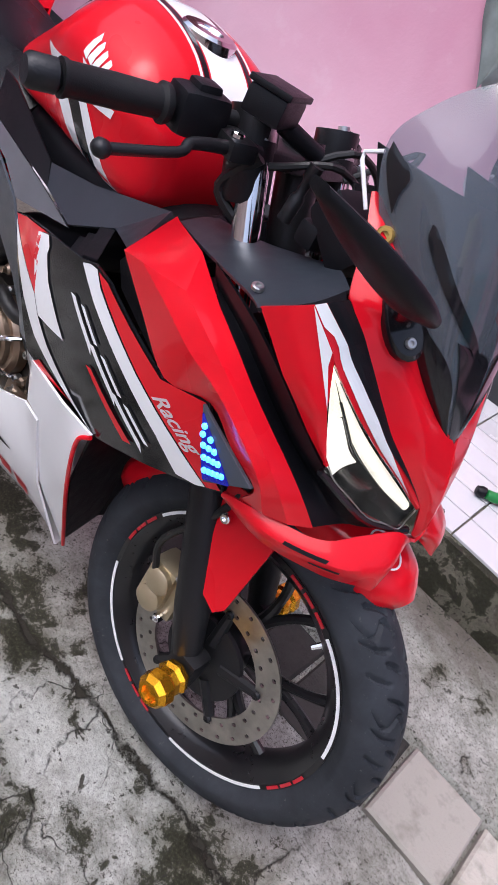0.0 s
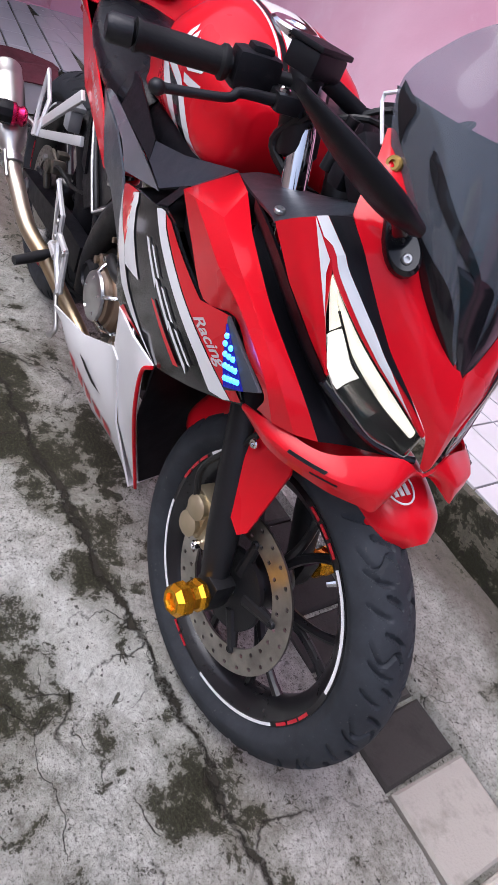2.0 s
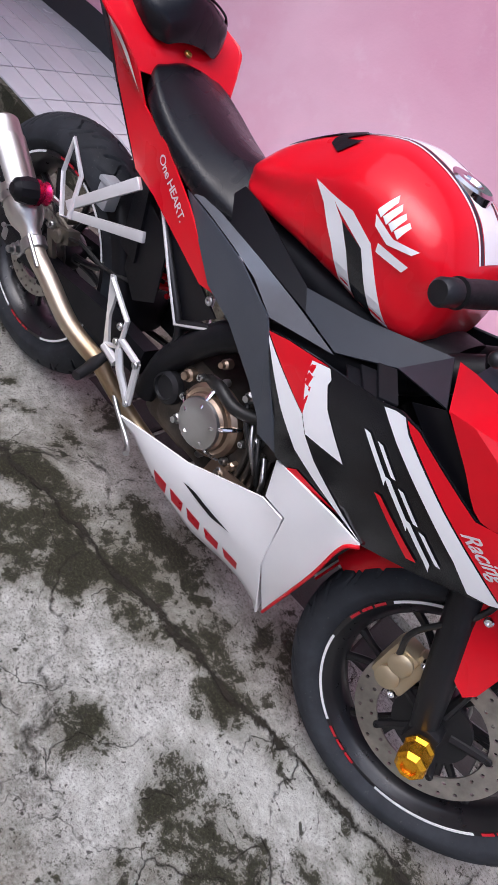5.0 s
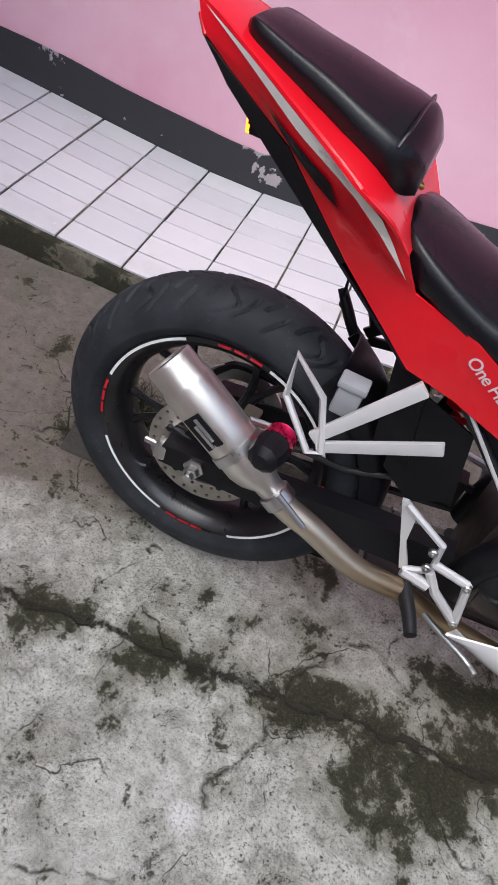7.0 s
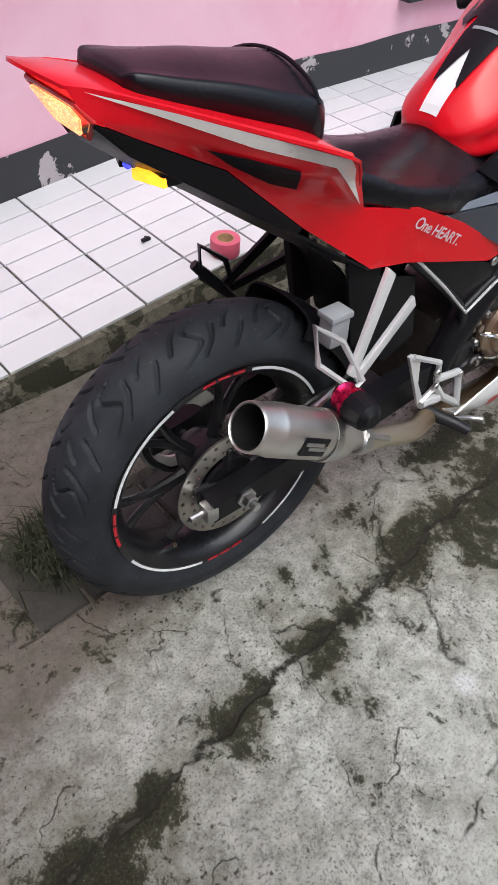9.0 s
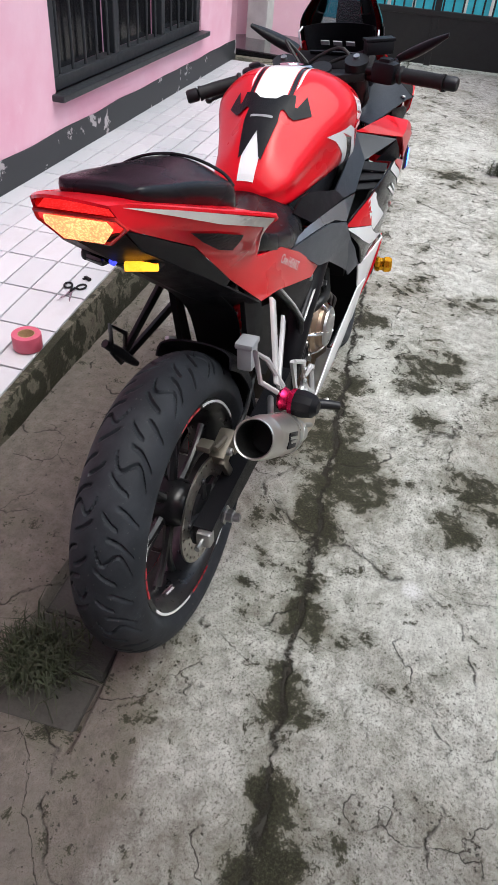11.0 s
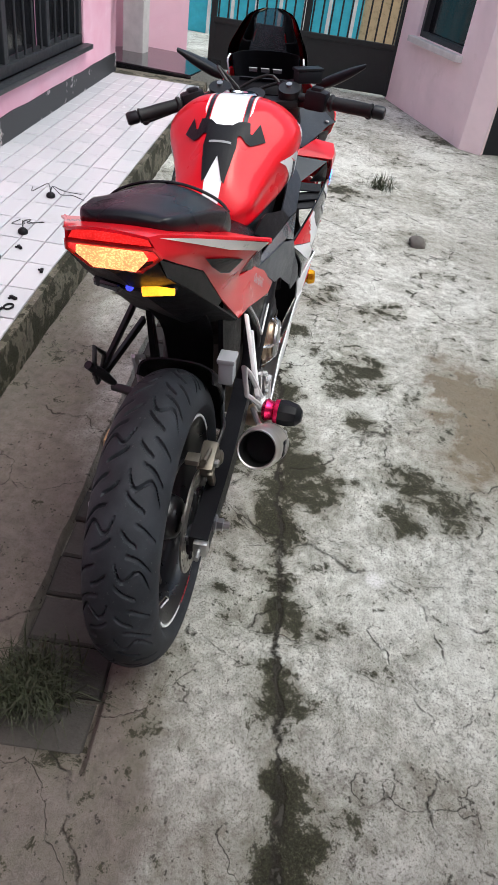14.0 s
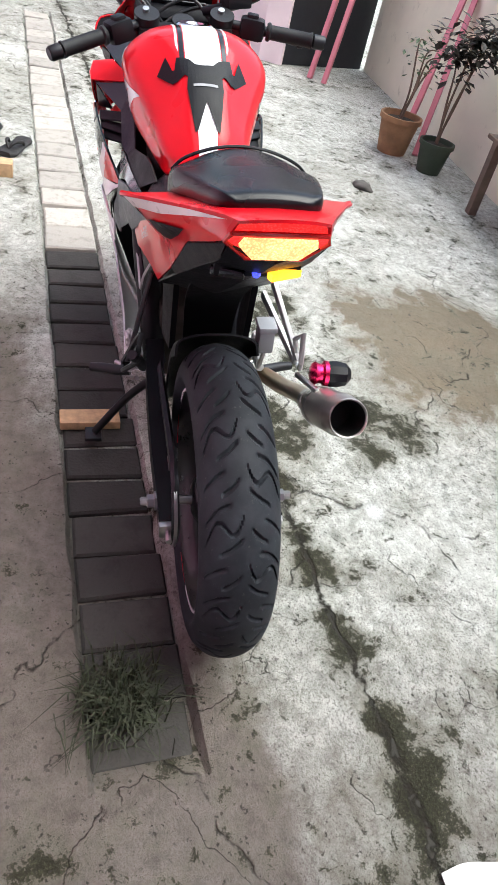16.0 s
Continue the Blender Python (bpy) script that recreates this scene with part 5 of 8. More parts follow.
for s, o in ((-1, NOSE[0]), (1, NOSE[1])):
    fl = Matrix.Diagonal((1, -s, 1, 1))
    steps = [k / 24 for k in range(25)]
    white = [[striped(t * 0.9, f, 0.0016) for f in np.linspace(0.0 if t < 0.1 else 0.14, (0.28 + 0.3 * min(1, t / 0.5)) * (1 - max(0, t - 0.7) / 0.3) + 0.16 * max(0, t - 0.7) / 0.3, 4)] for t in steps]
    black = [[striped(t * 0.93, f, 0.0016) for f in np.linspace((0.28 + 0.3 * min(1, t / 0.5)) + 0.01 + 0.4 * max(0, t - 0.7) / 0.3, 0.985, 4)] for t in steps]
    for grid, mat_, lab in ((white, WHITE, "white stripe over the headlight"), (black, BLACK, "satin black stripe over the headlight")):
        b = sheet(grid, 1, 1)
        b.transform(fl)
        part("stripe", b, mat_, o, lab)
    out = V((0.6, -0.75, 0.25)).normalized() * 0.0022
    prong = facets([fl @ (V(p) + out) for p in (NOSE_FOLD[0], (1.2845, -0.1865, 0.861), (1.2885, -0.187, 0.848), NOSE_FOLD[2], NOSE_FOLD[1])], [(0, 1, 4), (1, 2, 4), (2, 3, 4)], 0.0, 0.0)
    part("stripe", prong, WHITE, o, "white prong beside the headlight")


def lamp_at(u, v, dep=0.0):
    p, q = along(LAMP_LEFT, v), along(LAMP_RIGHT[1:], v)
    return p.lerp(q, u) + LAMP_N * (0.004 * math.sin(math.pi * u) * math.sin(math.pi * v) - dep)


LAMP_N = (V(LAMP_LEFT[2]) - V(LAMP_RIGHT[1])).cross(V(LAMP_RIGHT[6]) - V(LAMP_RIGHT[1])).normalized()
LAMP_N = LAMP_N if LAMP_N.x > 0 else -LAMP_N
for s in (1, -1):
    fl = Matrix.Diagonal((1, s, 1, 1))

    def lamp_sheet(us, vs, dep, nu=2, nv=2, thick=0.0):
        b = sheet([[lamp_at(u, v, dep(u, v)) for u in us] for v in vs], nu, nv, thick=thick)
        b.transform(fl)
        return b
    vs = (0.0, 0.06, 0.15, 0.3, 0.45, 0.6, 0.75, 0.9, 1.0)
    lampo = part("headlight", lamp_sheet((0.0, 0.02, 0.15, 0.5, 0.85, 0.98, 1.0), vs, lambda u, v: 0.003 + 0.03 * min(1, min(u, 1 - u) / 0.12) * min(1, v / 0.15, (1 - v) / 0.1)), HOUSING, BIKE, "slanted twin headlight in a dark housing", 40)
    part("running_light", lamp_sheet((0.64, 0.72, 0.86, 0.95), (0.02, 0.1, 0.22, 0.4, 0.6, 0.8, 0.965), lambda u, v: 0.007 - 0.003 * (0.7 < u < 0.9), 3, 3, 0.003), CREAM, lampo, "glowing cream light guide", 40)
    part("upper_guide", lamp_sheet((0.08, 0.3, 0.58), (0.04, 0.1, 0.17, 0.25), lambda u, v: 0.008, 3, 3, 0.003), CREAM, lampo, "", 40)
    part("divider", tube([fl @ lamp_at(0.61, v, 0.006) for v in (0.18, 0.3, 0.45, 0.6, 0.75, 0.93)], 0.0016, 8, 3), BLACK_GLOSS, lampo, "thin dark divider")
    ripple = lambda u, v: 0.011 + 0.005 * math.sin(math.pi * (u - 0.03) / 0.55) + 0.0025 * (int(v * 40) % 2)
    part("reflector", lamp_sheet((0.04, 0.15, 0.27, 0.4, 0.55), (0.27, 0.3, 0.35, 0.4, 0.45, 0.5, 0.54), ripple, 2, 2, 0.002), CREAM_DIM, lampo, "faceted lit reflector", 20)
    part("lower_reflector", lamp_sheet((0.1, 0.3, 0.55), (0.55, 0.6, 0.68, 0.76), lambda u, v: 0.016 + 0.02 * (v - 0.55) + 0.003 * (int(u * 12) % 2), 3, 3, 0.002), CHROME_DIM, lampo, "", 20)
    part("bezel", tube([fl @ lamp_at(0.01, v, -0.001) for v in (0.42, 0.52, 0.65, 0.8, 0.92, 1.0)] + [fl @ lamp_at(0.5, 1.0, -0.001), fl @ lamp_at(0.99, 1.0, -0.001)], 0.0009, 8, 3), STEEL, lampo, "thin pale bezel line")
    part("gasket", tube([fl @ (V(p) + V((-0.004, -0.003, -0.003))) for p in LAMP_LEFT[2:]] + [fl @ V((1.408, -0.022, 0.676))], 0.005, 8, 4), BLACK_GLOSS, lampo)
    lens = part("lens", lamp_sheet((0.0, 0.25, 0.5, 0.75, 1.0), vs, lambda u, v: -0.001, 2, 2), CLEAR, lampo, "clear headlight lens", 60)
    lens.visible_shadow = False

# black dash tray and recess round the nose
tray = sheet([[(0.99, -0.142, 0.824), (0.99, -0.11, 0.832), (0.985, -0.075, 0.83)], [(1.06, -0.165, 0.833), (1.06, -0.125, 0.842), (1.065, -0.08, 0.848)], [(1.13, -0.186, 0.844), (1.13, -0.14, 0.86), (1.14, -0.085, 0.874)],
              [(1.178, -0.2, 0.851), (1.19, -0.155, 0.874), (1.195, -0.105, 0.895)], [(1.207, -0.215, 0.854), (1.232, -0.175, 0.88), (1.24, -0.14, 0.9)]], 4, 4, thick=0.004)
TRAY = pair("dash_tray", tray, SLATE, BIKE, "dark grey inner dash panel", 50)
pair("dash_front", facets([V((1.205, -0.217, 0.855)), V(NOSE_FOLD[0]) + V((-0.001, 0, -0.004)), V(STRIPE_TOP[0]) + V((-0.001, 0, -0.004)), V((1.238, -0.142, 0.897)), V((1.23, -0.176, 0.876))], [(0, 1, 4), (1, 2, 3, 4)], 0.003, 0), BLACK, BIKE, "", 30)
for s, o in ((-1, TRAY[0]), (1, TRAY[1])):
    part("screw", bolt((1.176, s * 0.192, 0.857), (0.1, s * 0.2, 1), 0.007, 0.005), STEEL, o)
trench = []
for t in (0.0, 0.12, 0.25, 0.4, 0.55, 0.7, 0.85, 1.0):
    e = along(RECESS_EDGE, t) + V((-0.003, 0.004, -0.003))
    n = along(NOSE_EDGE + [(1.378, -0.088, 0.685), (1.4, -0.045, 0.674)], t) + V((-0.004, 0.003, -0.004))
    if t < 0.2:
        n = V((1.07, -0.166, 0.83)).lerp(n, t / 0.25 + 0.3) if t else V((1.1, -0.178, 0.838))
    floor_ = e.lerp(n, 0.42) + V((-0.022, 0.022, -0.012)) * (0.4 + 0.6 * math.sin(math.pi * min(1, t + 0.15)))
    trench.append([e, floor_, e.lerp(n, 0.66) + V((-0.006, 0.004, -0.004)), n])
pair("inner_cowl", sheet(trench, 4, 3, thick=0.004), BLACK, BIKE, "matt black recess beside the nose", 50)

# screen: a tall smoked double-bubble sheet
rows = []
for z, xc, xe, w in ((0.781, 1.360, 1.358, 0.004), (0.85, 1.346, 1.305, 0.056), (0.935, 1.322, 1.218, 0.09), (1.02, 1.292, 1.16, 0.098), (1.075, 1.268, 1.172, 0.078), (1.115, 1.248, 1.205, 0.055), (1.13, 1.24, 1.226, 0.024)):
    rows.append([(xc + (xe - xc) * (k / 3) ** 2, w * math.sin(k / 3 * math.pi / 2), z) for k in (-3, -2, -1, 0, 1, 2, 3)])
screen_bm = sheet(rows, 5, 3)


def screen_at(u, z):
    """A place just ahead of the screen: u from edge to edge, -1 to 1."""
    prof = cr(np.array([(r[3][0], r[6][0], r[6][1], r[3][2]) for r in rows]), 8)
    xc, xe, w = [float(np.interp(z, prof[:, 3], prof[:, k])) for k in range(3)]
    return V((xc + (xe - xc) * u * u + 0.002, w * math.sin(u * math.pi / 2) * 1.01, z + 0.001))


# height and the two sides of each flash
FLASHES = ([(1.03, 0.98, 0.985), (1.015, 0.86, 0.985), (0.995, 0.9, 0.96), (0.978, 0.93, 0.935)], [(0.99, 0.69, 0.71), (0.975, 0.62, 0.72), (0.947, 0.5, 0.62), (0.92, 0.33, 0.46), (0.902, 0.24, 0.32), (0.893, 0.25, 0.27)],
           [(0.915, 0.8, 0.82), (0.899, 0.7, 0.86), (0.882, 0.55, 0.9), (0.858, 0.47, 0.96), (0.835, 0.5, 0.98), (0.81, 0.55, 0.98), (0.795, 0.5, 0.98)], [(0.905, 0.44, 0.46), (0.895, 0.1, 0.43), (0.87, 0.05, 0.4), (0.84, 0.03, 0.4), (0.81, 0.01, 0.42), (0.79, 0.01, 0.5)])
part("screen_base", sheet([[(p[0] - 0.022, p[1] * 0.86, p[2]) for p in r] for r in rows[:4]], 4, 3, thick=0.003), BLACK, BIKE, "matt black inner cover under the screen", 60)
SCREEN = part("windscreen", screen_bm, SMOKE, BIKE, "tall smoked clear windscreen with a dark upper band", 60)
for s in (-1, 1):
    for edge in FLASHES:
        g = [[screen_at(s * (u0 + (u1 - u0) * j / 4), z) for j in range(5)] for z, u0, u1 in edge]
        part("screen_flash", sheet(g, 4, 1), BLACK_GLOSS, SCREEN, "black flash on the screen", 50)
    part("screen_screw", bolt((1.208, s * 0.096, 0.958), (0.4, s, 0.3), 0.0095, 0.007), BRASS, SCREEN, "brass screen screw", 30)
    # folding mirror arm
    m_a, m_b = V((1.32, s * 0.14, 0.93)), V((1.253, s * 0.283, 1.002))
    mr = [m_a, m_a.lerp(m_b, 0.3) + V((0.006, 0, -0.003)), m_a.lerp(m_b, 0.68) + V((0.004, 0, -0.002)), m_b]
    mo = V((1.302, s * 0.117, 0.893))
    out = V((0.62, s * 0.5, 0.6)).normalized()
    run = (V((1.318, s * 0.106, 0.868)) - V((1.262, s * 0.13, 0.925)))
    run = (run - out * run.dot(out)).normalized()
    wide_ = run.cross(out)
    plate = []
    for rr, hh in ((1.0, -0.006), (1.0, 0.005), (0.86, 0.009), (0.6, 0.008), (0.0, 0.007)):
        plate.append([mo - run * 0.008 + run * (0.038 * math.cos(q) * rr) + wide_ * (0.019 * math.sin(q) * (1 + 0.25 * math.cos(q)) * rr) + out * hh for q in np.arange(0, 6.28, 0.3)])
    MIR = part("mirror_base", join(sheet(plate, 1, 1, True), tube([mo + out * 0.004 - run * 0.02, mo + out * 0.016 - run * 0.014, mr[0].lerp(mr[1], 0.5)], [0.013, 0.012, 0.008], 12, 3)), BLACK_GLOSS, BIKE, "black folding mirror base", 40)
    part("mirror_arm", sheet([[(p.x + dx * q, p.y, p.z + dz * q) for dx, dz in ((-0.015, -0.006), (0.0, -0.011), (0.017, -0.005), (0.017, 0.006), (0, 0.008), (-0.015, 0.006))] for p, q in zip(mr, (1.0, 1.75, 1.5, 0.6))], 5, 3, True, True), BLACK, MIR, "black winglet mirror blade", 50)
    part("screw", bolt(mo + out * 0.006 + run * 0.012, out, 0.006, 0.006), STEEL, MIR)
    part("screen_bracket", tube([(1.172, s * 0.094, 0.965), (1.14, s * 0.094, 1.0), (1.137, s * 0.093, 1.008), (1.155, s * 0.09, 1.018)], 0.0022, 8, 1), WHITE, SCREEN, "white wire screen stay")
DASH = part("instrument_pod", join(box((1.15, 0.0, 0.925), (0.05, 0.19, 0.085), 0.014, Matrix.Rotation(radians(-55), 4, "Y")), box((1.12, 0, 0.905), (0.03, 0.19, 0.03), 0.008)), BLACK, BIKE, "black instrument cluster", 40)
part("display", box((1.132, 0.0, 0.946), (0.004, 0.12, 0.055), 0.001, Matrix.Rotation(radians(-35), 4, "Y")), BLACK_GLOSS, DASH)
for k in range(3):
    part("plate_bar", box((1.14, -0.03 + 0.03 * k, 0.985), (0.003, 0.02, 0.013), 0.0, Matrix.Rotation(radians(-40), 4, "Y")), BAR_GREY, DASH, "pale lettering bar")

# chin with two fangs, under the headlights
chin = sheet([[(1.238, -0.168, 0.64), (1.236, -0.165, 0.632), (1.235, -0.155, 0.622)], [(1.30, -0.143, 0.653), (1.306, -0.153, 0.638), (1.30, -0.147, 0.617)], [(1.345, -0.115, 0.658), (1.362, -0.122, 0.642), (1.358, -0.112, 0.616)],
              [(1.375, -0.07, 0.672), (1.402, -0.082, 0.648), (1.405, -0.074, 0.617)], [(1.4, -0.035, 0.682), (1.42, -0.046, 0.655), (1.422, -0.057, 0.62)], [(1.416, -0.012, 0.668), (1.414, -0.018, 0.659), (1.406, -0.025, 0.647)], [(1.42, 0, 0.66), (1.412, 0, 0.655), (1.402, 0, 0.646)]], 5, 3, thick=0.004)
CHIN = pair("chin_cowl", chin, RED, BIKE, "red lower nose lip with two points", 32)

for s in (-1, 1):
    b = bmesh.new()
    b.from_mesh(CHIN[0 if s < 0 else 1].data)
    for x0, x1, z0, z1 in ((1.325, 1.37, 0.6395, 0.644), (1.355, 1.385, 0.632, 0.635)):
        part("maker_mark", decal([(x0, z0), (x1, z0 + 0.004), (x1, z1 + 0.004), (x0, z1)], tree_of(b), 0.0014, 0.012, s), BLACK, CHIN[0 if s < 0 else 1], "dark block in place of lettering")
    b.free()

# ---- side fairing ----
ind = [V((1.201, -0.211, 0.729)), V((1.296, -0.193, 0.686)), V((1.243, -0.202, 0.646)), V((1.228, -0.207, 0.675))]
cols = [[(1.012, -0.228, 0.795), (1.075, -0.226, 0.752), (1.136, -0.219, 0.709), (1.203, -0.211, 0.729), (1.25, -0.205, 0.705), (1.293, -0.192, 0.681), (1.278, -0.178, 0.645)],
        [(1.05, -0.23, 0.803), (1.106, -0.233, 0.79), (1.16, -0.231, 0.77), (1.215, -0.226, 0.757), (1.26, -0.215, 0.732), (1.296, -0.2, 0.7), (1.31, -0.176, 0.652)],
        [(1.118, -0.222, 0.813), (1.16, -0.223, 0.798), (1.206, -0.221, 0.78), (1.242, -0.214, 0.76), (1.276, -0.202, 0.735), (1.308, -0.187, 0.705), (1.335, -0.158, 0.655)],
        [tuple(along(RECESS_EDGE, t)) for t in (0.0, 0.18, 0.36, 0.52, 0.68, 0.84, 1.0)]]
lobe_r = sheet([[c[i] for c in cols] for i in range(7)], 4, 1, thick=0.004)
lobe_top = facets([cols[0][0], (0.955, -0.115, 0.812), (0.99, -0.144, 0.825), (1.07, -0.172, 0.832), cols[3][0], cols[2][0], cols[1][0]], [(0, 1, 2, 6), (2, 3, 5, 6), (3, 4, 5)], 0.004, 0.0)
pair("upper_cowl", join(lobe_r, lobe_top), RED, BIKE, "folded glossy red upper side fairing", 22)


def side_y(x, z):
    """How far out the bulged side panel stands."""
    u, w = x - 1.0, z - 0.63
    y = -0.216 -0.006 * u -0.128 * w +0.516 * u * u -0.480 * u * w +0.695 * w * w
    return min(-0.15, y)


def side_panel(poly, lift=0.0, cell=0.02, thick=0.0):
    """An outline in x, z laid onto the bulge of the side panel."""
    bm = bmesh.new()
    bm.faces.new([bm.verts.new((x, 0, z)) for x, z in poly])
    bmesh.ops.triangulate(bm, faces=bm.faces[:], ngon_method="EAR_CLIP")
    xs, zs = [p[0] for p in poly], [p[1] for p in poly]
    for lo, hi, no in ((min(xs), max(xs), V((1, 0, 0))), (min(zs), max(zs), V((0, 0, 1)))):
        c = lo + cell
        while c < hi:
            bmesh.ops.bisect_plane(bm, geom=bm.verts[:] + bm.edges[:] + bm.faces[:], plane_co=no * c, plane_no=no)
            c += cell
    bmesh.ops.triangulate(bm, faces=bm.faces[:])
    for v in bm.verts:
        v.co.y = side_y(v.co.x, v.co.z) - lift
    if thick:
        back = bmesh.ops.extrude_face_region(bm, geom=bm.faces[:])
        bmesh.ops.translate(bm, vec=(0, thick, 0), verts=[v for v in back["geom"] if isinstance(v, bmesh.types.BMVert)])
        bmesh.ops.recalc_face_normals(bm, faces=bm.faces)
    return bm


SIDE = pair("side_fairing", side_panel([(0.684, 0.654), (0.73, 0.674), (0.81, 0.7), (0.93, 0.731), (0.962, 0.744), (1.0, 0.744), (1.132, 0.706), (1.203, 0.729), (1.23, 0.676), (1.243, 0.644), (1.258, 0.634), (1.222, 0.611), (1.143, 0.569), (1.04, 0.521), (0.981, 0.533), (0.863, 0.511), (0.833, 0.508), (0.79, 0.57)], 0.0, 0.03, 0.004),
            BLACK_GLOSS, BIKE, "gloss black side fairing with white and red stripes", 45)
arch = facets([V((0.863, -0.192, 0.512)), V((0.981, -0.213, 0.534)), V((1.038, -0.196, 0.522)), V((1.018, -0.2, 0.495)), V((1.006, -0.176, 0.385)), V((0.966, -0.094, 0.16)), V((0.922, -0.155, 0.30)), V((0.915, -0.19, 0.44)), V((0.86, -0.178, 0.43)), V((0.838, -0.178, 0.5))],
              [(0, 1, 7), (1, 2, 3, 7), (3, 4, 6, 7), (4, 5, 6), (0, 7, 8, 9)], 0.004, 0.003)
pair("lower_fairing", arch, WHITE, BIKE, "white lower fairing behind the front wheel", 32)
edge_line = tube([V((1.04, -0.197, 0.52)), V((1.02, -0.2, 0.493)), V((1.008, -0.176, 0.384)), V((0.968, -0.094, 0.16))], 0.0035, 8, 6)
pair("edge_trim", edge_line, RED, BIKE, "thin red edge of the lower fairing", 40)
belly = facets([V((0.493, -0.16, 0.268)), V((0.685, -0.158, 0.325)), V((0.857, -0.176, 0.425)), V((0.912, -0.186, 0.435)), V((0.924, -0.157, 0.30)), V((0.962, -0.104, 0.158)), V((0.89, -0.12, 0.19)), V((0.76, -0.128, 0.17)), V((0.62, -0.14, 0.195)), V((0.80, -0.168, 0.31)),
                V((0.66, -0.155, 0.262)), V((0.93, -0.03, 0.15)), V((0.76, -0.03, 0.15)), V((0.56, -0.05, 0.19))],
               [(0, 1, 10), (1, 2, 9, 10), (2, 3, 4, 9), (9, 4, 6), (4, 5, 6), (9, 6, 7, 10), (10, 7, 8, 0), (5, 11, 12, 7, 6), (7, 12, 13, 8), (8, 13, 0)], 0.004, 0.003)
BELLY = pair("belly_pan", belly, WHITE, BIKE, "white belly fairing", 32)
inner = facets([V((1.03, -0.19, 0.52)), V((1.0, -0.168, 0.385)), V((0.958, -0.088, 0.17)), V((0.93, 0.0, 0.17)), V((0.96, 0.0, 0.42)), V((1.0, 0, 0.6)), V((1.12, -0.13, 0.6)), V((1.2, -0.15, 0.63))], [(0, 1, 4, 5), (1, 2, 3, 4), (0, 5, 6), (5, 6, 7)], 0.004, 0)
pair("inner_panel", inner, BLACK, BIKE, "", 30)
pair("gap_panel", facets([V((0.955, -0.175, 0.745)), V((1.0, -0.198, 0.735)), V((1.134, -0.208, 0.7)), V((1.075, -0.212, 0.75)), V((1.008, -0.212, 0.788))], [(0, 1, 4), (1, 2, 3, 4)], 0.003, 0), BLACK, BIKE, "", 30)
# grey scoop and frame cover
scoop = facets([V((0.645, -0.15, 0.648)), V((0.686, -0.167, 0.656)), V((0.835, -0.18, 0.508)), V((0.775, -0.165, 0.497)), V((0.775, -0.184, 0.575))], [(0, 1, 4, 3), (1, 2, 4), (2, 3, 4)], 0.004, 0.003)
pair("side_scoop", scoop, GREY_PLASTIC, BIKE, "gunmetal side scoop", 30)
cover = facets([V((0.375, -0.118, 0.714)), V((0.47, -0.139, 0.714)), V((0.57, -0.152, 0.705)), V((0.678, -0.166, 0.673)), V((0.772, -0.172, 0.565)), V((0.79, -0.163, 0.5)), V((0.70, -0.15, 0.552)), V((0.605, -0.146, 0.602)), V((0.526, -0.142, 0.622)), V((0.63, -0.158, 0.64))],
               [(0, 1, 8), (1, 2, 9, 8), (2, 3, 9), (3, 4, 6, 9), (4, 5, 6), (9, 6, 7, 8)], 0.004, 0.0)
pair("frame_cover", cover, GREY_PLASTIC, BIKE, "gunmetal frame cover", 20)
edge_up = [V((0.37, -0.117, 0.722)), V((0.47, -0.131, 0.731)), V((0.6, -0.145, 0.726)), V((0.7, -0.152, 0.717)), V((0.806, -0.158, 0.702))]
edge_lo = [V((0.374, -0.12, 0.716)), V((0.46, -0.14, 0.718)), V((0.54, -0.15, 0.711)), V((0.61, -0.157, 0.7)), V((0.68, -0.168, 0.674))]
pair("cover_edge", facets(edge_up + edge_lo, [(k, k + 1, k + 6, k + 5) for k in range(4)], 0.004, 0.0), EDGE_GREY, BIKE, "top edge of the frame cover, painted paler as sky sheen", 20)
wing = facets([V((0.69, -0.132, 0.74)), V((0.80, -0.128, 0.765)), V((0.945, -0.118, 0.812)), V((1.005, -0.215, 0.79)), V((0.9, -0.156, 0.758)), V((0.805, -0.158, 0.706)), V((0.715, -0.147, 0.716))], [(0, 1, 5, 6), (1, 2, 4, 5), (2, 3, 4)], 0.004, 0.0)
pair("knee_panel", wing, SLATE, BIKE, "dark slate panel under the tank", 20)
block = facets([V((0.455, -0.1, 0.76)), V((0.478, -0.111, 0.787)), V((0.52, -0.115, 0.785)), V((0.69, -0.134, 0.742)), V((0.72, -0.148, 0.716)), V((0.60, -0.143, 0.726)), V((0.5, -0.13, 0.728))], [(0, 1, 2, 6), (2, 3, 5, 6), (3, 4, 5)], 0.004, 0.0)
pair("knee_block", block, BLACK, BIKE, "matt black knee pad below the tank", 20)
for s in (-1, 1):
    for (x0, y0, z0), (x1, y1, z1) in (((0.9, 0.155, 0.752), (0.95, 0.208, 0.738)), ((0.88, 0.155, 0.73), (0.93, 0.206, 0.724)), ((0.86, 0.152, 0.712), (0.905, 0.2, 0.708))):
        part("louvre", slab([V((x0, s * y0, z0)), V((x1, s * y1, z1)), V((x1 - 0.03, s * y1, z1 - 0.012)), V((x0 - 0.03, s * y0, z0 - 0.012))], (0, 0, 0.004), 0.001), BLACK, BIKE, "black air louvre")
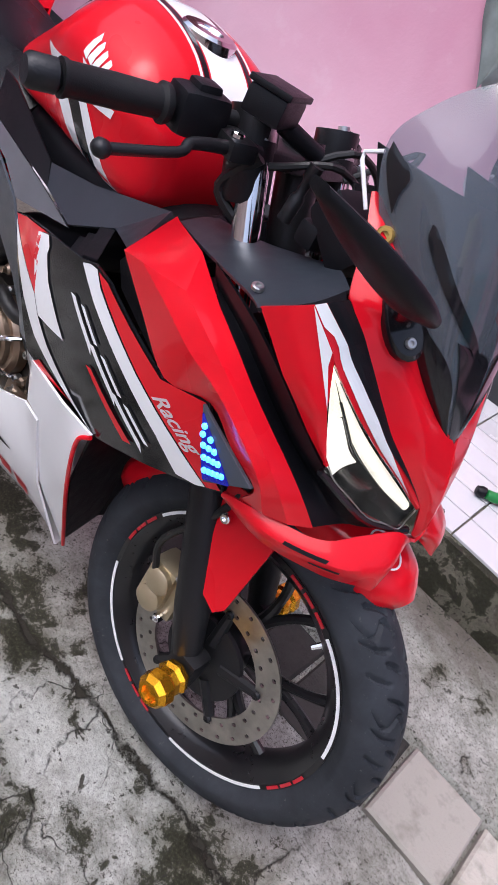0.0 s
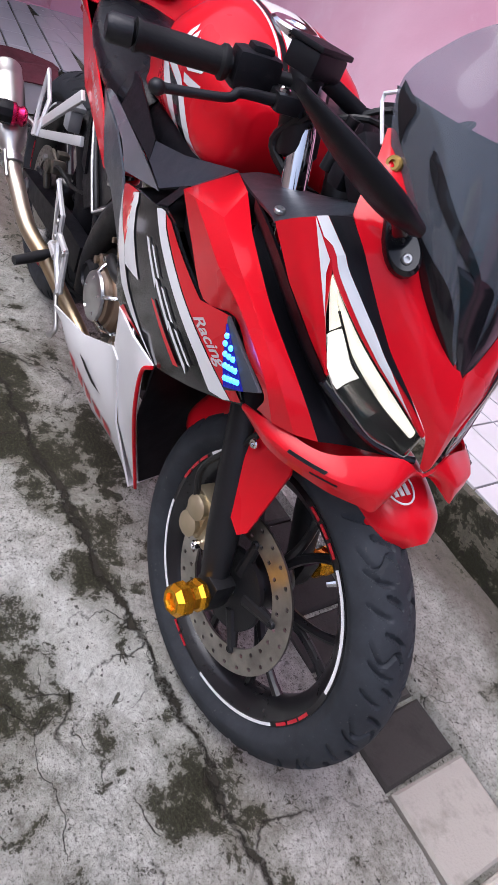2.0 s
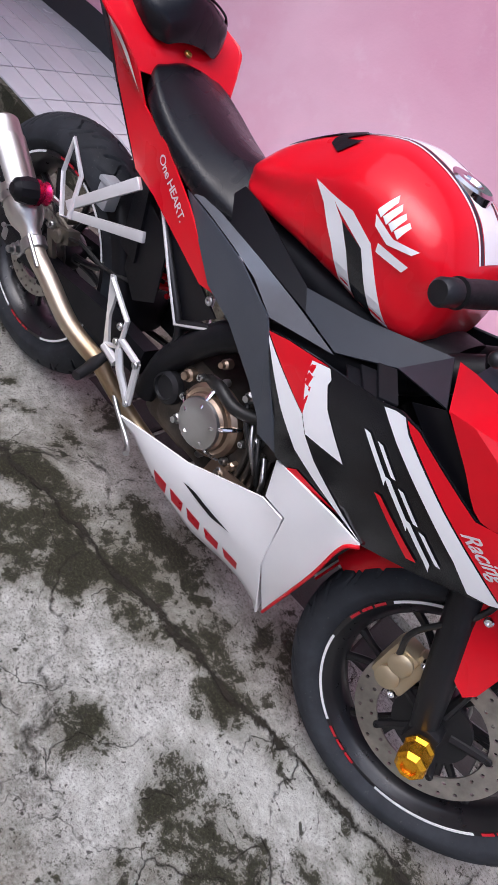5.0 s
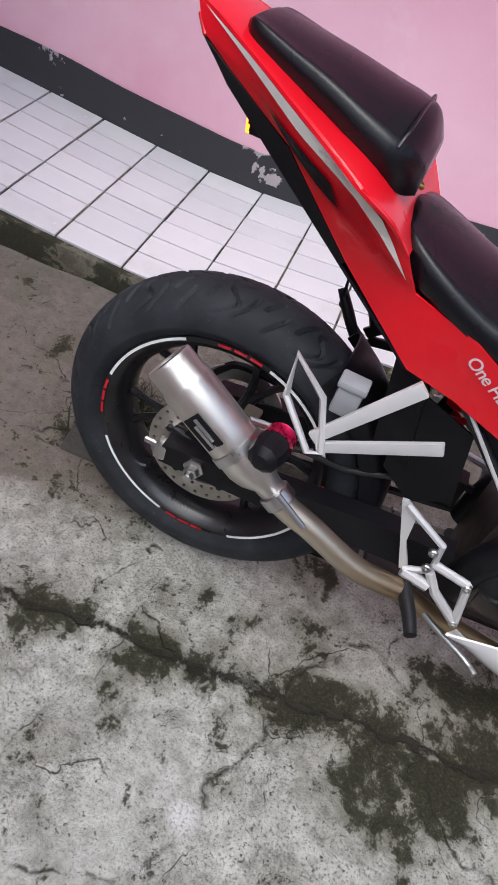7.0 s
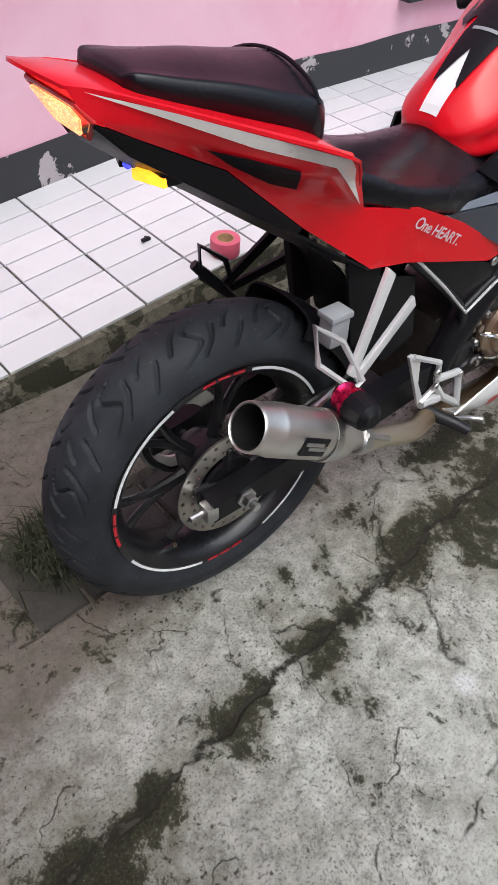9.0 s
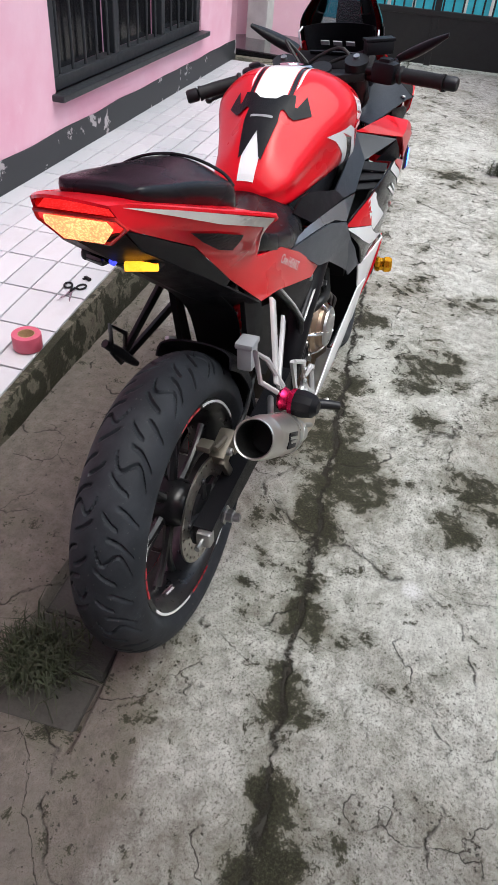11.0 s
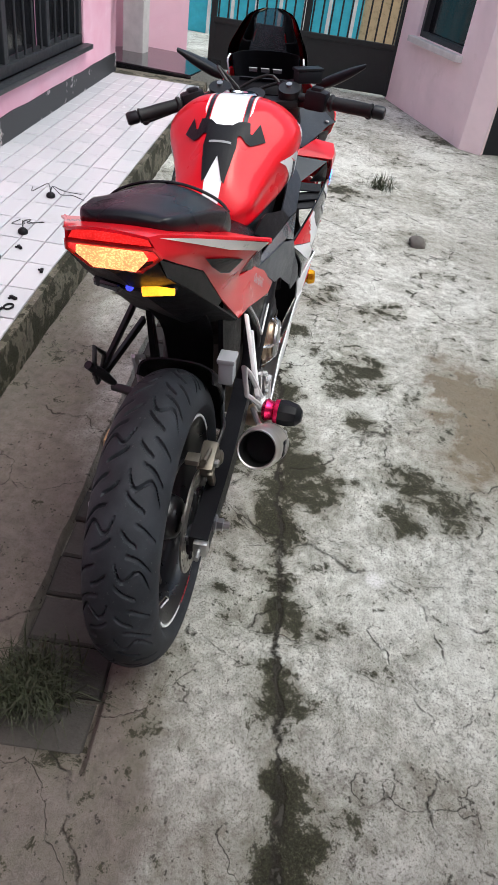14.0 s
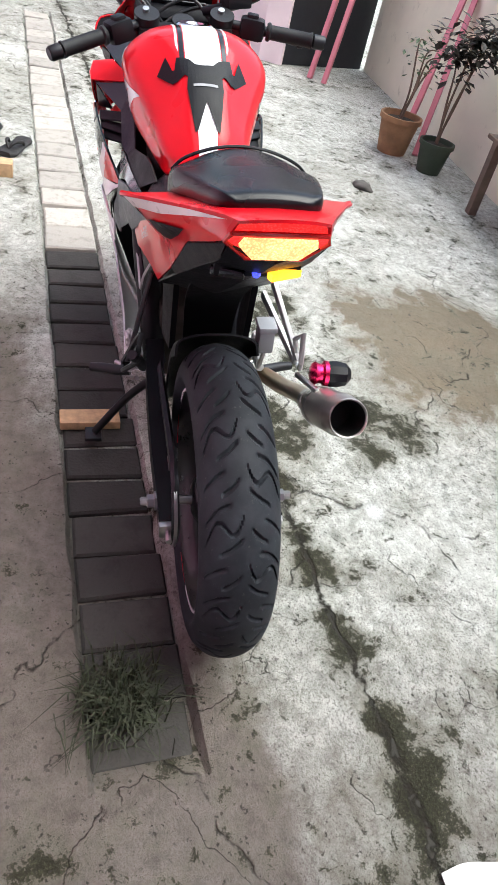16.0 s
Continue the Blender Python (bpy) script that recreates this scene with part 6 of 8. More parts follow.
# front indicators set into the fairing
for s, o in ((-1, SIDE[0]), (1, SIDE[1])):
    fl = Matrix.Diagonal((1, -s, 1, 1))
    q = [fl @ p + V((0, s * 0.004, 0)) for p in ind]
    il = part("indicator", slab(q, (0, s * 0.006, 0), 0.002), GREY_PLASTIC, o, "triangular flush indicator", 30)
    lens_q = [q[0].lerp(sum(q, V()) / 4, 0.16), q[1].lerp(q[2], 0.42), q[2].lerp(sum(q, V()) / 4, 0.14), q[3].lerp(sum(q, V()) / 4, 0.14)]
    part("lens", slab([v + V((0, s * 0.006, 0)) for v in lens_q], (0, s * 0.003, 0), 0.001), BLUE_LENS, il, "dark lens glowing deep blue", 30)
    for k, count in enumerate((1, 2, 3, 4, 5)):
        u = 0.22 + 0.165 * k
        p0, p1 = lens_q[0].lerp(lens_q[3].lerp(lens_q[2], u), u), lens_q[0].lerp(lens_q[1], u)
        for j in range(count):
            c = p0.lerp(p1, 0.5 if count == 1 else 0.12 + 0.74 * j / (count - 1)) + V((0, s * 0.0085, 0))
            part("led", lathe([(0.0042, 0), (0.0036, 0.0022), (0.0018, 0.0036), (0, 0.004)], c, (0, s, 0), 8), BLUE_LED, il, "small lit blue lamp", 60)
# stripes and marks, laid on both side panels
MARKS = [("stripe", RED, "red stripe", [(0.69, 0.6555), (0.74, 0.677), (0.81, 0.699), (0.832, 0.705), (0.815, 0.698), (0.797, 0.69), (0.806, 0.66), (0.838, 0.615)]),
         ("stripe", WHITE, "white stripe", [(0.798, 0.689), (0.816, 0.697), (0.833, 0.704), (0.846, 0.694), (0.846, 0.683), (0.87, 0.656), (0.942, 0.612), (0.862, 0.594), (0.839, 0.614), (0.807, 0.66)]),
         ("stripe", WHITE, "white stripe", [(0.69, 0.653), (0.837, 0.614), (0.861, 0.593), (0.9, 0.572), (0.985, 0.542), (1.037, 0.5245), (0.99, 0.5335), (0.92, 0.545), (0.86, 0.556), (0.8, 0.585), (0.74, 0.625)]),
         ("stripe", WHITE, "white stripe", [(0.938, 0.7305), (0.955, 0.739), (0.972, 0.7425), (0.99, 0.728), (1.095, 0.681), (1.175, 0.648), (1.235, 0.622), (1.222, 0.6125), (1.192, 0.602), (1.15, 0.63), (1.078, 0.664), (0.985, 0.706)]),
         ("stripe", RED, "red stripe", [(0.976, 0.742), (1.0, 0.742), (1.132, 0.7045), (1.2, 0.727), (1.228, 0.676), (1.241, 0.645), (1.255, 0.635), (1.237, 0.623), (1.176, 0.6505), (1.096, 0.6835), (0.992, 0.731)]),
         ("model_mark", RED, "slanted red lettering block", [(1.005, 0.622), (1.016, 0.625), (1.115, 0.58), (1.1, 0.573)]),
         ("stripe", RED, "small red wedge", [(0.863, 0.5125), (0.882, 0.53), (0.982, 0.5345)])]
for x, z in ((0.935, 0.685), (1.0, 0.655), (1.06, 0.626)):
    MARKS.append(("model_mark", WHITE, "slanted white block in place of lettering", [(x, z), (x + 0.012, z + 0.002), (x + 0.07, z - 0.03), (x + 0.075, z - 0.043), (x + 0.06, z - 0.033)]))
    MARKS.append(("model_mark", WHITE, "slanted white block in place of lettering", [(x + 0.028, z + 0.002), (x + 0.038, z + 0.003), (x + 0.084, z - 0.022), (x + 0.076, z - 0.024)]))
for s, o in ((-1, SIDE[0]), (1, SIDE[1])):
    fl = Matrix.Diagonal((1, -s, 1, 1))
    for name_, mat_, lab, poly in MARKS:
        b = side_panel(poly, 0.0018 if name_ == "stripe" else 0.0028)
        b.transform(fl)
        part(name_, b, mat_, o, lab)
    tilt = Matrix.Rotation(radians(18), 4, "Y")
    m_word = Matrix.Translation((1.128, 0, 0.676)) @ tilt @ Matrix.Rotation(radians(90), 4, "X") if s < 0 else Matrix.Translation((1.225, 0, 0.641)) @ tilt @ Matrix.Rotation(radians(180), 4, "Z") @ Matrix.Rotation(radians(90), 4, "X")
    script = word("Racing", 0.03, m_word, WHITE, o, "script", "white slanted script lettering", 0.0004, 0.75, 1.0, 0.0006)
    for v in script.data.vertices:
        v.co.y = -s * (side_y(v.co.x, v.co.z) - 0.0035)
for s, o in ((-1, BELLY[0]), (1, BELLY[1])):
    b = bmesh.new()
    b.from_mesh(o.data)
    t = tree_of(b)
    part("belly_vent", decal([(0.7, 0.287), (0.735, 0.296), (0.84, 0.296), (0.79, 0.283)], t, 0.0022, 0.01, s), BLACK, o, "narrow black slit vent")
    for k in range(5):
        x0 = 0.625 + 0.054 * k
        part("maker_mark", decal([(x0 + 0.01, 0.2065 + 0.003 * k), (x0 + 0.043, 0.207 + 0.003 * k), (x0 + 0.04, 0.236 + 0.001 * k), (x0 - 0.002, 0.236 + 0.001 * k)], t, 0.0015, 0.02, s), RED_DEEP, o, "red block in place of lettering")
    b.free()

# ---- tank, seats, tail ----
def ring(x, zc, hw, up, dn, pinch=0.75, top=1.0):
    """A closed rounded section across the bike."""
    pts = []
    for y, z in ((0, 1), (0.5 * top, 0.94), (0.84 * top, 0.7), (1.0, 0.24), (0.97, -0.25), (pinch, -0.8), (0.35, -1.0)):
        pts.append((y * hw, z))
    pts += [(-y, z) for y, z in pts[:0:-1]]
    return [(x, y, zc + (z * up if z > 0 else z * dn)) for y, z in pts]


tank_rows = [ring(0.425, 0.80, 0.035, 0.012, 0.015, 0.9, 0.8), ring(0.438, 0.80, 0.06, 0.036, 0.03, 0.9, 0.8), ring(0.47, 0.806, 0.084, 0.066, 0.045, 0.94, 0.78), ring(0.53, 0.826, 0.099, 0.096, 0.066, 0.95, 0.74), ring(0.6, 0.862, 0.122, 0.102, 0.1, 0.9, 0.8),
             ring(0.665, 0.892, 0.147, 0.097, 0.13, 0.84, 0.86), ring(0.72, 0.9, 0.154, 0.09, 0.14, 0.82, 0.9), ring(0.78, 0.892, 0.154, 0.086, 0.135, 0.84, 0.92), ring(0.83, 0.878, 0.146, 0.076, 0.12, 0.88), ring(0.87, 0.862, 0.12, 0.052, 0.1, 0.9), ring(0.888, 0.858, 0.088, 0.03, 0.07, 0.85)]
tank_bm = sheet(tank_rows, 5, 4, True, True)
bmesh.ops.triangulate(tank_bm, faces=tank_bm.faces[:])
tank_tree = tree_of(tank_bm)
TANK = part("fuel_tank", tank_bm, RED, BIKE, "rounded glossy red fuel tank", 60)


def top_decal(poly, tree, lift=0.0012, cell=0.007):
    """An outline in x, y laid onto a skin from above."""
    bm = bmesh.new()
    bm.faces.new([bm.verts.new((x, y, 0)) for x, y in poly])
    xs, ys = [p[0] for p in poly], [p[1] for p in poly]
    for lo, hi, no in ((min(xs), max(xs), V((1, 0, 0))), (min(ys), max(ys), V((0, 1, 0)))):
        c = lo + cell
        while c < hi:
            bmesh.ops.bisect_plane(bm, geom=bm.verts[:] + bm.edges[:] + bm.faces[:], plane_co=no * c, plane_no=no)
            c += cell
    bmesh.ops.triangulate(bm, faces=bm.faces[:])
    for v in bm.verts:
        hit, nrm, _, _ = tree.ray_cast(V((v.co.x, v.co.y, 1.6)), V((0, 0, -1)), 2.0)
        if hit is None:
            hit, nrm, _, _ = tree.find_nearest(V((v.co.x, v.co.y, 0.9)))
        v.co = hit + (nrm if nrm.z > 0 else -nrm) * lift
    return bm


part("stripe", top_decal([(0.57, -0.036), (0.62, -0.037), (0.87, -0.034), (0.87, 0.034), (0.62, 0.037), (0.57, 0.036)], tank_tree, 0.001), WHITE, TANK, "white centre stripe")
for s in (-1, 1):
    part("stripe", top_decal([(0.59, s * 0.039), (0.87, s * 0.037), (0.87, s * 0.046), (0.59, s * 0.048)], tank_tree, 0.001), BLACK_GLOSS, TANK, "black pin stripe")
    part("stripe", top_decal([(0.61, s * 0.05), (0.87, s * 0.048), (0.87, s * 0.053), (0.63, s * 0.055)], tank_tree, 0.001), WHITE, TANK, "thin white pin stripe")
part("stripe", top_decal([(0.43, -0.018), (0.452, -0.019), (0.505, -0.022), (0.512, -0.012), (0.514, 0), (0.512, 0.012), (0.505, 0.022), (0.452, 0.019), (0.43, 0.018)], tank_tree, 0.001), WHITE, TANK, "white rear stripe")
half_pad = [(0.505, 0.0), (0.462, 0.018), (0.458, 0.024), (0.49, 0.03), (0.53, 0.036), (0.553, 0.034), (0.562, 0.045), (0.575, 0.058), (0.598, 0.054), (0.588, 0.03), (0.576, 0.018), (0.574, 0.0)]
PAD = part("tank_pad", top_decal(half_pad + [(x, -y) for x, y in half_pad[-2:0:-1]], tank_tree, 0.003), BLACK, TANK, "black rubber tank pad")
part("pad_mark", top_decal([(0.531, -0.024), (0.536, -0.024), (0.536, 0.024), (0.531, 0.024)], tank_tree, 0.0042), BAR_GREY, PAD, "grey bar in place of lettering")
for s in (-1, 1):
    part("pad_wing", top_decal([(x, s * y) for x, y in ((0.552, 0.052), (0.562, 0.03), (0.578, 0.062), (0.612, 0.074), (0.592, 0.091), (0.556, 0.062))], tank_tree, 0.003), BLACK, PAD)
part("filler_cap", lathe([(0.042, -0.01), (0.042, 0.004), (0.036, 0.008), (0.02, 0.008), (0.018, 0.005), (0, 0.005)], (0.765, 0, 0.98), (0.06, 0, 1), 32), CHROME, TANK, "polished filler cap", 30)
for s in (-1, 1):
    part("stripe", decal([(0.602, 0.878), (0.64, 0.862), (0.69, 0.824), (0.72, 0.79), (0.742, 0.758), (0.77, 0.76), (0.752, 0.79), (0.722, 0.83), (0.69, 0.862), (0.66, 0.877)], tank_tree, 0.0014, 0.012, s), WHITE, TANK, "white side flash")
    part("stripe", decal([(0.69, 0.862), (0.722, 0.83), (0.752, 0.79), (0.77, 0.76), (0.815, 0.766), (0.775, 0.81), (0.742, 0.85)], tank_tree, 0.0012, 0.012, s), BLACK_GLOSS, TANK, "black side flash")
    part("stripe", decal([(0.602, 0.8785), (0.66, 0.877), (0.742, 0.85), (0.775, 0.81), (0.815, 0.766), (0.845, 0.772), (0.79, 0.825), (0.752, 0.866), (0.7, 0.885)], tank_tree, 0.0016, 0.012, s), WHITE, TANK, "white side flash")
    for k in range(4):
        x = 0.735 + 0.013 * k
        h = 0.03 - 0.006 * k
        part("wing_emblem", decal([(x, 0.91 - 0.003 * k), (x + 0.01, 0.91 + h), (x + 0.017, 0.908 + h * 0.8), (x + 0.011, 0.904 - 0.003 * k)], tank_tree, 0.0014, 0.012, s), WHITE, TANK, "white wing emblem bar")
    part("wing_emblem", decal([(0.737, 0.904), (0.78, 0.892), (0.822, 0.9), (0.815, 0.89), (0.775, 0.88), (0.745, 0.89)], tank_tree, 0.0014, 0.012, s), WHITE, TANK, "white wing emblem foot")
    part("maker_mark", decal([(0.762, 0.874), (0.82, 0.874), (0.815, 0.862), (0.765, 0.861)], tank_tree, 0.0014, 0.012, s), WHITE, TANK, "white block in place of lettering")


def flat_ring(x, z, hw, th, crown=0.012, droop=0.0):
    top = [(x, y * hw, z + crown * (1 - y * y) - droop * y * y) for y in (-1, -0.8, -0.4, 0, 0.4, 0.8, 1)]
    bot = [(x, y * hw * 0.97, z - th - droop * y * y) for y in (1, 0.5, 0, -0.5, -1)]
    return top + bot


seat_rows = [flat_ring(0.138, 0.832, 0.05, 0.02), flat_ring(0.158, 0.838, 0.092, 0.04, 0.006, 0.012), flat_ring(0.21, 0.824, 0.114, 0.036, 0.004, 0.02), flat_ring(0.28, 0.804, 0.123, 0.034, 0.006, 0.028), flat_ring(0.35, 0.793, 0.125, 0.036, 0.008, 0.036),
             flat_ring(0.41, 0.793, 0.121, 0.04, 0.01, 0.05), flat_ring(0.47, 0.796, 0.114, 0.05, 0.01, 0.062), flat_ring(0.52, 0.788, 0.1, 0.05, 0.006, 0.066)]
part("rider_seat", sheet(seat_rows, 5, 3, True, True), VINYL, BIKE, "black vinyl rider seat", 60)
pil_rows = [flat_ring(-0.132, 0.972, 0.05, 0.01, 0.004), flat_ring(-0.118, 0.976, 0.066, 0.022, 0.006), flat_ring(-0.07, 0.969, 0.08, 0.028, 0.009, 0.004), flat_ring(-0.01, 0.958, 0.094, 0.032, 0.014, 0.006), flat_ring(0.05, 0.944, 0.106, 0.036, 0.019, 0.01), flat_ring(0.092, 0.934, 0.108, 0.04, 0.024, 0.014),
            flat_ring(0.118, 0.926, 0.092, 0.042, 0.022, 0.016), flat_ring(0.135, 0.908, 0.068, 0.03, 0.012, 0.012)]
PIL = part("pillion_seat", sheet(pil_rows, 5, 3, True, True), VINYL, BIKE, "black vinyl pillion seat", 60)
part("seat_seam", tube([(0.096, -0.106, 0.921), (0.1, -0.086, 0.938), (0.102, -0.045, 0.953), (0.103, 0, 0.958), (0.102, 0.045, 0.953), (0.1, 0.086, 0.938), (0.096, 0.106, 0.921)], 0.0026, 6, 5), VINYL, PIL)
# tail: upper red shell, side panels, black undertray
prof_t = ((-0.2, 0.056, 0.978), (-0.165, 0.072, 0.971), (-0.1, 0.1, 0.95), (0.0, 0.145, 0.917), (0.083, 0.183, 0.888), (0.13, 0.155, 0.856), (0.162, 0.128, 0.818))
TAIL = part("tail_top", sheet([[(x - (0.026 if x < -0.19 else 0.008 if x < -0.16 else 0.0) * (1 - y * y), y * w, z + (0.015 if x < -0.19 else 0.006) * (1 - y * y) - (0.012 * (1 - y * y) if x > 0.1 else 0.0)) for y in (-1, -0.5, 0, 0.5, 1)] for x, w, z in prof_t], 4, 4, thick=0.004), RED, BIKE, "glossy red tail cover", 50)
part("screw", bolt((0.132, 0.0, 0.858), (0.4, 0, 0.9), 0.008, 0.006), BRASS, TAIL, "small brass screw", 30)
tailR = [V((x, -w, z)) for x, w, z in prof_t] + [V((0.19, -0.112, 0.77)), V((0.29, -0.128, 0.752)), V((0.40, -0.133, 0.70)), V((0.545, -0.138, 0.612)), V((0.5, -0.134, 0.602)), V((0.3, -0.118, 0.655)), V((0.226, -0.11, 0.664)),
                                             V((0.09, -0.1, 0.765)), V((-0.03, -0.092, 0.868)), V((-0.135, -0.075, 0.92)), V((-0.182, -0.066, 0.945)), V((0.086, -0.15, 0.852)), V((-0.01, -0.126, 0.878)), V((-0.1, -0.092, 0.925)), V((0.06, -0.108, 0.825))]
tail_side = facets(tailR, [(0, 1, 17), (1, 2, 20, 17), (17, 20, 16), (2, 3, 19, 20), (20, 19, 15, 16), (3, 4, 18, 19), (19, 18, 21), (19, 21, 14, 15), (4, 5, 18), (5, 6, 7, 18), (18, 7, 21), (7, 13, 14, 21), (7, 8, 12, 13), (8, 9, 12), (9, 10, 11, 12)], 0.004, 0.003, 2)
TS = pair("tail_side", tail_side, RED, BIKE, "glossy red tail side panel", 32)
for s, o in ((-1, TS[0]), (1, TS[1])):
    b = bmesh.new()
    b.from_mesh(o.data)
    t = tree_of(b)
    part("stripe", decal([(-0.184, 0.972), (-0.1, 0.946), (0.0, 0.912), (0.086, 0.882), (0.116, 0.858), (0.173, 0.784), (0.118, 0.836), (0.08, 0.868), (-0.02, 0.903), (-0.1, 0.937)], t, 0.0026, 0.01, s), STRIPE_GREY, o, "silver stripe")
    part("tail_vent", decal([(-0.065, 0.902), (-0.02, 0.889), (0.042, 0.866), (0.058, 0.832), (0.02, 0.846), (-0.03, 0.876)], t, 0.0035, 0.008, s), BLACK, o, "black recessed vent")
    b.free()
rot = Matrix.Rotation(radians(90), 4, "X")
for s, o in ((-1, TS[0]), (1, TS[1])):
    b = bmesh.new()
    b.from_mesh(o.data)
    t = tree_of(b)
    m_word = Matrix.Translation((0.287, 0, 0.722)) @ Matrix.Rotation(radians(29), 4, "Y") @ rot if s < 0 else Matrix.Translation((0.385, 0, 0.668)) @ Matrix.Rotation(radians(29), 4, "Y") @ Matrix.Rotation(radians(180), 4, "Z") @ rot
    sl = word("One HEART.", 0.0255, m_word, WHITE, o, "slogan", "white slogan lettering", 0.0004, 0.0, 0.92, 0.0004)
    for v in sl.data.vertices:
        near = [t.ray_cast(V((v.co.x + dx, 0.5 * s, v.co.z + dz)), V((0, -s, 0)), 2.0)[0] for dx, dz in ((0, 0), (0.01, 0), (-0.01, 0), (0, 0.008), (0, -0.008))]
        near = [abs(h.y) for h in near if h is not None]
        if near:
            v.co.y = s * (max(near) + 0.0018)
    b.free()
under = facets([V((-0.176, -0.06, 0.94)), V((-0.135, -0.061, 0.9)), V((-0.03, -0.077, 0.832)), V((0.085, -0.092, 0.757)), V((0.226, -0.108, 0.664)), V((0.226, 0, 0.64)), V((0.085, 0, 0.735)), V((-0.02, 0, 0.808)), V((-0.11, 0, 0.868)), V((-0.176, 0, 0.916))],
               [(0, 1, 8, 9), (1, 2, 7, 8), (2, 3, 6, 7), (3, 4, 5, 6)], 0.004, 0.002)
flank = facets([V((-0.18, -0.063, 0.942)), V((-0.135, -0.073, 0.92)), V((-0.03, -0.089, 0.868)), V((0.09, -0.097, 0.765)), V((0.085, -0.091, 0.755)), V((-0.03, -0.076, 0.831)), V((-0.135, -0.06, 0.899))], [(0, 1, 6), (1, 2, 5, 6), (2, 3, 4, 5)], 0.003, 0.002)
pair("undertray_side", flank, BLACK, BIKE, "black side of the undertail", 30)
pair("undertray", under, BLACK, BIKE, "black undertail", 30)
lightp = [V((-0.19, 0.06, 0.958)), V((-0.19, -0.06, 0.958)), V((-0.178, -0.066, 0.943)), V((-0.17, -0.036, 0.917)), V((-0.17, 0.036, 0.917)), V((-0.178, 0.066, 0.943))]
TL = part("tail_light", slab(lightp, (0.03, 0, 0.01), 0.003), TAIL_GLOW, BIKE, "glowing red tail light", 30)
core = [V((-0.19, 0.046, 0.956)), V((-0.19, -0.046, 0.956)), V((-0.182, -0.05, 0.944)), V((-0.173, -0.03, 0.922)), V((-0.173, 0.03, 0.922)), V((-0.182, 0.05, 0.944))]
part("light_core", slab([p + V((-0.005, 0, -0.004)) for p in core], (0.004, 0, 0.002), 0.001), TAIL_CORE, TL, "bright amber core of the tail light")
part("light_rim", tube([*lightp, lightp[0]], 0.0035, 8, 1), TAIL_RED, TL)
part("rear_indicator", box((-0.1, -0.038, 0.858), (0.014, 0.05, 0.013), 0.003, Matrix.Rotation(radians(20), 4, "Z")), AMBER, BIKE, "amber rear indicator strip lit", 30)
part("rear_indicator", box((-0.096, 0.042, 0.858), (0.014, 0.048, 0.013), 0.003, Matrix.Rotation(radians(-20), 4, "Z")), BLACK_GLOSS, BIKE, "unlit rear indicator strip", 30)
part("indicator_mount", box((-0.082, 0.0, 0.862), (0.034, 0.125, 0.022), 0.005), BLACK, BIKE, "", 30)
part("marker_lamp", lathe([(0.006, 0), (0.006, 0.004), (0.003, 0.007), (0, 0.007)], (-0.106, 0.004, 0.862), (-1, 0, -0.1), 14), BLUE, BIKE, "small blue marker lamp")

# ---- frame, engine, swingarm ----
part("main_frame", join(*[tube([(0.98, s * 0.05, 0.8), (0.85, s * 0.1, 0.7), (0.62, s * 0.11, 0.58), (0.5, s * 0.1, 0.42), (0.47, s * 0.09, 0.3)], [0.03, 0.035, 0.032, 0.03, 0.028], 12) for s in (-1, 1)]), BLACK, BIKE, "black steel frame", 50)
for s in (-1, 1):
    part("subframe_rail", tube([(0.225, s * 0.088, 0.75), (0.292, s * 0.1, 0.676), (0.41, s * 0.115, 0.573), (0.489, s * 0.118, 0.495), (0.5, s * 0.115, 0.44)], 0.008, 12), DARK_METAL, BIKE, "", 50)
    part("subframe_brace", tube([(0.489, s * 0.118, 0.5), (0.56, s * 0.12, 0.545), (0.63, s * 0.12, 0.565)], 0.0085, 10), DARK_METAL, BIKE, "", 50)
    part("side_cover", facets([V((0.3, s * 0.1, 0.675)), V((0.49, s * 0.125, 0.6)), V((0.56, s * 0.125, 0.57)), V((0.49, s * 0.112, 0.5)), V((0.40, s * 0.11, 0.575))], [(0, 1, 4), (1, 2, 3, 4)], 0.004, 0.003), BLACK, BIKE, "black side cover", 30)
    part("rail_edge", tube([(0.3, s * 0.109, 0.676), (0.41, s * 0.124, 0.573), (0.486, s * 0.127, 0.497), (0.56, s * 0.13, 0.545), (0.625, s * 0.13, 0.57)], 0.0032, 8, 1), SILVER, BIKE, "thin silver edge of the frame rail", 40)
    part("screw", bolt((0.532, s * 0.124, 0.588), (0, s, 0), 0.009, 0.006), STEEL, BIKE)
ENG = part("engine", box((0.66, 0, 0.37), (0.3, 0.2, 0.2), 0.03), ENGINE, BIKE, "cast alloy engine", 40)
part("cylinder", box((0.76, 0, 0.5), (0.13, 0.15, 0.22), 0.02, Matrix.Rotation(radians(25), 4, "Y")), ENGINE, ENG, "", 40)
part("gearbox_case", box((0.55, 0.0, 0.36), (0.18, 0.18, 0.22), 0.04), ENGINE, ENG, "", 40)
cc = V((0.655, -0.104, 0.4))
CC = part("clutch_cover", lathe([(0.075, 0), (0.074, 0.018), (0.066, 0.026), (0.058, 0.027), (0.056, 0.036), (0.05, 0.041), (0, 0.043)], cc, (0, -1, 0), 48), BRONZE, ENG, "bronze round clutch cover", 30)
part("cover_disc", lathe([(0.052, 0), (0.05, 0.006), (0.046, 0.008), (0.02, 0.009), (0, 0.009)], cc + V((0, -0.043, 0)), (0, -1, 0), 40), STEEL, CC, "brushed round cover plate", 30)
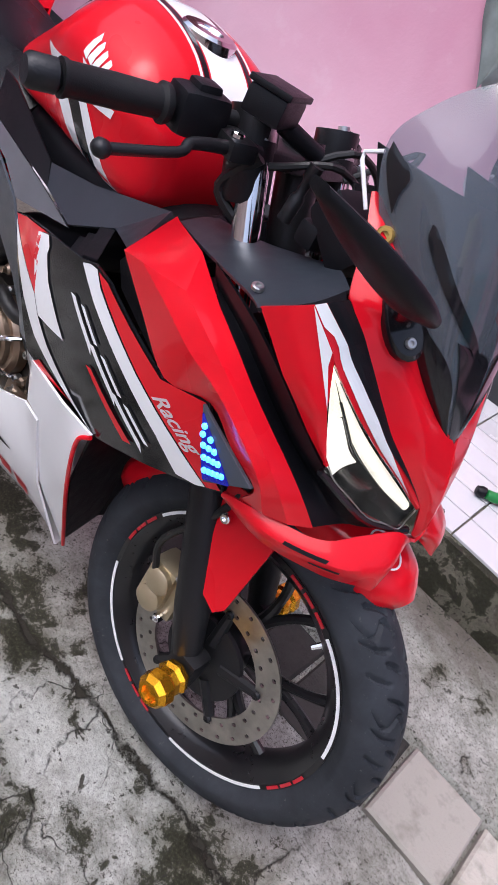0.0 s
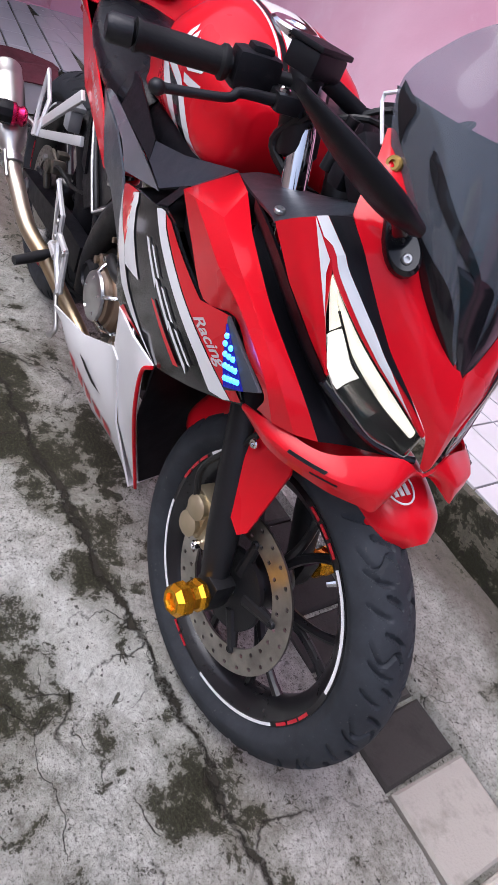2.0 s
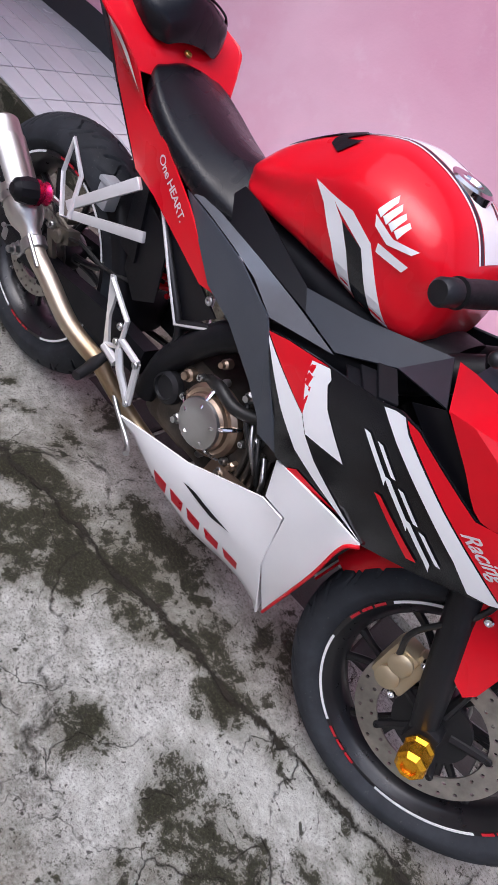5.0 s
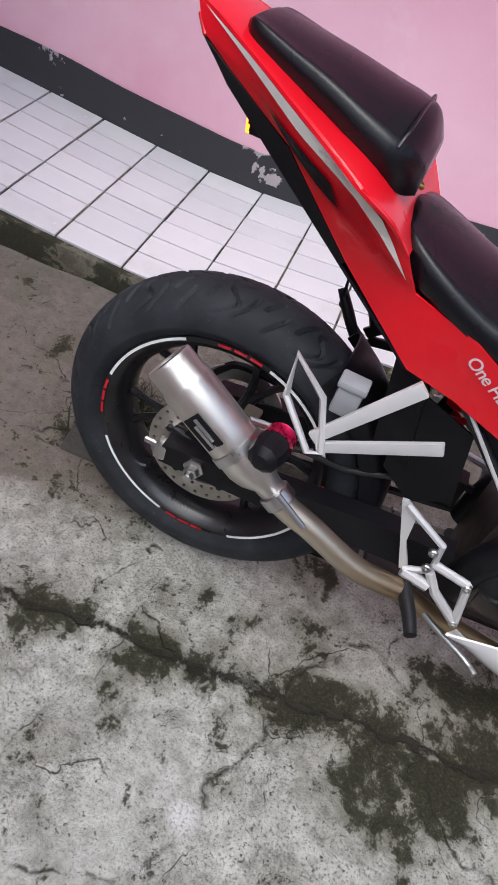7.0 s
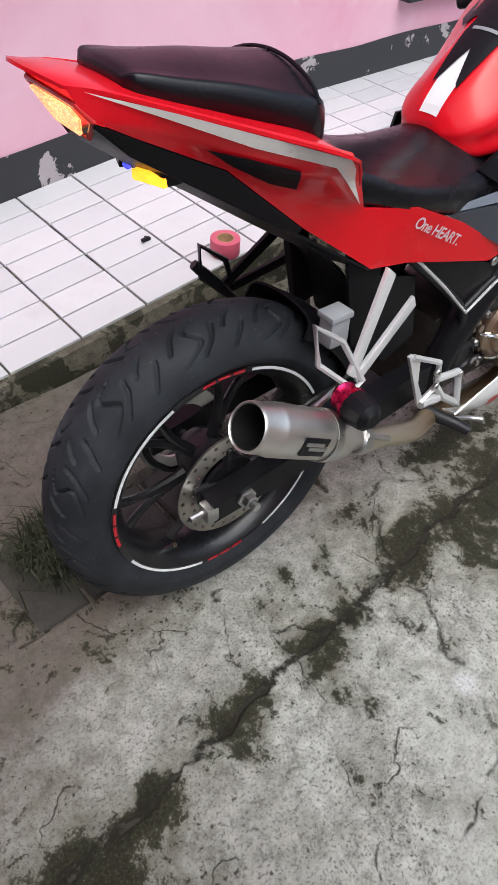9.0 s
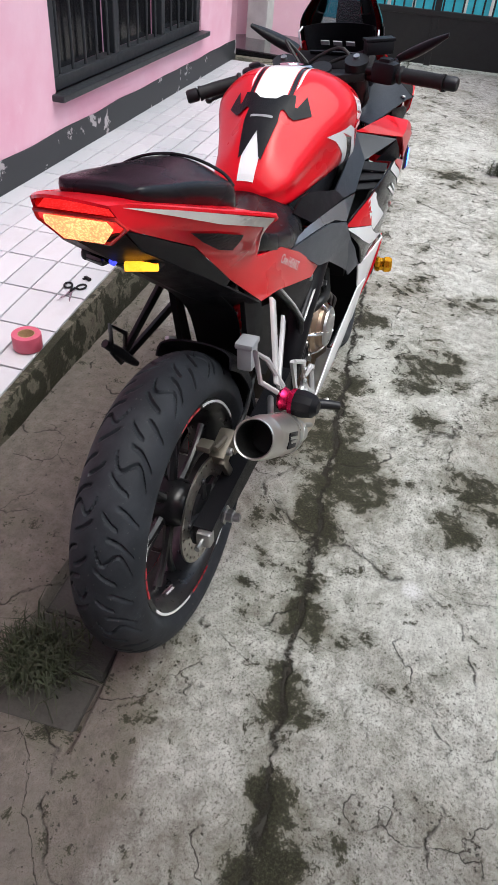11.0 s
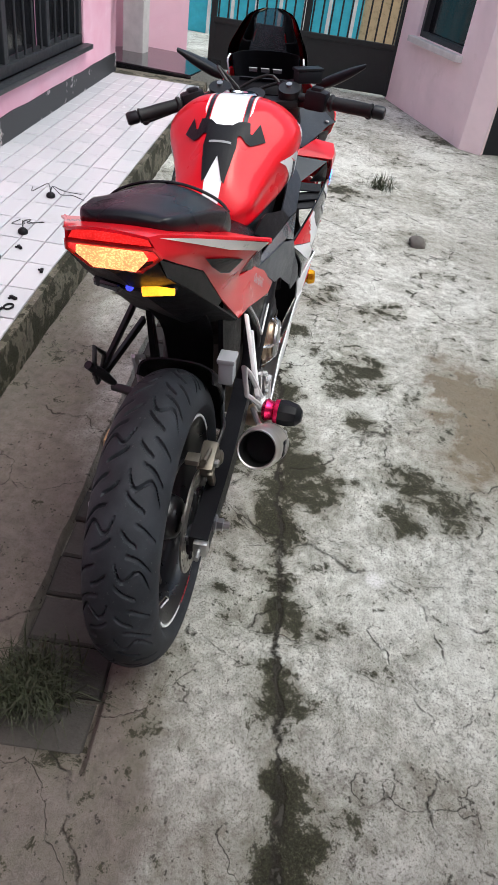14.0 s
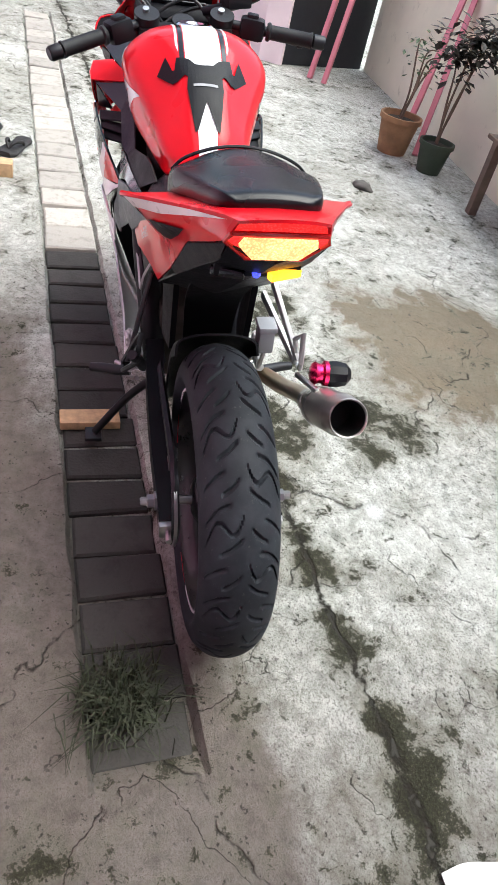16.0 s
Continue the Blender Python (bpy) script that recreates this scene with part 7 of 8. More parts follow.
for k in range(5):
    a = radians(72 * k + 30)
    d = V((math.cos(a), 0, math.sin(a)))
    part("cover_rib", tube([cc + d * 0.034 + V((0, -0.052, 0)), cc + d * 0.062 + V((0, -0.034, 0)), cc + d * 0.078 + V((0, -0.012, 0))], [0.0035, 0.005, 0.0035], 8, 3), CHROME, CC, "bright raised rib", 40)
for k, (x, z, r) in enumerate(((0.56, 0.43, 0.014), (0.585, 0.335, 0.012), (0.73, 0.33, 0.012), (0.745, 0.36, 0.01), (0.76, 0.44, 0.012), (0.7, 0.5, 0.012), (0.62, 0.51, 0.01))):
    part("engine_stud", lathe([(r, 0), (r, 0.016), (r * 0.6, 0.02), (r * 0.6, 0.028), (0, 0.028)], (x, -0.098, z), (0, -1, 0), 6 if k % 2 else 16), STEEL if k % 3 else BRONZE, ENG, "", 30)
part("pump_cover", lathe([(0.038, 0), (0.036, 0.014), (0.026, 0.02), (0.024, 0.014), (0, 0.013)], (0.53, -0.105, 0.372), (0, -1, 0), 28), DARK_METAL, ENG, "dark round sprocket cover", 30)
part("crankcase_lower", facets([V((0.7, -0.11, 0.34)), V((0.8, -0.125, 0.36)), V((0.84, -0.12, 0.3)), V((0.78, -0.12, 0.25)), V((0.69, -0.11, 0.27)), V((0.76, -0.135, 0.31))], [(0, 1, 5), (1, 2, 5), (2, 3, 5), (3, 4, 5), (4, 0, 5)], 0.01, 0.003), BRONZE, ENG, "bronze ribbed lower casing", 30)
for k in range(4):
    part("coolant_pipe", tube([(0.7 + 0.03 * k, -0.11, 0.49 - 0.02 * k), (0.73 + 0.03 * k, -0.125, 0.46 - 0.02 * k), (0.78 + 0.015 * k, -0.118, 0.41 - 0.015 * k)], 0.0055, 8), STEEL if k % 2 else HOSE, ENG, "", 50)
for k in range(8):
    a = radians(45 * k + 10)
    part("bolt", bolt(cc + V((0.083 * math.cos(a), -0.0, 0.083 * math.sin(a))), (0, -1, 0), 0.008, 0.014), STEEL, ENG)
part("oil_cap", lathe([(0.018, 0), (0.018, 0.016), (0.01, 0.02), (0, 0.02)], (0.595, -0.1, 0.38), (0, -1, 0), 16), DARK_METAL, ENG, "", 30)
for k in range(5):
    part("crankcase_rib", tube([(0.75 + 0.018 * k, -0.1, 0.31), (0.76 + 0.018 * k, -0.108, 0.36), (0.745 + 0.018 * k, -0.1, 0.43)], 0.006, 8), ENGINE, ENG, "", 40)
part("water_hose", tube([(0.6, -0.1, 0.45), (0.64, -0.125, 0.475), (0.7, -0.125, 0.47), (0.78, -0.1, 0.5)], 0.013, 10), HOSE, ENG, "", 50)
part("exhaust_header", tube([(0.84, -0.03, 0.44), (0.92, -0.04, 0.4), (0.93, -0.05, 0.27), (0.86, -0.06, 0.2), (0.7, -0.08, 0.185), (0.52, -0.1, 0.22), (0.44, -0.135, 0.27), (0.386, -0.168, 0.32)], 0.018, 14), EXHAUST, BIKE, "", 60)
part("radiator", box((0.93, 0, 0.5), (0.03, 0.24, 0.17), 0.006, Matrix.Rotation(radians(-15), 4, "Y")), DARK_METAL, BIKE, "", 40)
# swingarm, axle, chain, shock
for s in (-1, 1):
    arm = sheet([[(x, s * (y + dy * 0.02), z + dz * h) for dy, dz in ((-1, -1), (-1, 1), (1, 1), (1, -1))] for x, y, z, h in ((0.44, 0.095, 0.355, 0.032), (0.3, 0.102, 0.35, 0.034), (0.12, 0.104, 0.33, 0.028), (-0.03, 0.1, 0.312, 0.022), (-0.08, 0.1, 0.308, 0.02))], 4, 1, True, True)
    SW = part("swingarm", arm, BLACK, BIKE, "matt black box-section swingarm", 40)
    part("axle_nut", lathe([(0.02, 0), (0.02, 0.004), (0.014, 0.006), (0.014, 0.018), (0.008, 0.02), (0.008, 0.032), (0, 0.032)], (-0.014, s * 0.12, 0.311), (0, s, 0), 6), STEEL, SW, "steel axle nut")
    part("chain_adjuster", box((-0.082, s * 0.106, 0.308), (0.024, 0.03, 0.034), 0.005), STEEL, SW, "silver chain adjuster block", 40)
    part("adjuster_bolt", tube([(-0.09, s * 0.104, 0.308), (-0.118, s * 0.104, 0.308)], 0.006, 8, 1), STEEL, SW)
part("rear_axle", tube([REAR + V((0, -0.15, 0)), REAR + V((0, 0.15, 0))], 0.009, 10, 1), STEEL, BIKE)
RC = part("rear_caliper", join(box((0.072, -0.085, 0.41), (0.075, 0.036, 0.036), 0.009, Matrix.Rotation(radians(-20), 4, "Y")), box((0.055, -0.096, 0.375), (0.02, 0.014, 0.07), 0.005, Matrix.Rotation(radians(-30), 4, "Y")),
                               lathe([(0.016, 0), (0.017, 0.008), (0.011, 0.013), (0, 0.013)], (0.08, -0.102, 0.412), (0, -1, 0), 18), tube([(0.03, -0.085, 0.435), (0.1, -0.088, 0.425)], 0.006, 8, 1), box((0.04, -0.06, 0.43), (0.03, 0.03, 0.014), 0.004)), DARK_BRONZE, BIKE, "dark bronze rear brake caliper", 40)
part("bolt", bolt((0.05, -0.103, 0.42), (0, -1, 0), 0.009, 0.01), STEEL, RC)
part("caliper_hose", tube([(0.1, -0.095, 0.42), (0.15, -0.1, 0.44), (0.22, -0.085, 0.43), (0.3, -0.07, 0.45)], 0.005, 8), HOSE, RC)
part("sprocket", lathe([(0.06, -0.003), (0.092, -0.003), (0.092, 0.003), (0.06, 0.003)], REAR + V((0, 0.09, 0)), (0, 1, 0), 40, True), STEEL, BIKE, "", 30)
chain = tube([(0.0, 0.09, 0.403), (0.25, 0.09, 0.385), (0.46, 0.09, 0.37), (0.495, 0.09, 0.345), (0.46, 0.09, 0.315), (0.25, 0.09, 0.27), (0.0, 0.09, 0.219), (-0.065, 0.09, 0.246), (-0.092, 0.09, 0.311), (-0.065, 0.09, 0.376)], 0.0085, 6, 6, True)
part("chain", chain, DARK_METAL, BIKE, "drive chain", 30)
part("rear_hugger", sheet([[(REAR.x + r * math.cos(radians(a)), y, REAR.z + r * math.sin(radians(a))) for y, r in ((-0.082, 0.285), (-0.076, 0.312), (-0.045, 0.325), (0, 0.328), (0.045, 0.325), (0.076, 0.312), (0.082, 0.285))] for a in (2, 15, 30, 45, 60)], 4, 3, thick=0.004), BLACK, BIKE, "matt black rear hugger", 50)
coil = [(0.315 + 0.022 * math.cos(a) + 0.004 * a / 6.28, 0.022 * math.sin(a), 0.44 + 0.026 * a / 6.28) for a in np.arange(0, 6.28 * 6.2, 0.5)]
part("shock_spring", tube(coil, 0.0065, 8, 2), RED, BIKE, "red shock absorber spring", 60)
part("shock_body", tube([(0.29, 0, 0.40), (0.33, 0, 0.64)], 0.014, 12, 1), DARK_METAL, BIKE)
for s in (-1, 1):
    part("tail_stay", facets([V((0.2, s * 0.07, 0.72)), V((0.26, s * 0.085, 0.68)), V((0.3, s * 0.08, 0.5)), V((0.24, s * 0.07, 0.5))], [(0, 1, 2, 3)], 0.012, 0.003), BLACK, BIKE, "", 40)
# added black sheet, keeps the red spring from showing
part("shock_cover", facets([V((0.25, -0.082, 0.63)), V((0.36, -0.09, 0.6)), V((0.39, -0.088, 0.47)), V((0.33, -0.082, 0.43)), V((0.27, -0.078, 0.47))], [(0, 1, 2, 3, 4)], 0.004, 0.0), BLACK, BIKE, "matt black sheet added to hide the shock", 40)
# rear brake reservoir
part("rear_reservoir", join(box((0.172, -0.1, 0.57), (0.04, 0.032, 0.05), 0.006), box((0.172, -0.1, 0.6), (0.046, 0.038, 0.012), 0.004)), BAR_GREY, BIKE, "grey rear brake fluid cup", 40)
# pillion hangers and rider footrests
for s in (-1, 1):
    def M(*p):
        return [V((x, s * y, z)) for x, y, z in p]
    A, B, C, D = M((0.262, 0.116, 0.655), (0.328, 0.12, 0.58), (0.15, 0.165, 0.53), (0.09, 0.15, 0.63))
    sd = V((0, s * 0.009, 0))
    q1, q2 = V((0.0083, 0, -0.0072)), V((0.0042, 0, -0.0102))
    hang = join(slab([A - q1 * 1.15, A + q1 * 1.15, C + q1 * 0.9, C - q1 * 0.9], sd, 0.002), slab([B - q2 * 1.0, B + q2 * 1.0, C + q2 * 0.6 + V((0.012, 0, -0.014)), C - q2 + V((0.012, 0, -0.014))], sd, 0.002))
    # left hanger and bracket take dark metal, to paint in their shade
    HG = part("pillion_hanger", hang, SILVER if s < 0 else DARK_METAL, BIKE, "silver pillion footrest hanger" if s < 0 else "silver pillion footrest hanger darkened for its shaded side", 50)
    loop = M((0.083, 0.148, 0.637), (0.14, 0.152, 0.59), (0.172, 0.176, 0.515), (0.152, 0.178, 0.508), (0.09, 0.156, 0.57))
    part("peg_plate", tube(loop, 0.0055, 6, 1, True), SILVER if s < 0 else DARK_METAL, HG, "open cast footrest bracket", 40)
    if s > 0:
        part("pillion_peg", tube(M((0.15, 0.14, 0.515), (0.135, 0.142, 0.53), (0.11, 0.15, 0.56), (0.08, 0.164, 0.595)), [0.007, 0.009, 0.011, 0.009], 10), DARK_METAL, HG, "", 50)
    hl_ = join(facets(M((0.312, 0.154, 0.484), (0.322, 0.154, 0.486), (0.345, 0.154, 0.462), (0.352, 0.155, 0.41), (0.378, 0.155, 0.36), (0.366, 0.155, 0.352)), [(0, 1, 2, 3, 4, 5)], 0.007, 0.002),
               tube(M((0.322, 0.154, 0.482), (0.402, 0.155, 0.437), (0.41, 0.155, 0.378), (0.372, 0.155, 0.355)), 0.006, 6, 1),
               tube(M((0.405, 0.155, 0.395), (0.47, 0.156, 0.386)), 0.0075, 8, 1), tube(M((0.41, 0.155, 0.375), (0.435, 0.156, 0.34), (0.492, 0.157, 0.296)), 0.0085, 8, 1), tube(M((0.47, 0.156, 0.386), (0.492, 0.157, 0.296)), 0.0075, 8, 1), tube(M((0.372, 0.155, 0.352), (0.42, 0.156, 0.345)), 0.011, 8, 1))
    HL = part("heel_plate", hl_, SILVER, BIKE, "silver rear-set heel plate", 40)
    for x, z in ((0.47, 0.383), (0.49, 0.297), (0.395, 0.42), (0.4, 0.385)):
        part("bolt", bolt((x, s * 0.158, z), (0, s, 0), 0.008, 0.007), STEEL, HL)
    part("foot_peg", tube(M((0.385, 0.155, 0.335), (0.395, 0.185, 0.33), (0.408, 0.215, 0.327), (0.418, 0.246, 0.323)), [0.011, 0.013, 0.012, 0.0105], 10), DARK_METAL, HL, "worn alloy footrest", 50)
    part("foot_pedal", tube(M((0.39, 0.14, 0.31), (0.46, 0.15, 0.265), (0.54, 0.165, 0.235), (0.565, 0.185, 0.232)), [0.006, 0.0055, 0.005, 0.007], 8), STEEL, HL, "", 50)
# crimson crash slider by the silencer
c0 = V((0.112, -0.186, 0.528))
dirp = V((-0.12, -1, 0.02)).normalized()
SL = part("crash_slider", lathe([(0.012, 0), (0.02, 0.004), (0.024, 0.01), (0.02, 0.018), (0.02, 0.024), (0.026, 0.028), (0.026, 0.036)], c0, dirp, 20), MAGENTA, BIKE, "crimson anodised crash slider", 35)
part("slider_cap", lathe([(0.026, 0), (0.0275, 0.016), (0.023, 0.036), (0.012, 0.046), (0, 0.047)], c0 + dirp * 0.036, dirp, 10), BLACK, SL, "black slider nose", 30)
# silencer and link pipe
m0, m1 = V((-0.078, -0.203, 0.57)), V((0.1, -0.21, 0.458))
dm = (m0 - m1).normalized()
L = (m0 - m1).length
prof = [(0.019, -0.052), (0.022, -0.02), (0.034, 0.0), (0.0392, 0.02), (0.04, L - 0.044), (0.0392, L - 0.038), (0.037, L - 0.034), (0.0368, L - 0.004), (0.036, L), (0.0345, L + 0.002), (0.0325, L)]
MU = part("silencer", lathe(prof + [(0.032, L - 0.09)], m1, dm, 40), TITAN, BIKE, "short brushed steel silencer", 35)
part("bore", lathe([(0.0318, L - 0.002), (0.0312, L - 0.085), (0, L - 0.085)], m1, dm, 32, mouth=True), HOSE, MU, "black inside of the outlet")
bag = m1 + dm * 0.105 + V((0, -0.0402, 0))
part("badge", box(bag + V((0.0, 0.0015, 0)), (0.058, 0.003, 0.03), 0.006, Matrix.Rotation(-math.atan2(dm.z, dm.x), 4, "Y")), BLACK, MU, "black badge outline", 30)
for k in range(2):
    part("badge_bar", box(bag + dm * 0.0 + V((0.004 * k, -0.0012, 0.006 - 0.011 * k)), (0.042, 0.002, 0.006), 0.001, Matrix.Rotation(-math.atan2(dm.z, dm.x), 4, "Y")), STEEL, MU, "grey bar in place of lettering")
part("link_pipe", tube([m1 + dm * -0.045, m1 + dm * -0.075, V((0.21, -0.208, 0.398)), V((0.3, -0.196, 0.35)), V((0.386, -0.17, 0.322))], [0.0215, 0.0205, 0.02, 0.02, 0.0195], 20), EXHAUST, BIKE, "heat-tinted link pipe", 60)
part("pipe_clamp", lathe([(0.024, -0.012), (0.026, -0.01), (0.026, 0.01), (0.024, 0.012)], m1 - dm * 0.05, dm, 24), STEEL, MU, "", 35)
part("pipe_spring", tube([m1 - dm * 0.03 + V((0.016, -0.02, 0.012)), m1 - dm * 0.1 + V((0.012, -0.018, 0.012))], 0.005, 8, 3), STEEL, MU)
part("muffler_strap", lathe([(0.0408, -0.008), (0.0418, -0.008), (0.0418, 0.008), (0.0408, 0.008)], m1 + dm * 0.05, dm, 36, True), STEEL, MU, "", 35)
part("muffler_stay", tube([m1 + dm * 0.05 + V((0, 0.02, 0.04)), V((0.125, -0.165, 0.515))], 0.006, 8, 1), STEEL, MU)
# side stand on the far side
part("side_stand", join(tube([(0.47, 0.09, 0.25), (0.5, 0.16, 0.16), (0.5, 0.245, 0.045)], 0.011, 10), box((0.5, 0.25, 0.035), (0.05, 0.045, 0.012), 0.004)), DARK_METAL, BIKE, "black side stand", 40)
# filler behind the panels, so that no daylight shows through
part("airbox", sheet([ring(0.5, 0.72, 0.075, 0.05, 0.05), ring(0.6, 0.72, 0.1, 0.06, 0.06), ring(0.8, 0.73, 0.1, 0.06, 0.06), ring(0.93, 0.76, 0.085, 0.045, 0.05)], 3, 2, True, True), BLACK, BIKE, "black airbox under the tank", 50)
part("inner_fender", sheet([[(0.03, -0.06, 0.81), (0.03, 0, 0.82), (0.03, 0.06, 0.81)], [(0.13, -0.06, 0.72), (0.13, 0, 0.73), (0.13, 0.06, 0.72)], [(0.235, -0.055, 0.62), (0.235, 0, 0.62), (0.235, 0.055, 0.62)], [(0.275, -0.05, 0.5), (0.275, 0, 0.5), (0.275, 0.05, 0.5)]], 4, 3, thick=0.004), BLACK, BIKE, "black inner mudguard", 50)

# the front body stands a little wider and further ahead than the panels above
def soft_step(v):
    v = min(1.0, max(0.0, v))
    return v * v * (3 - 2 * v)


FRONT_BODY = ("screen_base", "windscreen", "instrument_pod", "chin_cowl")
for body in [c for c in BIKE.children if c.name.split(".")[0] in FRONT_BODY]:
    for ob in [body, *body.children_recursive]:
        for v in ob.data.vertices:
            k = soft_step((v.co.x - 0.85) / 0.2)
            wide = min(1.0, abs(v.co.y) / 0.1)
            v.co.x += 0.02 * k * min(1.0, max(wide, (v.co.z - 0.66) / 0.12))
            v.co.y += math.copysign(0.018 * k * wide, v.co.y)
            v.co.z -= 0.004 * k

# ---- loose things on the terrace and in the yard ----
def ter_at(x, y):
    p = TER.inverted() @ V((x, y, 0))
    return ter_z(p.x) + 0.001


def spot(x, y, turn=0.0, z=None):
    return pose(x, y, ter_at(x, y) if z is None else z, 0, 0, turn)


def screwdriver(m):
    t = thing("screwdriver", "screwdriver with a green and black handle on the tiles", "tool", m)
    part("handle", lathe([(0.006, 0), (0.014, 0.006), (0.016, 0.03), (0.0135, 0.055), (0.0155, 0.08), (0.012, 0.098), (0.008, 0.104)], (0, 0, 0.017), (1, 0, 0), 10), GREEN_PLASTIC, t, "translucent green handle", 40)
    part("grip_end", lathe([(0.016, 0), (0.0165, 0.012), (0.012, 0.024), (0, 0.026)], (0.0, 0, 0.017), (-1, 0, 0), 12), BLACK, t, "", 40)
    part("shaft", tube([(0.104, 0, 0.017), (0.2, 0, 0.012)], [0.003, 0.0028], 8, 1), BLADE, t, "steel shaft")


def scissors(m):
    t = thing("scissors", "open scissors with black ring handles on the tiles", "scissors", m)
    for k, a in ((1, 16), (-1, -16)):
        r = Matrix.Rotation(radians(a), 4, "Z")
        b = slab([V((0, -0.005, 0.004)), V((0.075, -0.001, 0.004)), V((0.075, 0.001, 0.004)), V((0, 0.006, 0.004))], (0, 0, 0.002))
        b.transform(r)
        part("blade", b, BLADE, t, "steel blade")
        h = tube([(-0.02 + 0.0 + 0.02 * math.cos(q) - 0.022, 0.013 * k * -1 + 0.014 * math.sin(q), 0.006) for q in np.linspace(0, 6.28, 13)[:-1]], 0.0035, 8, 2, True)
        h.transform(r)
        part("handle", join(h, tube([(0, 0, 0.006), (-0.024, -0.006 * k, 0.006)], 0.004, 8, 1)), BLACK, t, "", 50)


def tape_roll(m):
    t = thing("tape_roll", "roll of pink adhesive tape lying on the tiles", "tape", m)
    part("tape", lathe([(0.026, 0.0), (0.044, 0.0), (0.045, 0.002), (0.045, 0.046), (0.044, 0.048), (0.026, 0.048)], (0, 0, 0), (0, 0, 1), 36, True), TAPE_PINK, t, "", 40)
    part("core", lathe([(0.0245, 0.0), (0.026, 0.0), (0.026, 0.048), (0.0245, 0.048)], (0, 0, 0), (0, 0, 1), 30, True), WOOD, t, "card core", 40)


def cabled_lamp(m, seed):
    """A small black lamp unit with a curl of thin cable standing up from it."""
    r = random.Random(seed)
    t = thing("indicator_unit", "small black lamp unit with curled thin wires on the tiles", "lamp", m, "loose lamp units")
    part("body", lathe([(0.018, 0), (0.021, 0.004), (0.02, 0.014), (0.012, 0.022), (0, 0.023)], (0, 0, 0), (0, 0, 1), 14), BLACK, t, "", 40)
    for k in range(3):
        a = r.uniform(0, 6.28)
        part("wire", tube([(0, 0, 0.018), (0.01 * math.cos(a), 0.01 * math.sin(a), 0.05), (0.05 * math.cos(a), 0.05 * math.sin(a), 0.045 - 0.012 * k), (0.1 * math.cos(a + 0.6), 0.1 * math.sin(a + 0.6), 0.006), (0.15 * math.cos(a + 0.2), 0.15 * math.sin(a + 0.2), 0.003)], 0.0018, 6), HOSE, t)


screwdriver(spot(1.20, 1.2, 40))
scissors(spot(0.86, 1.0, 195))
tape_roll(spot(0.53, 0.93, 0))
cabled_lamp(spot(1.93, 1.34), 1)
cabled_lamp(spot(1.48, 1.24), 2)
for x, y, a, k in ((1.19, 1.01, 20, 0), (0.96, 1.0, 70, 1), (0.36, 1.11, 10, 2), (1.34, 1.18, 50, 3)):
    b = thing("plastic_clip", "small black plastic clip lying on the tiles", "clip", spot(x, y, a), "loose clips")
    part("clip_body", join(box((0, 0, 0.005), (0.03, 0.012, 0.009), 0.002), box((0.008, 0.008, 0.004), (0.008, 0.014, 0.006), 0.002)), BLACK, b, "", 40)


def sandal(m, lab):
    t = thing("sandal", lab, "sandal", m, "sandals")
    prof = ((-0.125, 0.028), (-0.1, 0.038), (-0.04, 0.034), (0.03, 0.042), (0.09, 0.044), (0.125, 0.026))
    part("sole", sheet([[(x, y * w, z) for y, z in ((-1, 0.002), (-1, 0.02), (-0.5, 0.024), (0, 0.024), (0.5, 0.024), (1, 0.02), (1, 0.002))] for x, w in prof], 3, 2, True, True), SANDAL, t, "", 50)
    for s in (-1, 1):
        part("strap", tube([(0.075, 0, 0.024), (0.05, s * 0.02, 0.048), (0.0, s * 0.036, 0.04), (-0.02, s * 0.036, 0.02)], [0.005, 0.008, 0.008, 0.006], 8), SANDAL, t, "", 50)


sandal(spot(2.66, 1.03, 172, yard_z(2.6, -0.1)), "worn black foam sandal lying by the terrace edge")
sandal(spot(2.52, 0.88, 165, yard_z(2.5, -0.2)), "worn black foam sandal lying by the terrace edge")
sandal(spot(-1.16, 0.2, 75, 0.0), "worn black sandal lying by the tiled step")
sandal(spot(-1.2, 0.06, 80, 0.0), "worn black sandal lying by the tiled step")
blk = thing("wood_block", "sawn pale wooden block on the concrete", "wood block", spot(2.2, 0.93, 96, 0.0))
part("block_body", box((0, 0, 0.032), (0.17, 0.075, 0.06), 0.004), WOOD, blk, "", 40)
blk = thing("stand_board", "thin pine board under the side stand", "board", spot(0.56, 0.40, 98, -0.012))
part("board_body", box((0, 0, 0.014), (0.165, 0.06, 0.026), 0.002), WOOD, blk, "", 40)


def rock(m, sx, sy, sz, seed, lab):
    bm = bmesh.new()
    bmesh.ops.create_icosphere(bm, subdivisions=3, radius=1.0)
    for v in bm.verts:
        q = 1 + 0.28 * noise.noise(v.co * 1.4 + V((seed, 0, 0))) + 0.1 * noise.noise(v.co * 4 + V((0, seed, 0)))
        v.co = V((v.co.x * sx * q, v.co.y * sy * q, max(-0.2, v.co.z) * sz * q + sz * 0.2))
    t = thing("stone", lab, "stone", m)
    part("stone_body", bm, STONE, t, "", 60)


rock(spot(2.83, -0.40, 20, 0), 0.06, 0.045, 0.04, 1, "dark grey loose stone on the concrete")
rock(spot(2.74, -0.95, 50, 0), 0.06, 0.04, 0.035, 2, "grey broken stone on the concrete")


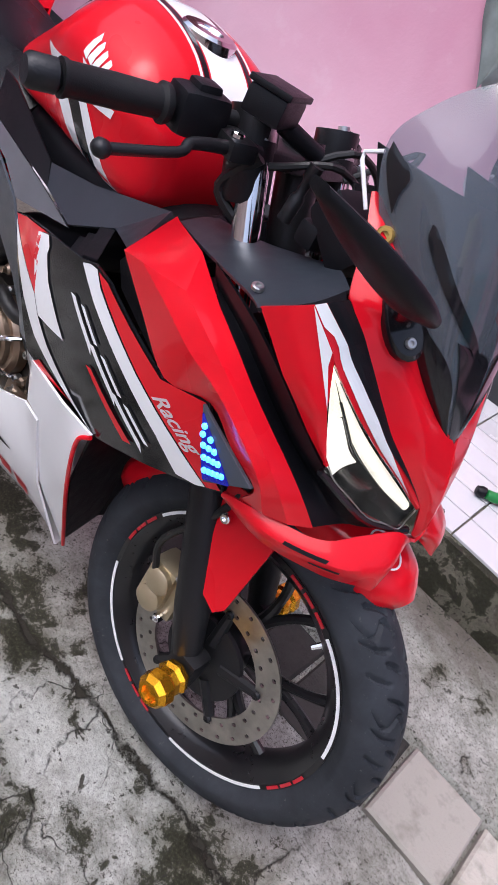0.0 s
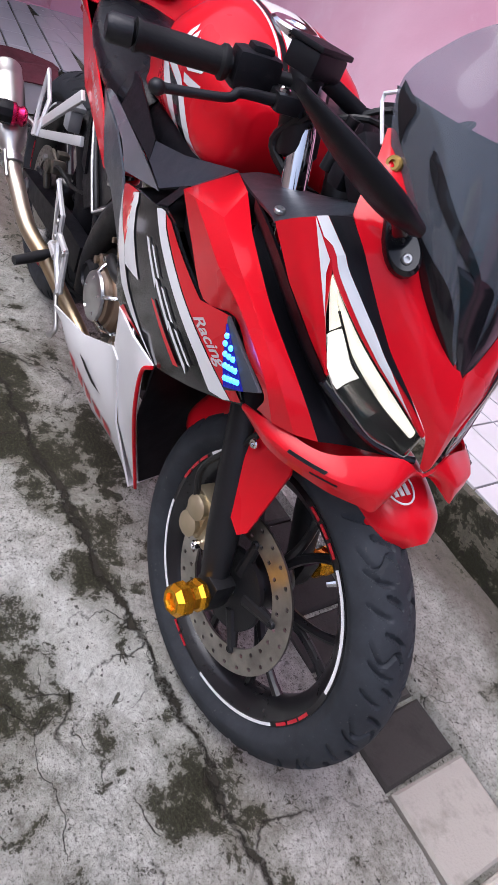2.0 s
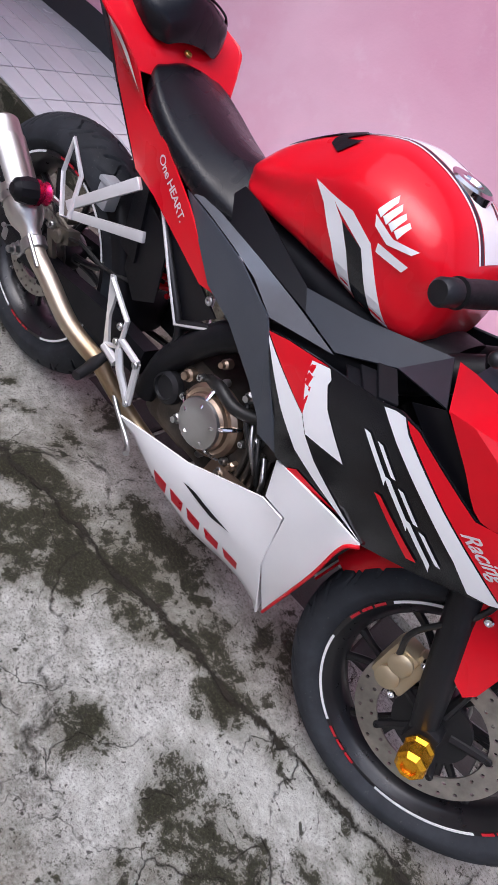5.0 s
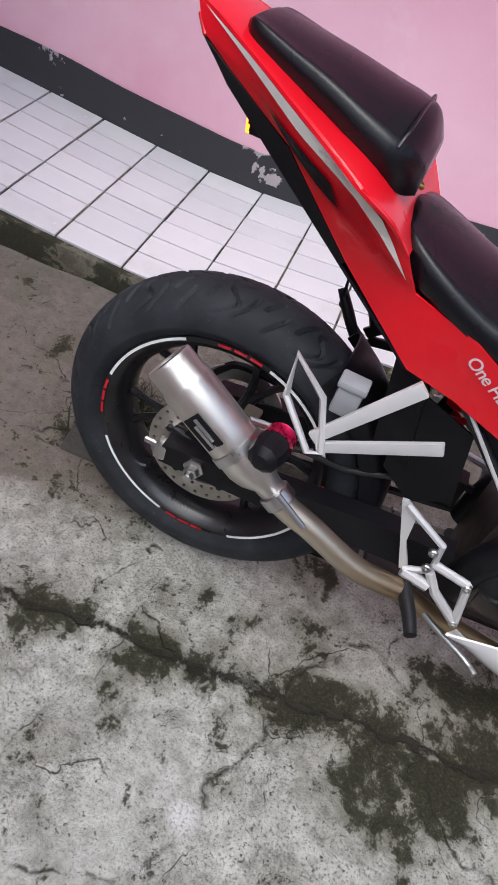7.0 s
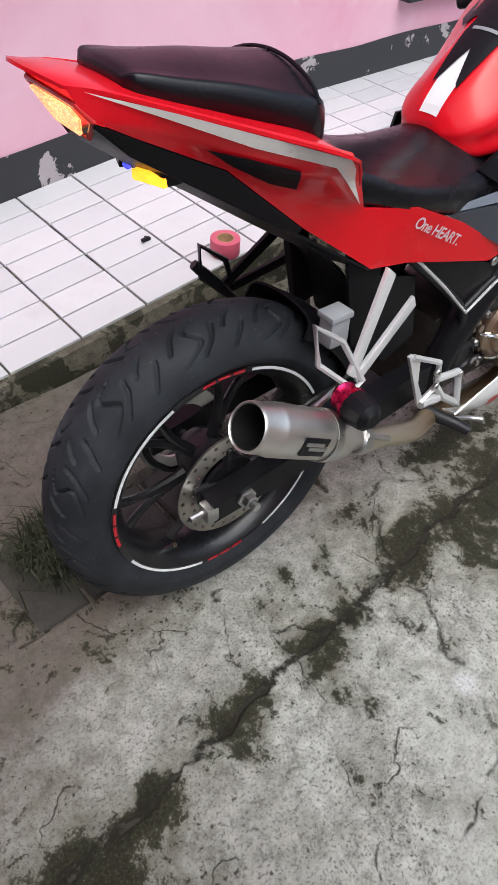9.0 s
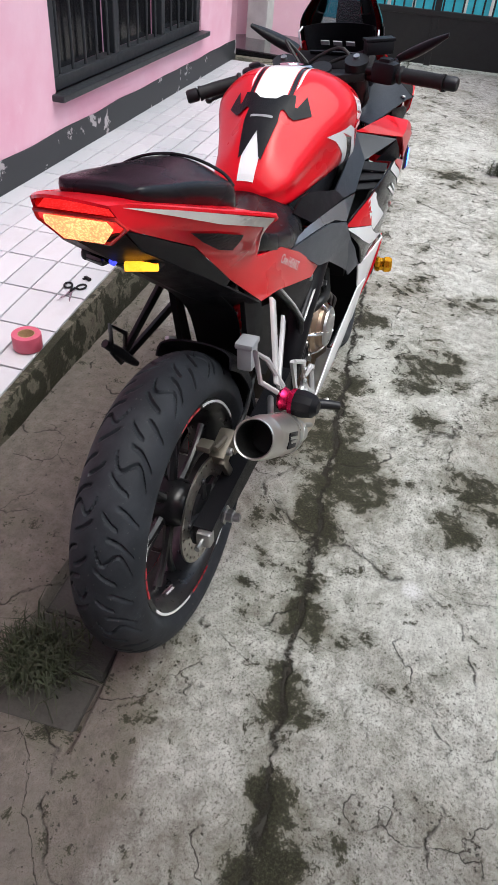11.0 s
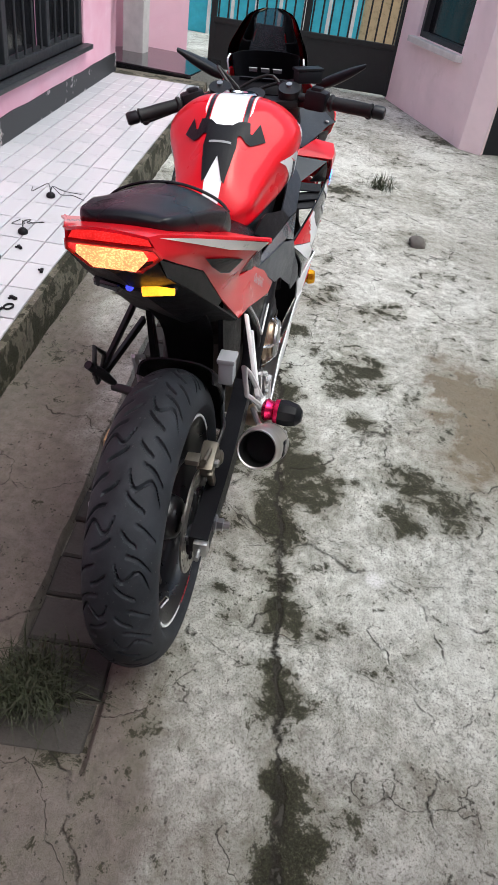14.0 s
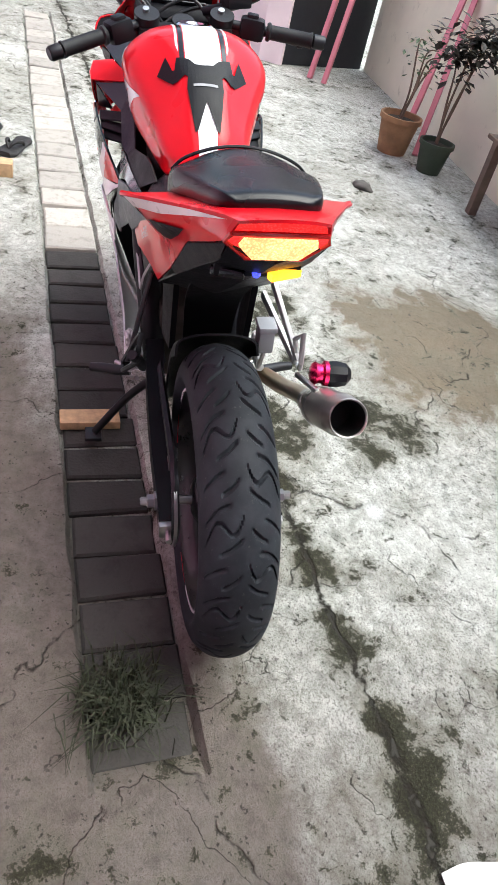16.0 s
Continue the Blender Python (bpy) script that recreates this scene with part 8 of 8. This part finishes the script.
def leafy(bm, c, n, spread, size, r):
    for _ in range(n):
        d = V((r.gauss(0, 1), r.gauss(0, 1), r.gauss(0, 0.8)))
        p = c + d.normalized() * spread * r.uniform(0.15, 1.0) ** 0.6
        a, e = r.uniform(0, 6.28), r.uniform(-0.7, 0.5)
        u = V((math.cos(a) * math.cos(e), math.sin(a) * math.cos(e), math.sin(e)))
        w = u.cross(V((0, 0, 1))).normalized() * size * r.uniform(0.2, 0.34)
        L = size * r.uniform(0.7, 1.2)
        q = [bm.verts.new(p), bm.verts.new(p + u * L * 0.5 + w), bm.verts.new(p + u * L - V((0, 0, 0.12 * L))), bm.verts.new(p + u * L * 0.5 - w)]
        bm.faces.new(q)


def potted(m, tall, mat_pot, leaf, seed, lab, n, size, rad=0.12):
    r = random.Random(seed)
    t = thing("potted_plant", lab, "plant", m, "plants along the wall")
    part("pot", lathe([(rad * 0.7, 0), (rad * 0.95, rad * 1.5), (rad * 1.05, rad * 1.52), (rad * 1.05, rad * 1.75), (rad * 0.93, rad * 1.75), (rad * 0.86, rad * 1.5), (0, rad * 1.48)], (0, 0, 0), (0, 0, 1), 28), mat_pot, t, "", 40)
    part("soil", lathe([(rad * 0.86, 0), (0, 0.012)], (0, 0, rad * 1.5), (0, 0, 1), 20), SOIL, t)
    tops = []
    for k in range(4):
        a = r.uniform(0, 6.28)
        p = [V((0.01 * k, 0, rad * 1.5)), V((0.03 * math.cos(a), 0.03 * math.sin(a), rad * 1.5 + tall * 0.4)), V((0.07 * math.cos(a + 0.5), 0.07 * math.sin(a + 0.5), rad * 1.5 + tall * (0.7 + 0.1 * k))), V((0.12 * math.cos(a), 0.12 * math.sin(a), rad * 1.5 + tall * (0.85 + 0.06 * k)))]
        part("stem", tube(p, [0.008, 0.007, 0.005, 0.003], 6, 4), BARK, t)
        tops += p[2:]
    bm = bmesh.new()
    for c in tops:
        leafy(bm, c, n, 0.13, size, r)
    part("crown", bm, leaf, t, "loose bunches of pointed leaves")


potted(spot(3.22, -1.5, 0, 0), 0.62, PLASTIC_POT, LEAF_DARK, 3, "dark leaved shrub in a dark green pot by the wall", 42, 0.075, 0.105)
potted(spot(3.5, -1.33, 0, 0), 0.42, TERRACOTTA, LEAF, 5, "thin pale green seedling in a round clay pot", 9, 0.05, 0.13)
for k, (a, b) in enumerate((((5.05, -1.05, 0.0), (5.5, -1.35, 1.5)), ((4.95, -1.15, 0.0), (5.55, -1.5, 1.6)), ((3.62, -1.42, 0.0), (4.1, -1.74, 1.0)), ((3.5, -1.5, 0.0), (4.0, -1.76, 0.95)))):
    t = thing("leaning_post", "pink painted timber leaning against the wall", "post", None, "leaning timbers")
    a, b = V(a), V(b)
    bm = box((0, 0, (b - a).length / 2), (0.035, 0.05, (b - a).length), 0.003)
    bm.transform(axis_frame(a, b - a))
    part("timber", bm, PINK_WOOD, t, "", 40)
BEN = thing("bench", "weathered slatted wooden bench by the yard wall", "bench", pose(2.2, -1.72, 0, 0, 0, 3))
for k in range(5):
    part("slat", box((0.0, -0.14 + 0.07 * k, 0.4), (1.0, 0.055, 0.022), 0.004), WOOD_DARK, BEN)
for x in (-0.42, 0.42):
    for y in (-0.13, 0.13):
        part("leg", box((x, y, 0.195), (0.05, 0.05, 0.39), 0.004), WOOD_DARK, BEN)
    part("rail", box((x, 0, 0.36), (0.04, 0.3, 0.045), 0.004), WOOD_DARK, BEN)
for k in range(3):
    part("back_slat", box((0, -0.19 - 0.02 * k, 0.52 + 0.1 * k), (1.0, 0.022, 0.06), 0.004), WOOD_DARK, BEN)

SCRAP = thing("plastic_sheet", "folded white plastic sheet lying on the wet concrete", "plastic sheet", pose(-0.70, -0.40, 0.0, 0, 0, 8))
part("sheet_body", sheet([[(0.1 * u + 0.008 * math.sin(v * 3), 0.1 * v, 0.004 + 0.006 * (1 + math.sin(u * 4 + v * 2.5)) * (1 - 0.6 * abs(u))) for v in (-1, -0.5, 0, 0.5, 1)] for u in (-1, -0.5, 0, 0.5, 1)], 4, 4, thick=0.003), WHITE, SCRAP, "", 60)

# grass tuft at the end of the paver strip, and a smaller one by the wall
def tuft(m, n, size, seed, lab):
    r = random.Random(seed)
    bm = bmesh.new()
    for _ in range(n):
        a, lean, h = r.uniform(0, 6.28), r.uniform(0.1, 1.25), size * r.uniform(0.5, 1.1)
        o = V((r.gauss(0, size * 0.28), r.gauss(0, size * 0.28), 0))
        u = V((math.cos(a), math.sin(a), 0))
        w = V((-u.y, u.x, 0)) * r.uniform(0.0012, 0.0022)
        p1, p2 = o + u * h * 0.35 * lean + V((0, 0, h * 0.55 * (1.3 - 0.5 * lean))), o + u * h * 0.95 * lean + V((0, 0, h * 0.75 * max(0.1, 1.25 - lean)))
        q = [bm.verts.new(o - w), bm.verts.new(o + w), bm.verts.new(p1 + w * 0.8), bm.verts.new(p2), bm.verts.new(p1 - w * 0.8)]
        bm.faces.new((q[0], q[1], q[2], q[4]))
        bm.faces.new((q[4], q[2], q[3]))
    t = part("grass", bm, GRASS)
    t.matrix_world = m
    tagged(t, lab, "grass", kind="stuff")


tuft(pose(-0.285, 0.29, -0.01), 520, 0.13, 2, "tuft of dark green grass growing from the paver joints")
tuft(pose(3.75, -0.12, 0.0), 160, 0.14, 3, "small tuft of green grass in the yard")
# maroon cloth over the tiled step, and a bright toy by the doorway
c = thing("cloth", "crumpled maroon cloth draped over the tiled step", "cloth", None)
part("cloth_body", sheet([[(-1.66 + 0.09 * i + 0.02 * math.sin(j * 1.7), -0.02 + 0.1 * j + 0.015 * math.sin(i * 2.0), 0.176 + 0.014 * math.sin(i * 1.9 + j) if i < 3 else 0.17 - 0.075 * (i - 2.6)) for j in range(5)] for i in range(4)], 4, 4, thick=0.006), CLOTH, c, "", 60)
toy = thing("toy_basket", "red and yellow plastic toy by the doorway", "toy", pose(-2.69, 0.8, 0.166))
part("toy_body", lathe([(0.09, 0), (0.12, 0.05), (0.11, 0.1), (0.1, 0.1), (0.09, 0.03), (0, 0.025)], (0, 0, 0), (0, 0, 1), 24), TOY_RED, toy, "", 40)
part("toy_top", tube([(0.1 * math.cos(q), 0.1 * math.sin(q), 0.11) for q in np.linspace(0, 6.28, 17)[:-1]], 0.012, 8, 2, True), TOY_YELLOW, toy, "yellow rim", 50)


# clothes hung from nails in the house wall
def hung(name, label, s0, mat, spec, lean, seed):
    """A gathered cloth on a nail: spec holds height and half width from the nail down."""
    t = thing(name, label, "cloth", None, "clothes on the wall")
    top = spec[0][0]
    rows = [[ter(s0 + lean * (top - z) + u * hw, WIDE - 0.012 - 0.035 * (top - z + 0.1) * (1 - u * u) - 0.009 * (1 + math.sin(u * 6.5 + seed + z * 5)), z + 0.012 * math.sin(u * 5 + seed)) for u in (-1, -0.66, -0.33, 0, 0.33, 0.66, 1)] for z, hw in spec]
    part("fabric", sheet(rows, 4, 4, thick=0.005), mat, t, "", 60)
    part("nail", tube([ter(s0, WIDE + 0.01, top + 0.004), ter(s0, WIDE - 0.03, top + 0.01)], 0.003, 8, 1), STEEL, t, "steel nail")


hung("hanging_cloth", "grey-green cloth hanging from a nail on the pink wall", 0.44, CLOTH_GREY, ((1.42, 0.02), (1.33, 0.09), (1.2, 0.15), (1.08, 0.12), (1.0, 0.07), (0.93, 0.012)), -0.03, 0.5)
hung("hanging_cloth", "dark maroon cloth hanging from a nail on the pink wall", -0.88, CLOTH, ((1.55, 0.02), (1.45, 0.13), (1.3, 0.25), (1.18, 0.26), (1.1, 0.22), (1.05, 0.1)), -0.04, 2.1)
hung("hanging_cloth", "orange cloth bag hanging from a nail on the pink wall", -1.45, BAG_ORANGE, ((1.3, 0.02), (1.22, 0.08), (1.1, 0.14), (1.0, 0.14), (0.95, 0.1)), 0.02, 1.2)

# ---- tiles and pavers, one object each ----
def piece_mesh(name, sx, sy, sz, bevel, mat, wob=0.0, seed=0):
    bm = box((0, 0, -sz / 2), (sx, sy, sz), 0.0)
    if wob:
        for v in bm.verts:
            v.co += wob * noise.noise_vector(v.co * 37 + V((seed * 3.1, 0, 0)))
    bmesh.ops.bevel(bm, geom=[e for e in bm.edges if e.verts[0].co.z > -sz * 0.5 and e.verts[1].co.z > -sz * 0.5], offset=bevel, segments=1, affect="EDGES", clamp_overlap=True)
    bmesh.ops.recalc_face_normals(bm, faces=bm.faces)
    me = bpy.data.meshes.new(name)
    bm.to_mesh(me)
    bm.free()
    me.materials.append(mat)
    return me


TL_S, TL_W = 0.209, 0.104
tile_me = piece_mesh("tile", TL_S - 0.006, TL_W - 0.0055, 0.01, 0.0012, TILE)
rt = random.Random(4)
for i in range(38):
    s = -1.443 + TL_S * (i - 6.5)
    slope = math.atan2(ter_z(s + 0.11) - ter_z(s - 0.11), 0.22)
    for j in range(7):
        o = new("tile", tile_me)
        o.parent = terrace
        o.matrix_world = TER @ Matrix.Translation((s + rt.uniform(-0.001, 0.001), 0.023 + TL_W * (j + 0.5), ter_z(s) + rt.uniform(-0.0006, 0.0006))) @ Matrix.Rotation(-slope, 4, "Y")
for i in range(6):
    for j in range(28):
        at = V((-2.76 + TL_S * i, -1.6 + 0.109 * j, 0.1625 + rt.uniform(-0.0005, 0.0005)))
        if (TER.inverted() @ at).y < 0.04:
            o = new("tile", tile_me)
            o.parent = terrace_back
            o.matrix_world = Matrix.Translation(at)
riser_me = piece_mesh("riser_tile", 0.105, 0.13, 0.01, 0.0012, TILE)
for j in range(20):
    o = new("riser_tile", riser_me)
    o.parent = terrace_back
    o.matrix_world = Matrix.Translation((-1.414, -1.6 + 0.109 * j, 0.075)) @ Matrix.Rotation(radians(90), 4, "Y") @ Matrix.Rotation(radians(90), 4, "Z")

dark_me = [piece_mesh("paver", 0.113, 0.2, 0.05, 0.006, PAVER_DARK, 0.007, k) for k in range(4)]
pale_me = [piece_mesh("paver", 0.18, 0.19, 0.05, 0.006, PAVER, 0.008, k) for k in range(4)]
s = -0.478
while s < 5.4:
    dark = s < 1.5
    step = (0.1255 if dark else 0.19) + rt.uniform(-0.004, 0.004)
    s += step / 2
    o = new("paver", (dark_me if dark else pale_me)[rt.randrange(4)])
    o.parent = ground
    o.matrix_world = TER @ Matrix.Translation((s, sum(STRIP) / 2 + 0.008 * s + rt.uniform(-0.004, 0.004), (-0.024 if s < -0.35 else -0.016 if dark else -0.003) + rt.uniform(-0.003, 0.003))) @ Euler((rt.uniform(-0.02, 0.02), rt.uniform(-0.03, 0.03), rt.uniform(-0.02, 0.02))).to_matrix().to_4x4()
    s += step / 2
